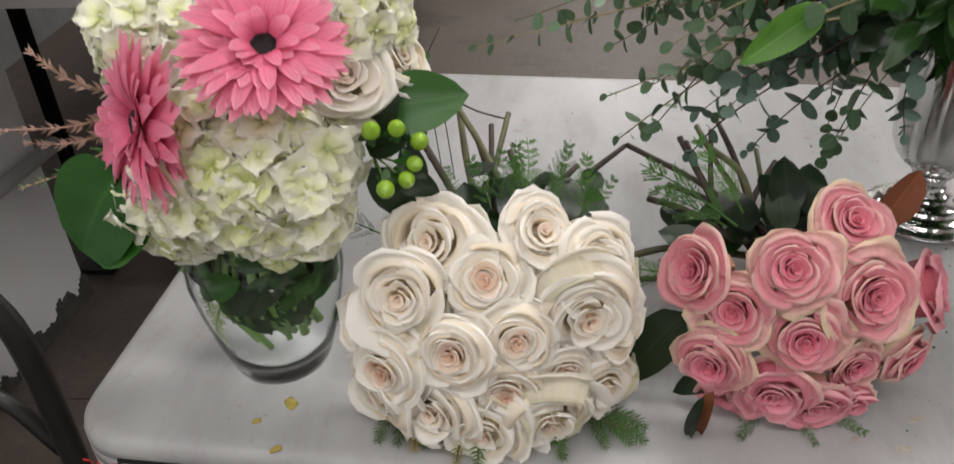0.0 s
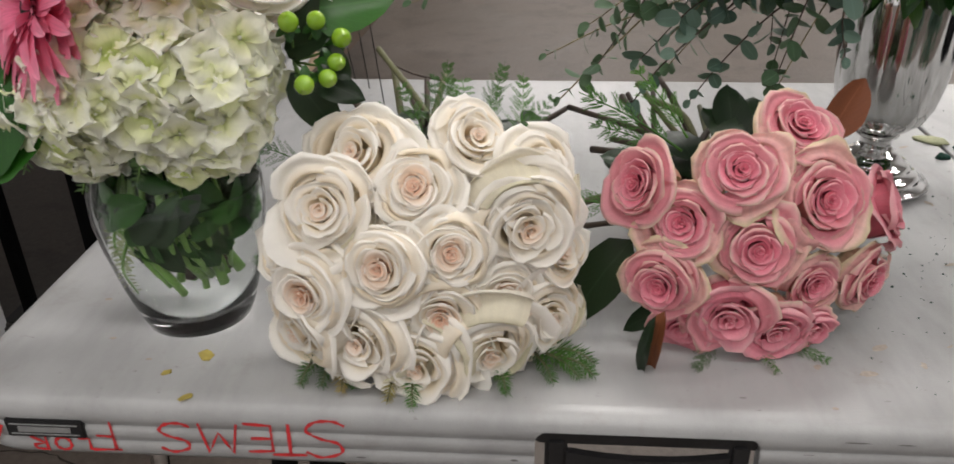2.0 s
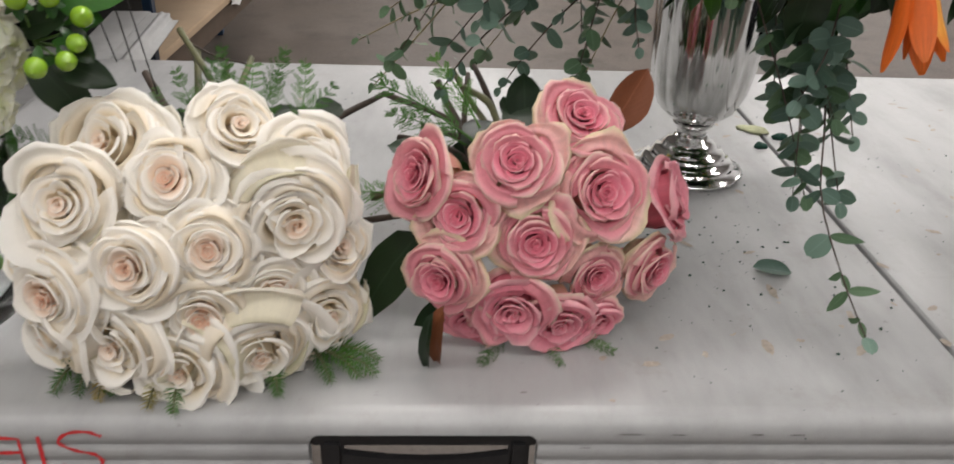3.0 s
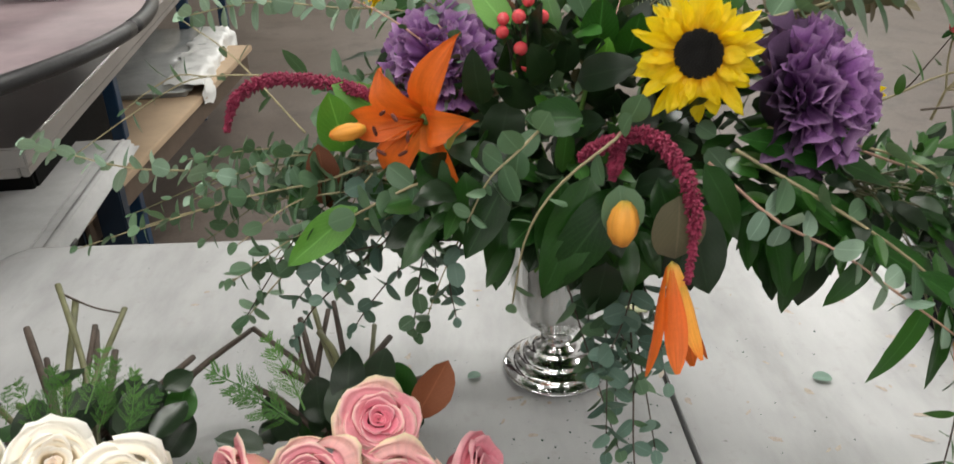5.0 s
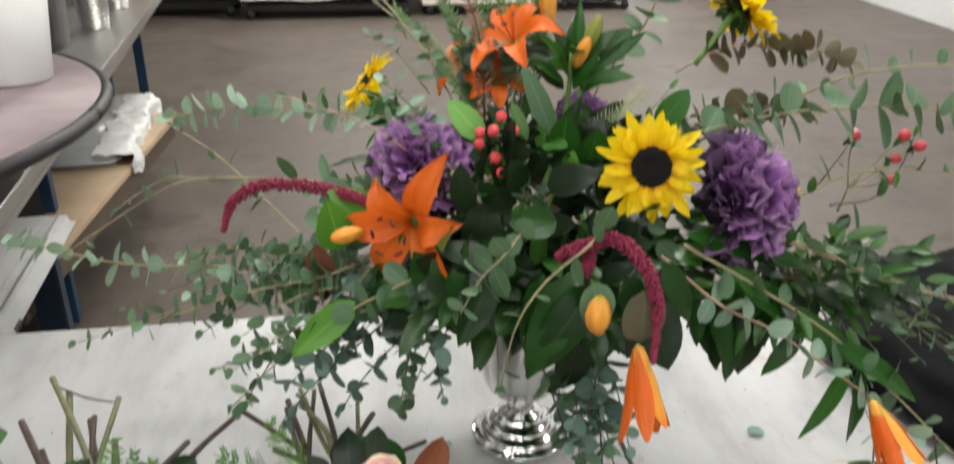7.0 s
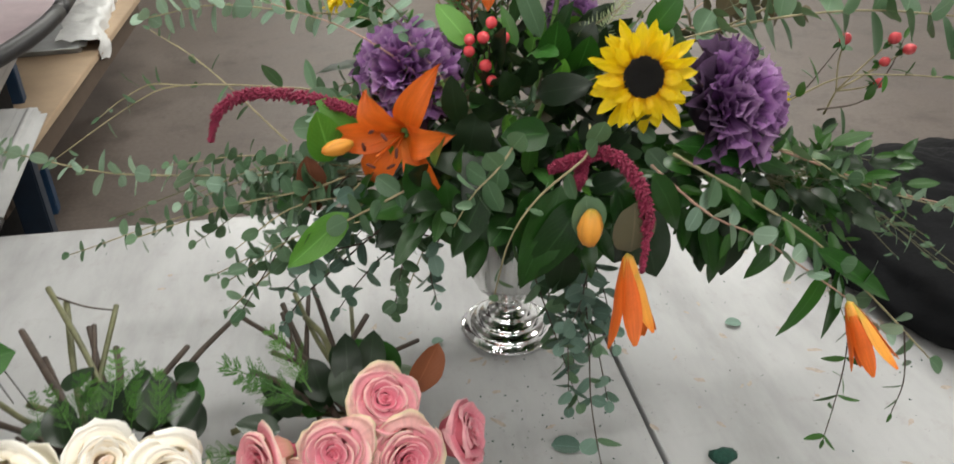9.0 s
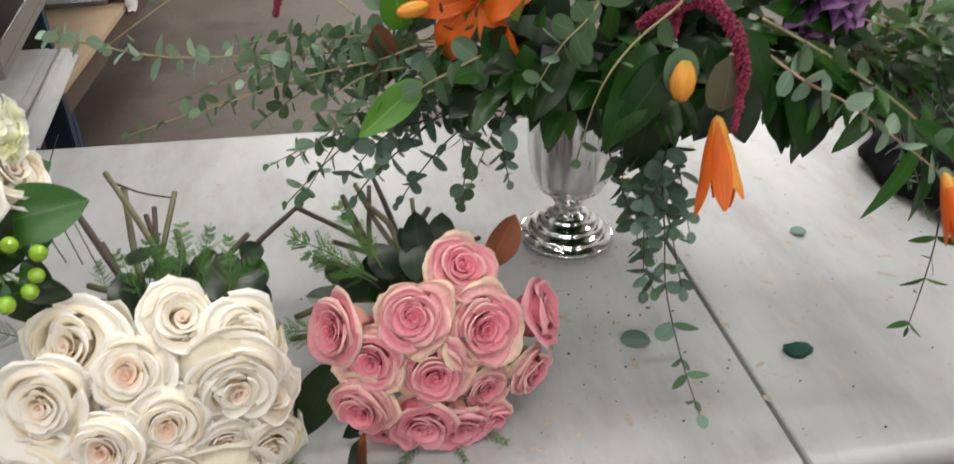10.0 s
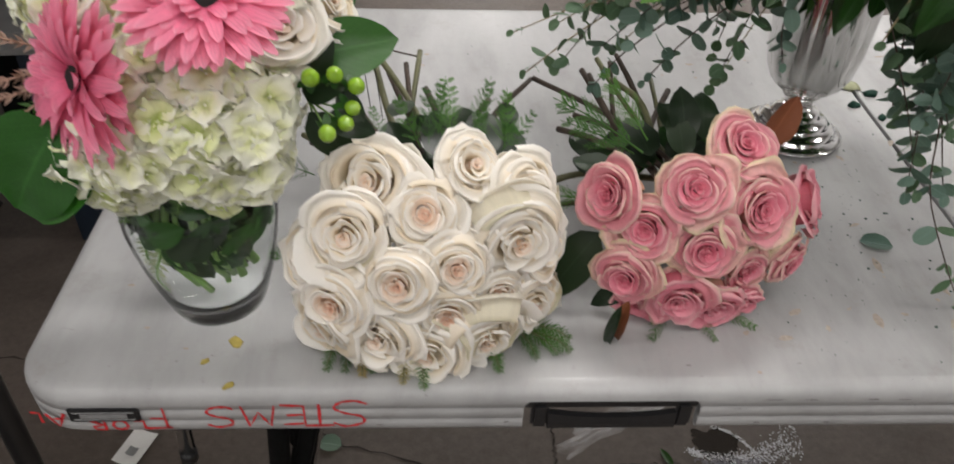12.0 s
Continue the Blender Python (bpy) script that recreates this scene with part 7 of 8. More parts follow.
branch(spray, locs([(0.88, 0.22, 1.07), (0.920, 0.171, 1.042), (0.968, 0.165, 1.018), (1.010, 0.150, 0.990), (1.06, 0.135, 0.955), (1.10, 0.12, 0.92)]), EUCA_SILVER, 0.024, 12, twig_pink, 0.0014, seed=39, shrink=0.15)
branch(spray, locs([(0.90, 0.22, 1.08), (0.96, 0.185, 1.05), (1.03, 0.165, 1.005), (1.09, 0.14, 0.95), (1.15, 0.11, 0.89)]), EUCA, 0.030, 10, twig_tan, 0.0017, "alt", seed=40, shrink=0.1)
branch(spray, locs([(1.00, 0.25, 1.07), (1.11, 0.190, 1.040), (1.17, 0.175, 1.025), (1.26, 0.15, 1.0)]), EUCA_SILVER, 0.020, 9, twig_pink, 0.0013, seed=41, shrink=0.2)
branch(spray, locs([(1.06, 0.13, 0.955), (1.060, 0.115, 0.90), (1.058, 0.108, 0.855), (1.052, 0.100, 0.805)]), RUSCUS, 0.030, 6, twig_brown, 0.0009, seed=42, droop=0.2)
branch(spray, locs([(1.12, 0.12, 0.92), (1.125, 0.105, 0.87), (1.12, 0.10, 0.83)]), RUSCUS, 0.030, 3, twig_brown, 0.0009, "alt", seed=43, droop=0.3)
for k in range(24):
    rnd = random.Random(4400 + k)
    p0 = Vector((1.00 + 0.02 * rnd.random(), 0.24, 1.03 + 0.02 * rnd.random()))
    p1 = Vector((rnd.uniform(1.10, 1.28), rnd.uniform(0.18, 0.36), rnd.uniform(0.86, 1.0)))
    branch(spray, locs([p0, p0.lerp(p1, 0.5) + Vector((0, 0, 0.02)), p1]), RUSCUS if k % 2 else LANCE, 0.026, 8, twig_green, 0.0009, "alt", seed=4500 + k)
for k in range(11):
    rnd = random.Random(9100 + k)
    low = Vector((0.62, 0.33, 1.0 + 0.004 * k))
    far = Vector((rnd.uniform(0.30, 0.52), rnd.uniform(0.33, 0.45), rnd.uniform(0.91, 1.015)))
    branch(spray, locs([low, low.lerp(far, 0.5) + Vector((0, 0, 0.02)), far]), (EUCA, LANCE, EUCA_SILVER, EUCA)[k % 4], 0.026 * rnd.uniform(0.8, 1.1), rnd.randrange(9, 14), (twig_tan, twig_green)[k % 2], 0.0010, "alt" if k % 4 == 1 else "pair", seed=9200 + k, shrink=0.35)
# low skirt of leaves under the flowers, mostly dark greens that paint in shade, and a finer one to the side
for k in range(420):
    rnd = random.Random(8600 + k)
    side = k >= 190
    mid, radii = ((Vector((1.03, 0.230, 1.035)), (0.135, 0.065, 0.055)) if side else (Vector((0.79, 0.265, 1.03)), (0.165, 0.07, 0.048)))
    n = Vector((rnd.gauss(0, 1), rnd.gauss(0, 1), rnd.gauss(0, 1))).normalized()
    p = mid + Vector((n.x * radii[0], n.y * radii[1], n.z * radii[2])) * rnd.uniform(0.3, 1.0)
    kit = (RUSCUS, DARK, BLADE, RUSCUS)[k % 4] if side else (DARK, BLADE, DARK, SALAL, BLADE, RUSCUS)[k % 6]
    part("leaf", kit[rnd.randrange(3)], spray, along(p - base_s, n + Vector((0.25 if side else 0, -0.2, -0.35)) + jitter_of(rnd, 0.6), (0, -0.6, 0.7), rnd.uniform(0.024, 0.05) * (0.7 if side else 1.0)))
# broad dark leaves hanging low behind the drooping lily
for k in range(26):
    rnd = random.Random(8900 + k)
    p = Vector((rnd.uniform(0.80, 1.06), rnd.uniform(0.215, 0.30), rnd.uniform(0.985, 1.03)))
    part("leaf", (SALAL + BLADE + DARK)[rnd.randrange(9)], spray, along(p - base_s, (rnd.uniform(-0.5, 0.7), rnd.uniform(-0.5, 0.1), -0.75), (rnd.uniform(-0.4, 0.4), -0.8, 0.45), rnd.uniform(0.050, 0.072), 1.25))
# filling sprays all round, short and mixed
for k in range(44):
    rnd = random.Random(8100 + k)
    a = k * 2.39996
    low = Vector((0.792 + 0.10 * math.cos(a), 0.36 + 0.05 * math.sin(a), 1.07 + 0.05 * rnd.random()))
    far = low + Vector((math.cos(a) * rnd.uniform(0.06, 0.16), abs(math.sin(a)) * rnd.uniform(0.0, 0.07), rnd.uniform(-0.07, 0.09)))
    kit, size, mode = ((EUCA, 0.026, "pair"), (LANCE, 0.030, "alt"), (EUCA_BRONZE, 0.022, "pair"), (RUSCUS, 0.030, "alt"), (EUCA_SILVER, 0.024, "pair"))[k % 5]
    branch(spray, locs([low, low.lerp(far, 0.5) + Vector((0, 0, 0.012)), far]), kit, size * rnd.uniform(0.8, 1.1), rnd.randrange(5, 9), (twig_green, twig_tan, twig_pink)[k % 3], 0.0010, mode, seed=8200 + k, droop=0.1, shrink=0.35)
# broad lily leaves sweeping right and down
for k, (a, b, L) in enumerate([((0.93, 0.21, 1.06), (0.70, -0.25, -0.45), 0.125), ((0.97, 0.19, 1.03), (0.75, -0.25, -0.35), 0.12), ((0.90, 0.22, 1.09), (0.95, -0.15, -0.10), 0.12), ((1.03, 0.16, 1.00), (0.7, -0.2, -0.45), 0.10), ((1.05, 0.15, 0.98), (0.1, -0.2, -0.9), 0.075), ((1.04, 0.15, 0.985), (-0.3, -0.2, -0.8), 0.075),
                              ((0.93, 0.20, 1.02), (0.25, -0.25, -0.9), 0.11), ((0.95, 0.20, 1.00), (0.05, -0.15, -0.95), 0.10), ((1.00, 0.17, 1.01), (-0.55, -0.25, -0.55), 0.08), ((0.91, 0.21, 1.03), (0.15, -0.2, -0.9), 0.09)]):
    part("lily_leaf", LILY_LEAF[k % 3] if k < 6 else BLADE[k % 3], spray, along(loc(*a), b, (0.1, -0.7, 0.7), L * (1.1 if k < 6 else 0.6)))
# leaves that stand out singly
for k, (p, way, L, kit) in enumerate([((0.588, 0.305, 1.055), (-0.15, -0.15, 0.95), 0.062, SALAL_LIGHT), ((0.600, 0.30, 1.06), (0.5, -0.1, 0.8), 0.05, SALAL), ((0.655, 0.25, 1.075), (0.45, -0.35, -0.8), 0.085, BLADE), ((0.78, 0.22, 1.11), (-0.95, -0.2, 0.1), 0.060, SALAL), ((0.78, 0.17, 1.085), (-0.35, -0.3, -0.85), 0.100, BLADE),
                                     ((0.80, 0.16, 1.08), (-0.55, -0.25, -0.75), 0.095, BLADE), ((0.825, 0.16, 1.085), (0.25, -0.25, -0.85), 0.070, BLADE), ((0.76, 0.18, 1.08), (-0.15, -0.2, -0.95), 0.08, BLADE), ((0.86, 0.17, 1.09), (0.5, -0.2, -0.75), 0.065, BLADE), ((0.72, 0.20, 1.07), (-0.45, -0.25, -0.8), 0.075, BLADE), ((0.69, 0.24, 1.06), (0.1, -0.25, -0.95), 0.07, BLADE), ((0.800, 0.34, 1.155), (-0.35, -0.1, 0.95), 0.065, LANCE), ((0.83, 0.31, 1.13), (0.1, -0.4, 0.8), 0.06, SALAL), ((0.90, 0.31, 1.165), (0.5, -0.2, 0.8), 0.055, SALAL), ((0.565, 0.30, 1.065), (0.1, -0.2, -0.95), 0.055, RUST),
                                     ((0.60, 0.255, 1.025), (-0.75, -0.2, -0.55), 0.085, BLADE_LIGHT), ((0.795, 0.150, 1.085), (0.15, -0.2, -0.95), 0.040, EUCA), ((0.835, 0.14, 1.08), (0.05, -0.2, -0.95), 0.045, EUCA_BRONZE), ((0.85, 0.165, 1.06), (0.25, -0.3, -0.9), 0.075, DARK), ((0.73, 0.30, 1.10), (-0.2, -0.3, -0.8), 0.07, DARK),
                                     ((0.60, 0.34, 1.10), (-0.8, -0.1, 0.3), 0.030, EUCA), ((0.58, 0.35, 1.07), (-0.9, -0.1, 0.1), 0.030, EUCA), ((0.57, 0.32, 1.02), (-0.8, -0.2, -0.3), 0.055, SALAL), ((0.66, 0.27, 1.03), (-0.3, -0.2, -0.9), 0.06, BLADE), ((0.72, 0.24, 1.02), (-0.1, -0.3, -0.9), 0.07, BLADE),
                                     ((0.87, 0.42, 1.21), (0.6, -0.1, 0.6), 0.055, SALAL), ((0.86, 0.41, 1.20), (-0.3, -0.2, 0.9), 0.045, SALAL), ((0.865, 0.415, 1.20), (0.75, 0.0, 0.55), 0.07, LILY_LEAF), ((0.84, 0.42, 1.19), (0.1, -0.1, 1.0), 0.08, LILY_LEAF), ((0.85, 0.42, 1.19), (-0.4, -0.1, 0.9), 0.07, LILY_LEAF), ((0.62, 0.50, 1.13), (0.6, -0.2, 0.3), 0.06, SALAL)]):
    part("leaf", kit[k % 3], spray, along(loc(*p), way, (0.05, -0.8, 0.5), L * (0.82 if kit is SALAL else 1.0)))

for k in range(16):
    rnd = random.Random(6100 + k)
    a = k * 2.4
    p = Vector((0.838 + 0.008 * math.cos(a), 0.415 + 0.008 * math.sin(a), 1.175 + 0.045 * k / 16))
    part("lily_leaf", BLADE[k % 3] if k % 2 else LILY_LEAF[k % 3], spray, along(p - base_s, (math.cos(a) * 0.75, math.sin(a) * 0.6 - 0.15, rnd.uniform(0.2, 0.95)), (0, -0.7, 0.6), rnd.uniform(0.04, 0.068)))
part("stem", Soup().add(*tube([loc(0.80, 0.38, 1.06), loc(0.832, 0.41, 1.15), loc(0.838, 0.415, 1.225)], 0.0035, 0.0025, n=8, sides=8)).done("stem", stalk_green), spray)

# upright needle sprigs at the back
for k, pts in enumerate([[(0.747, 0.418, 1.120), (0.725, 0.459, 1.232), (0.695, 0.492, 1.287), (0.664, 0.519, 1.344)], [(0.747, 0.418, 1.120), (0.742, 0.437, 1.236), (0.716, 0.471, 1.303), (0.698, 0.477, 1.359)], [(0.766, 0.415, 1.120), (0.739, 0.466, 1.284), (0.723, 0.474, 1.347)],
                         [(0.776, 0.433, 1.120), (0.775, 0.480, 1.282), (0.788, 0.484, 1.346)], [(0.783, 0.433, 1.120), (0.808, 0.474, 1.282), (0.809, 0.490, 1.350)], [(0.797, 0.445, 1.18), (0.768, 0.481, 1.281), (0.747, 0.498, 1.313)], [(0.78, 0.43, 1.16), (0.79, 0.46, 1.25), (0.795, 0.47, 1.32)], [(0.75, 0.43, 1.15), (0.715, 0.47, 1.25), (0.676, 0.50, 1.32)], [(0.775, 0.44, 1.15), (0.755, 0.48, 1.27), (0.752, 0.49, 1.36)], [(0.80, 0.44, 1.16), (0.822, 0.48, 1.28), (0.838, 0.49, 1.34)],
                         [(0.74, 0.43, 1.15), (0.70, 0.46, 1.21), (0.655, 0.48, 1.26)], [(0.81, 0.44, 1.2), (0.815, 0.47, 1.30), (0.828, 0.49, 1.37)]]):
    needle_sprig(spray, locs(pts), sprig_green if k != 1 else leaf_mat("rusty_needle", (0.10, 0.05, 0.03), (0.22, 0.10, 0.06)), 0.0175, 40, twig_green if k != 1 else twig_brown, 500 + k, 0.24, True, name="needle_sprig", lean=1.1)
for k, pts in enumerate([[(0.864, 0.357, 1.130), (0.885, 0.37, 1.165), (0.912, 0.383, 1.188)], [(0.80, 0.35, 1.12), (0.832, 0.34, 1.150), (0.872, 0.311, 1.193)], [(0.73, 0.45, 1.19), (0.70, 0.46, 1.215), (0.68, 0.45, 1.235)]]):
    needle_sprig(spray, locs(pts), leaf_mat("pale_needle", (0.22, 0.28, 0.15), (0.36, 0.42, 0.25)), 0.018, 26, twig_tan, 520 + k, 0.12, True, name="pale_sprig", lean=0.8)
branch(spray, locs([(0.72, 0.45, 1.15), (0.700, 0.473, 1.189), (0.649, 0.521, 1.257), (0.595, 0.546, 1.298), (0.541, 0.567, 1.327)]), EUCA, 0.016, 9, twig_tan, 0.0012, "alt", seed=60, start=0.35)
branch(spray, locs([(0.66, 0.51, 1.24), (0.62, 0.53, 1.27), (0.60, 0.53, 1.275), (0.57, 0.54, 1.27)]), EUCA, 0.014, 5, twig_tan, 0.0009, "alt", seed=61)
branch(spray, locs([(0.67, 0.50, 1.22), (0.66, 0.51, 1.25), (0.645, 0.52, 1.30), (0.62, 0.53, 1.34)]), EUCA, 0.014, 6, twig_tan, 0.0009, "alt", seed=62)
for k in range(9):
    rnd = random.Random(4700 + k)
    p0 = Vector((0.69 + 0.012 * k, 0.45, 1.17))
    p1 = p0 + Vector((rnd.uniform(-0.07, 0.05), rnd.uniform(-0.03, 0.05), rnd.uniform(0.03, 0.07)))
    branch(spray, locs([p0, p0.lerp(p1, 0.6) + Vector((0, 0, 0.01)), p1]), EUCA if k % 2 else EUCA_BLUE, 0.024, 5, twig_tan, 0.0009, seed=4800 + k)

# ---- its flowers ----
SUN = [leaf_mesh("petal", sunflower_yellow, 1.0, 0.275, f, b, 0.48, 0.85, 6, 9, 0.06, 60 + k) for k, (f, b) in enumerate(((0.3, -0.10), (0.15, 0.06), (0.45, 0.14), (-0.2, -0.05)))]


def sunflower(parent, at, out, radius, seed, ragged=1.0):
    rnd = random.Random(seed)
    disc = Soup().add(*lathe([(0.0, -0.22), (0.2, -0.2), (0.36, -0.06), (0.40, 0.0), (0.39, 0.05), (0.33, 0.085), (0.2, 0.08), (0.12, 0.06), (0.0, 0.05)], 32))
    for k in range(240):
        r = 0.385 * math.sqrt((k + 0.5) / 240)
        a = k * 2.39996
        h = 0.05 + 0.04 * math.sin(min(1, r / 0.38) * 2.6)
        s = 0.020 if r > 0.15 else 0.013
        disc.add([(s, 0, 0), (0, s, 0), (-s, 0, 0), (0, -s, 0), (0, 0, s * 2.6)], [(0, 1, 4), (1, 2, 4), (2, 3, 4), (3, 0, 4)], None, Matrix.Translation((r * math.cos(a), r * math.sin(a), h - 0.005)))
    ob = part("sunflower", disc.done("flower_disc", seed_black), parent, frame_at(at, out, (0, 0, 1), 0, radius), "sunflower with a black-brown eye")
    for row, (count, length, lift) in enumerate(((20, 0.80, -6), (17, 0.72, 7), (10, 0.52, 22))):
        for k in range(count):
            a = 360 * k / count + row * 11 + rnd.uniform(-6, 6)
            m = pose(0, 0, 0.02 * row, 0, 0, a) @ pose(0, 0.34, 0, lift + rnd.uniform(-13, 15) * ragged, rnd.uniform(-28, 28), rnd.uniform(-11, 11)) @ Matrix.Diagonal((rnd.uniform(0.7, 1.1), length * rnd.uniform(0.74, 1.10), 1, 1))
            part("petal", SUN[rnd.randrange(4)], ob, m)
    for k in range(22):
        a = 360 * k / 22 + rnd.uniform(-6, 6)
        m = pose(0, 0, -0.08 - 0.07 * (k % 2), 0, 0, a) @ pose(0, 0.24, 0, -20 + rnd.uniform(-16, 10), 0, 0) @ Matrix.Scale(0.40 * rnd.uniform(0.8, 1.1), 4)
        part("sepal", SALAL[rnd.randrange(3)], ob, m)
    part("stalk", Soup().add(*tube([(0, 0, -0.18), (0.03, -0.1, -0.7), (0.1, -0.3, -1.6)], 0.09, 0.07, n=8, sides=10)).done("stalk", stalk_green), ob)
    return ob


sunflower(spray, loc(0.865, 0.228, 1.154), (-0.12, -0.93, 0.30), 0.047, 1)
sunflower(spray, loc(0.622, 0.545, 1.160), (-0.78, -0.02, 0.60), 0.042, 2)
sunflower(spray, loc(1.026, 0.432, 1.258), (0.72, 0.16, 0.66), 0.046, 3)
sunflower(spray, loc(1.010, 0.292, 1.094), (0.85, 0.35, -0.30), 0.036, 4)


def tepal(width, length, back, mat=lily_orange, n=10):
    """A lily petal along y that arches up and then back."""
    def fn(u, v):
        w = math.sin(math.pi * min(1, (v * 0.94 + 0.06)) ** 0.85) ** 0.75 if v < 1 else 0.03
        a = 0.55 - back * v ** 1.6
        y = length * (v - 0.06 * v * v)
        z = length * (0.42 * math.sin(min(1.6, v * 2.2)) - back * 0.40 * v ** 2.6)
        if back > 1.2:
            y -= length * 0.22 * max(0, v - 0.62) ** 1.2 * back
        return (u * width / 2 * w, y, z + 0.12 * width * u * u - 0.05 * width * (1 - min(1, abs(u) * 4)) + 0.03 * width * math.sin(v * 14 + u * 2) * abs(u))
    return Soup().add(*sheet(fn, 6, n)).done("tepal", mat)


TEPALS = [tepal(0.48, 1.0, 0.55), tepal(0.46, 1.0, 0.95), tepal(0.42, 1.0, 1.35)]


def lily(parent, at, out, size, seed, tilts=(0, 0, 0, 0, 0, 0), up=(0, 0, 1), backs=(1, 0, 1, 0, 1, 2), longs=(1, 1, 1, 1, 1, 1)):
    rnd = random.Random(seed)
    throat = Soup().add(*lathe([(0.0, -0.12), (0.06, -0.1), (0.09, 0.0), (0.05, 0.06), (0.0, 0.07)], 12))
    ob = part("lily", throat.done("throat", stalk_green), parent, frame_at(at, out, up, 0, size), "open orange lily with brown anthers")
    for k in range(6):
        m = pose(0, 0, 0, 0, 0, k * 60 + rnd.uniform(-6, 6)) @ pose(0, 0.04, 0, tilts[k], rnd.uniform(-6, 6), 0) @ Matrix.Diagonal((1.05 if k % 2 else 0.88, longs[k] * rnd.uniform(0.97, 1.03), 1, 1))
        part("tepal", TEPALS[backs[k]], ob, m)
    for k in range(6):
        a = k * 1.047 + 0.5
        tip = Vector((0.24 * math.cos(a), 0.24 * math.sin(a), 0.62 + 0.05 * math.sin(k * 2)))
        st = part("stamen", Soup().add(*tube([(0, 0, 0.03), tip * 0.55 + Vector((0, 0, 0.05)), tip], 0.010, 0.007, n=6, sides=5)).done("stamen", lily_orange), ob)
        part("anther", Soup().add(*lathe([(0.0, -0.07), (0.018, -0.05), (0.022, 0.0), (0.018, 0.05), (0.0, 0.07)], 8), m=frame_at(tip, (math.sin(a), -math.cos(a), 0.3))).done("anther", pollen_brown), st)
    part("pistil", Soup().add(*tube([(0, 0, 0.03), (0.02, -0.02, 0.4), (0.03, -0.03, 0.72)], 0.013, 0.016, n=6, sides=6)).done("pistil", lily_orange), ob)
    return ob


lily(spray, loc(0.660, 0.285, 1.090), (-0.60, -0.79, 0.02), 0.074, 1, (6, 8, 4, -8, -8, 8), up=(0.50, 0, 0.87), backs=(1, 0, 0, 1, 0, 2), longs=(1.25, 0.75, 1.0, 1.08, 1.08, 0.75))
lily(spray, loc(0.782, 0.440, 1.222), (-0.45, -0.25, 0.80), 0.062, 2)
lily(spray, loc(0.735, 0.47, 1.190), (-0.5, -0.3, 0.6), 0.045, 3)
lily(spray, loc(0.760, 0.45, 1.185), (0.1, -0.6, 0.4), 0.04, 4)


def lily_bud(parent, at, way, length, mat, fat=0.17, name="lily_bud"):
    ob = part(name, Soup().add(*lathe([(0.0, 0.0), (0.35 * fat, 0.02), (0.75 * fat, 0.18), (fat, 0.45), (0.9 * fat, 0.7), (0.5 * fat, 0.92), (0.0, 1.0)], 18, flutes=6, depth=-0.16)).done("bud", mat), parent, frame_at(at, way, (0, 1, 0.2), 0, length))
    return ob


lily_bud(spray, loc(0.820, 0.445, 1.235), (-0.10, 0.0, 1.0), 0.068, lily_bud_skin, 0.145)
lily_bud(spray, loc(0.850, 0.41, 1.218), (0.35, 0.0, 0.9), 0.042, bud_green_skin, 0.22)
lily_bud(spray, loc(0.838, 0.40, 1.205), (0.3, -0.1, 0.8), 0.035, lily_bud_skin, 0.24)
lily_bud(spray, loc(0.797, 0.137, 1.079), (-0.05, -0.15, -0.95), 0.034, lily_bud_skin, 0.34)
lily_bud(spray, loc(0.610, 0.280, 1.085), (-0.9, -0.35, -0.05), 0.032, lily_bud_skin, 0.26)


def closed_lily(parent, at, way, length, seed, flare=0.30):
    """A lily just opening: six petals still held together, their tips parting."""
    rnd = random.Random(seed)
    ob = part("lily", Soup().add(*lathe([(0.0, -0.05), (0.06, 0.0), (0.10, 0.15), (0.08, 0.3), (0.0, 0.4)], 12)).done("throat", lily_bud_skin), parent, frame_at(at, way, (0, 1, 0.3), 20, length), "orange lily half open, hanging")

    def fn(u, v):
        w = math.sin(math.pi * min(0.98, v * 0.9 + 0.09)) ** 0.8
        r = 0.06 + 0.17 * math.sin(min(1, v * 1.2) * 1.57) + flare * max(0, v - 0.6) ** 1.5
        a = u * 0.62 * w
        return (r * math.sin(a), r * math.cos(a), v)

    data = [Soup().add(*sheet(fn, 6, 10)).done("tepal", lily_orange if k else lily_bud_skin) for k in range(2)]
    for k in range(6):
        part("tepal", data[0 if k == 2 else 1], ob, pose(0, 0, 0, rnd.uniform(-4, 7), rnd.uniform(-4, 4), k * 60 + rnd.uniform(-8, 8)) @ Matrix.Scale(rnd.uniform(0.86, 1.06), 4))
    part("anther", Soup().add(*lathe([(0.0, 0.55), (0.025, 0.6), (0.03, 0.7), (0.02, 0.8), (0.0, 0.83)], 8)).done("anther", pollen_brown), ob)
    return ob


closed_lily(spray, loc(0.838, 0.148, 1.020), (0.12, -0.40, -0.88), 0.076, 5, 0.40)
closed_lily(spray, loc(1.046, 0.116, 0.966), (0.26, -0.50, -0.72), 0.066, 6, 0.30)

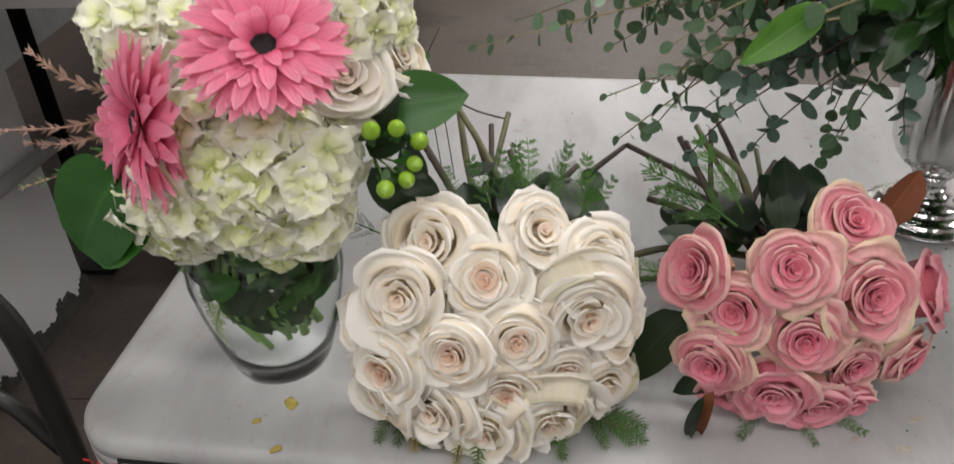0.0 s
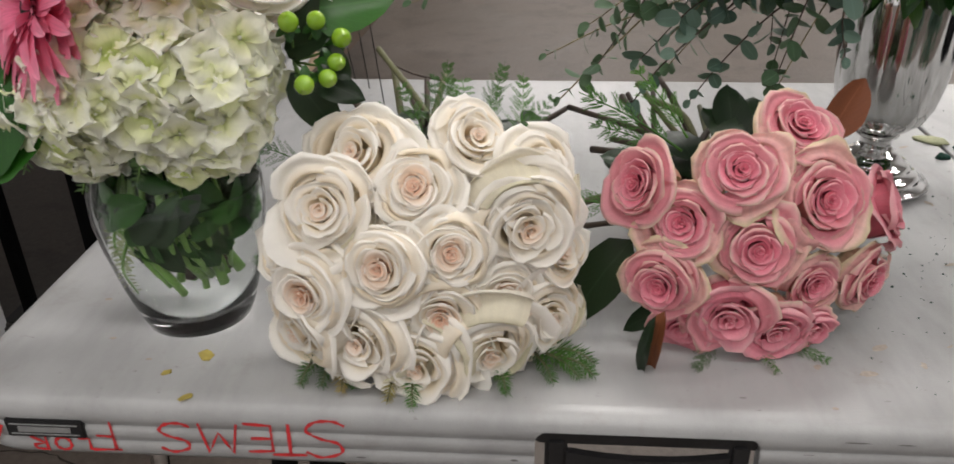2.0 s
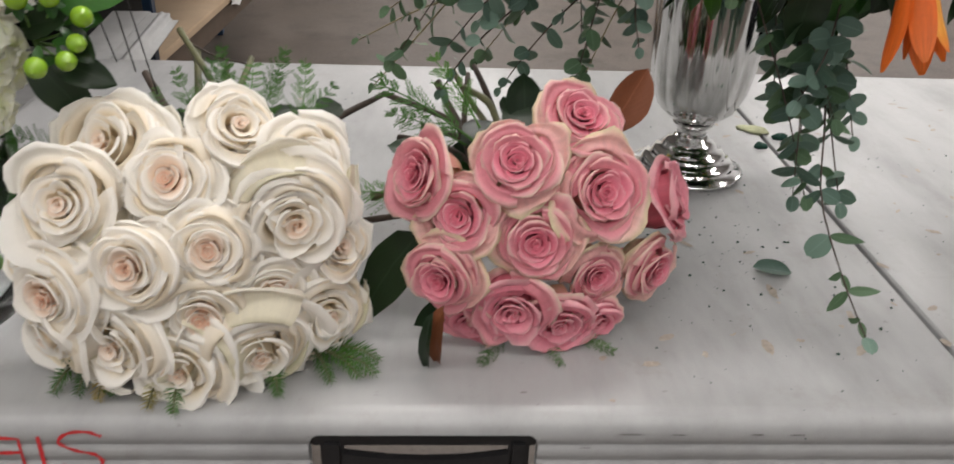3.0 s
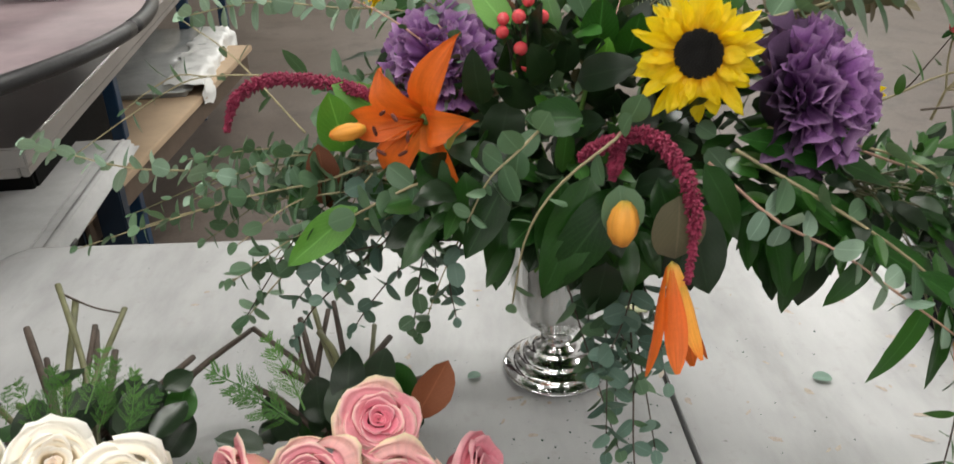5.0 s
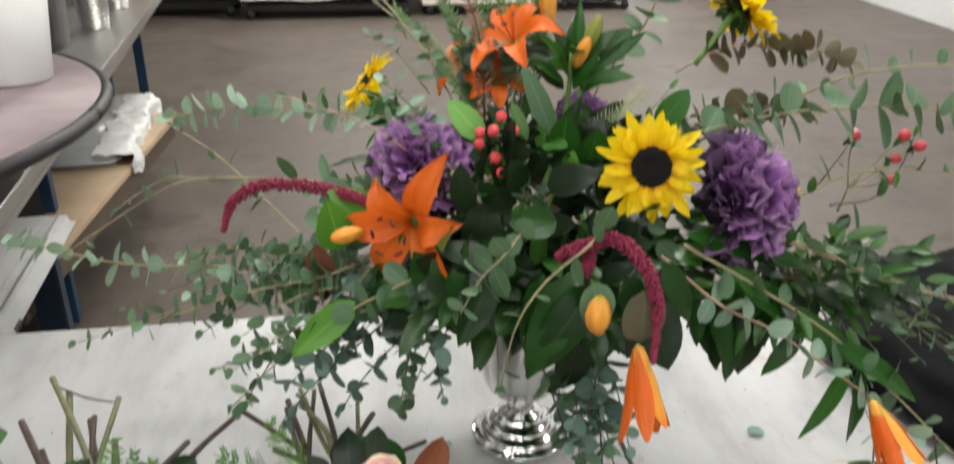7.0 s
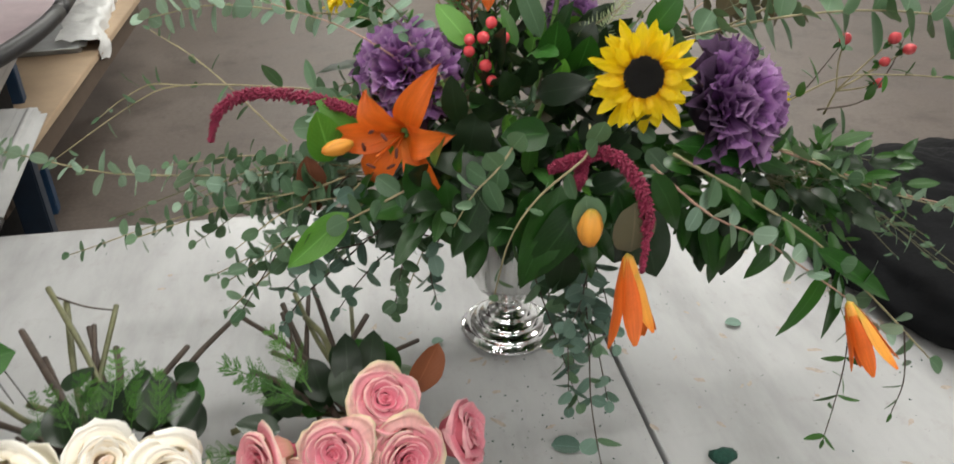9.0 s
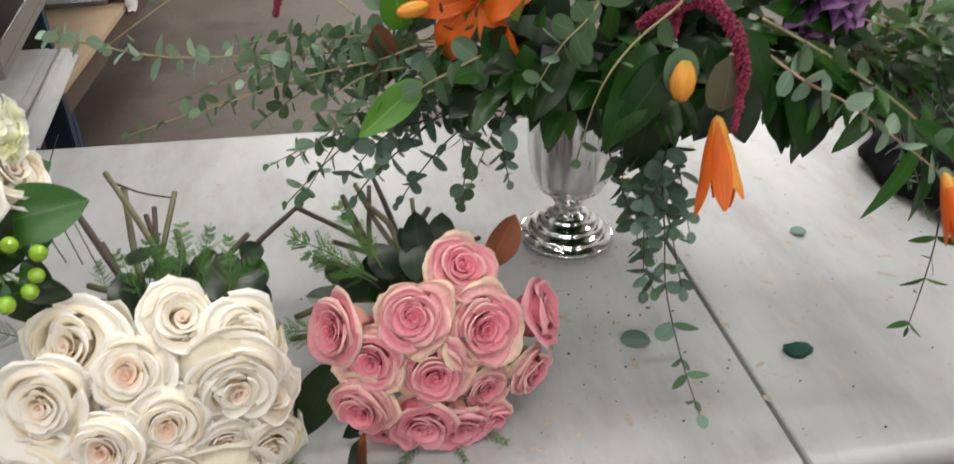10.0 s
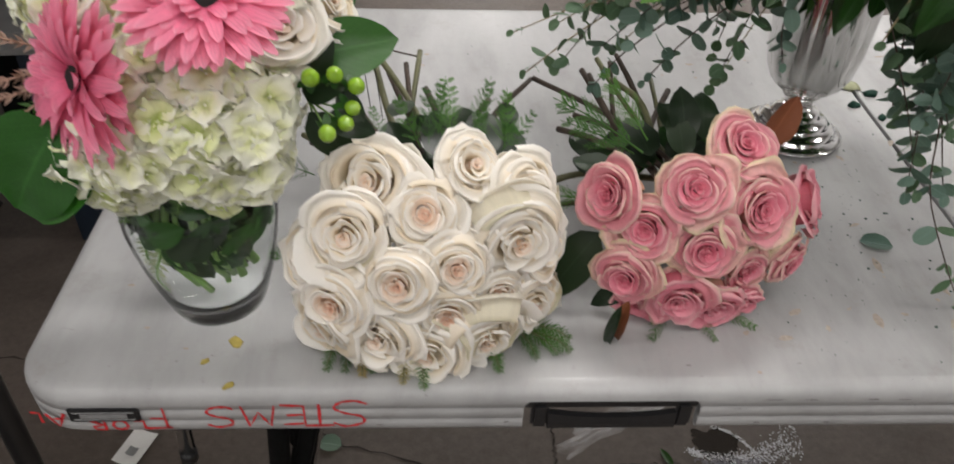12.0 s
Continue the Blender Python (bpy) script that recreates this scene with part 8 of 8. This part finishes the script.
def kale_leaf(mat, seed, wide, cup):
    """A fan-shaped leaf with a frilled, torn margin."""
    rnd = random.Random(seed)
    a0, b0, off = rnd.uniform(0, 6), rnd.uniform(0, 6), Vector((seed * 1.7, seed * 0.9, 0))

    def fn(u, v):
        a = u * wide
        r = v * (1 - 0.16 * u * u + 0.10 * noise.noise(Vector((u * 4, 0, 0)) + off) + 0.05 * v ** 5 * math.sin(u * 26 + a0))
        frill = v ** 2.4 * (0.11 * math.sin(u * 8.5 + a0) + 0.075 * math.sin(u * 17 + b0) + 0.10 * noise.noise(Vector((u * 6, v * 3, 5)) + off))
        return (r * math.sin(a), r * math.cos(a) - 0.25 * frill, cup * v * v + frill)

    return Soup().add(*sheet(fn, 30, 9)).done("kale_leaf", mat)


KALE = [[kale_leaf(m, 1500 + 10 * q + k, 0.85 + 0.08 * k, 0.16 - 0.07 * k) for k in range(3)] for q, m in enumerate((kale_purple, kale_mauve, kale_purple, kale_dark))]


def kale(parent, at, out, radius, seed, first=0):
    rnd = random.Random(seed)
    ob = part("ornamental_kale", Soup().add(*lathe([(0.0, -1.1), (0.3, -0.95), (0.45, -0.7), (0.3, -0.45), (0.0, -0.35)], 12)).done("kale_core", kale_dark), parent, frame_at(at, out, (0, 0, 1), rnd.uniform(0, 360), radius), "ruffled purple ornamental kale head")
    for k in range(46):
        s = (k + 0.5) / 46
        tilt = 86 - 92 * s ** 0.8 + rnd.uniform(-9, 9) + (rnd.uniform(-5, 45) if s < 0.2 else 0)
        size = (0.58 + 0.42 * s ** 0.7) * rnd.uniform(0.88, 1.08)
        kind = 0 if s < 0.30 else 1 if s < 0.62 else 2 if s < 0.86 else 3
        m = pose(rnd.uniform(-0.05, 0.05), rnd.uniform(-0.05, 0.05), -0.46 - 0.15 * s, tilt, rnd.uniform(-10, 10), k * 137.5 + rnd.uniform(-15, 15)) @ Matrix.Scale(size, 4)
        part("kale_leaf", KALE[kind][rnd.randrange(3)], ob, m)
    return ob


kale(spray, loc(0.664, 0.352, 1.132), (-0.22, -0.72, 0.64), 0.060, 1)
kale(spray, loc(0.988, 0.228, 1.124), (0.72, -0.55, 0.36), 0.068, 2)
kale(spray, loc(0.860, 0.410, 1.160), (0.2, -0.5, 0.85), 0.034, 3)


def amaranth(parent, points, thick, seed, name="amaranth"):
    """A hanging tassel: a bent stalk packed with tiny knobs."""
    rnd = random.Random(seed)
    line = curve_points(points, 70)
    ob = part(name, Soup().add(*tube(points, thick * 0.45, thick * 0.3, n=20, sides=8)).done("tassel_core", amaranth_red), parent, label="dark red amaranth tassel")
    soup = Soup()
    for k in range(620):
        f = k / 620
        i = max(1, min(69, int(f * 70)))
        p, d = line[i], (line[i + 1] - line[i - 1]).normalized()
        side = Matrix.Rotation(k * 2.39996, 3, d) @ d.orthogonal().normalized()
        fat = thick * (0.6 + 0.6 * math.sin(min(1, f * 1.25 + 0.15) * math.pi * 0.62)) * (1 if f < 0.8 else max(0.25, (1 - f) / 0.2)) * rnd.uniform(0.6, 1.1)
        s = thick * rnd.uniform(0.20, 0.34)
        m = frame_at(p + side * fat * 0.62 + d * rnd.uniform(-0.001, 0.001), side + d * 0.4, (0, 0, 1), rnd.uniform(0, 90), s)
        soup.add([(1, 0, 0), (0, 1, 0), (-1, 0, 0), (0, -1, 0), (0, 0, 1.5), (0, 0, -0.7)], [(0, 1, 4), (1, 2, 4), (2, 3, 4), (3, 0, 4), (1, 0, 5), (2, 1, 5), (3, 2, 5), (0, 3, 5)], None, m)
    part("tassel_flowering", soup.done("tassel_flowering", amaranth_red, False), ob)
    return ob


amaranth(spray, locs([(0.630, 0.310, 1.095), (0.596, 0.325, 1.105), (0.554, 0.355, 1.105), (0.509, 0.379, 1.098), (0.480, 0.380, 1.081), (0.467, 0.376, 1.050)]), 0.0072, 1)
amaranth(spray, locs([(0.775, 0.19, 1.09), (0.786, 0.171, 1.106), (0.812, 0.157, 1.119), (0.832, 0.143, 1.104), (0.845, 0.134, 1.070), (0.843, 0.125, 1.018)]), 0.0069, 2)
amaranth(spray, locs([(0.800, 0.175, 1.112), (0.797, 0.172, 1.098), (0.794, 0.168, 1.082)]), 0.0060, 3)
amaranth(spray, locs([(0.74, 0.46, 1.20), (0.735, 0.455, 1.17), (0.73, 0.44, 1.14)]), 0.010, 4)
berry_cluster(spray, base_s, (0.75, 0.345, 1.10), [(0.748, 0.328, 1.176), (0.740, 0.325, 1.163), (0.727, 0.327, 1.161), (0.759, 0.322, 1.163), (0.726, 0.323, 1.151), (0.741, 0.317, 1.138), (0.746, 0.311, 1.125)], 0.0062, BERRY_R, twig_brown)
berry_cluster(spray, base_s, (1.10, 0.29, 1.10), [(1.101, 0.298, 1.152), (1.149, 0.289, 1.153), (1.143, 0.286, 1.130), (1.160, 0.278, 1.145), (1.139, 0.280, 1.110)], 0.0058, BERRY_R, twig_tan)

# single leaves fallen on the table and the floor
for x, y, z, turn, size, kit, label in [(0.829, 0.186, TOP + 0.002, 75, 0.036, EUCA_BLUE, "fallen blue-green eucalyptus leaf on the table"), (0.705, 0.393, TOP + 0.002, 110, 0.018, EUCA_BLUE, "small fallen eucalyptus leaf on the table"),
                                        (0.175, 0.476, 0.003, 80, 0.045, EUCA_SILVER, "pale green leaf on the concrete floor"), (0.785, 0.425, 0.003, 20, 0.045, RUSCUS, "small green sprig leaf on the floor"), (1.10, 0.36, TOP + 0.002, 80, 0.024, EUCA_BLUE, "fallen eucalyptus leaf on the table"), (0.36, 0.418, 0.003, 20, 0.018, SALAL_LIGHT, "tiny yellow-green leaf on the concrete floor")]:
    fallen = thing("fallen_leaf", (x, y, z), label, "leaf", "fallen leaves", kit[0])
    fallen.rotation_euler, fallen.scale = (0.06, 0, math.radians(turn)), (size, size, size)
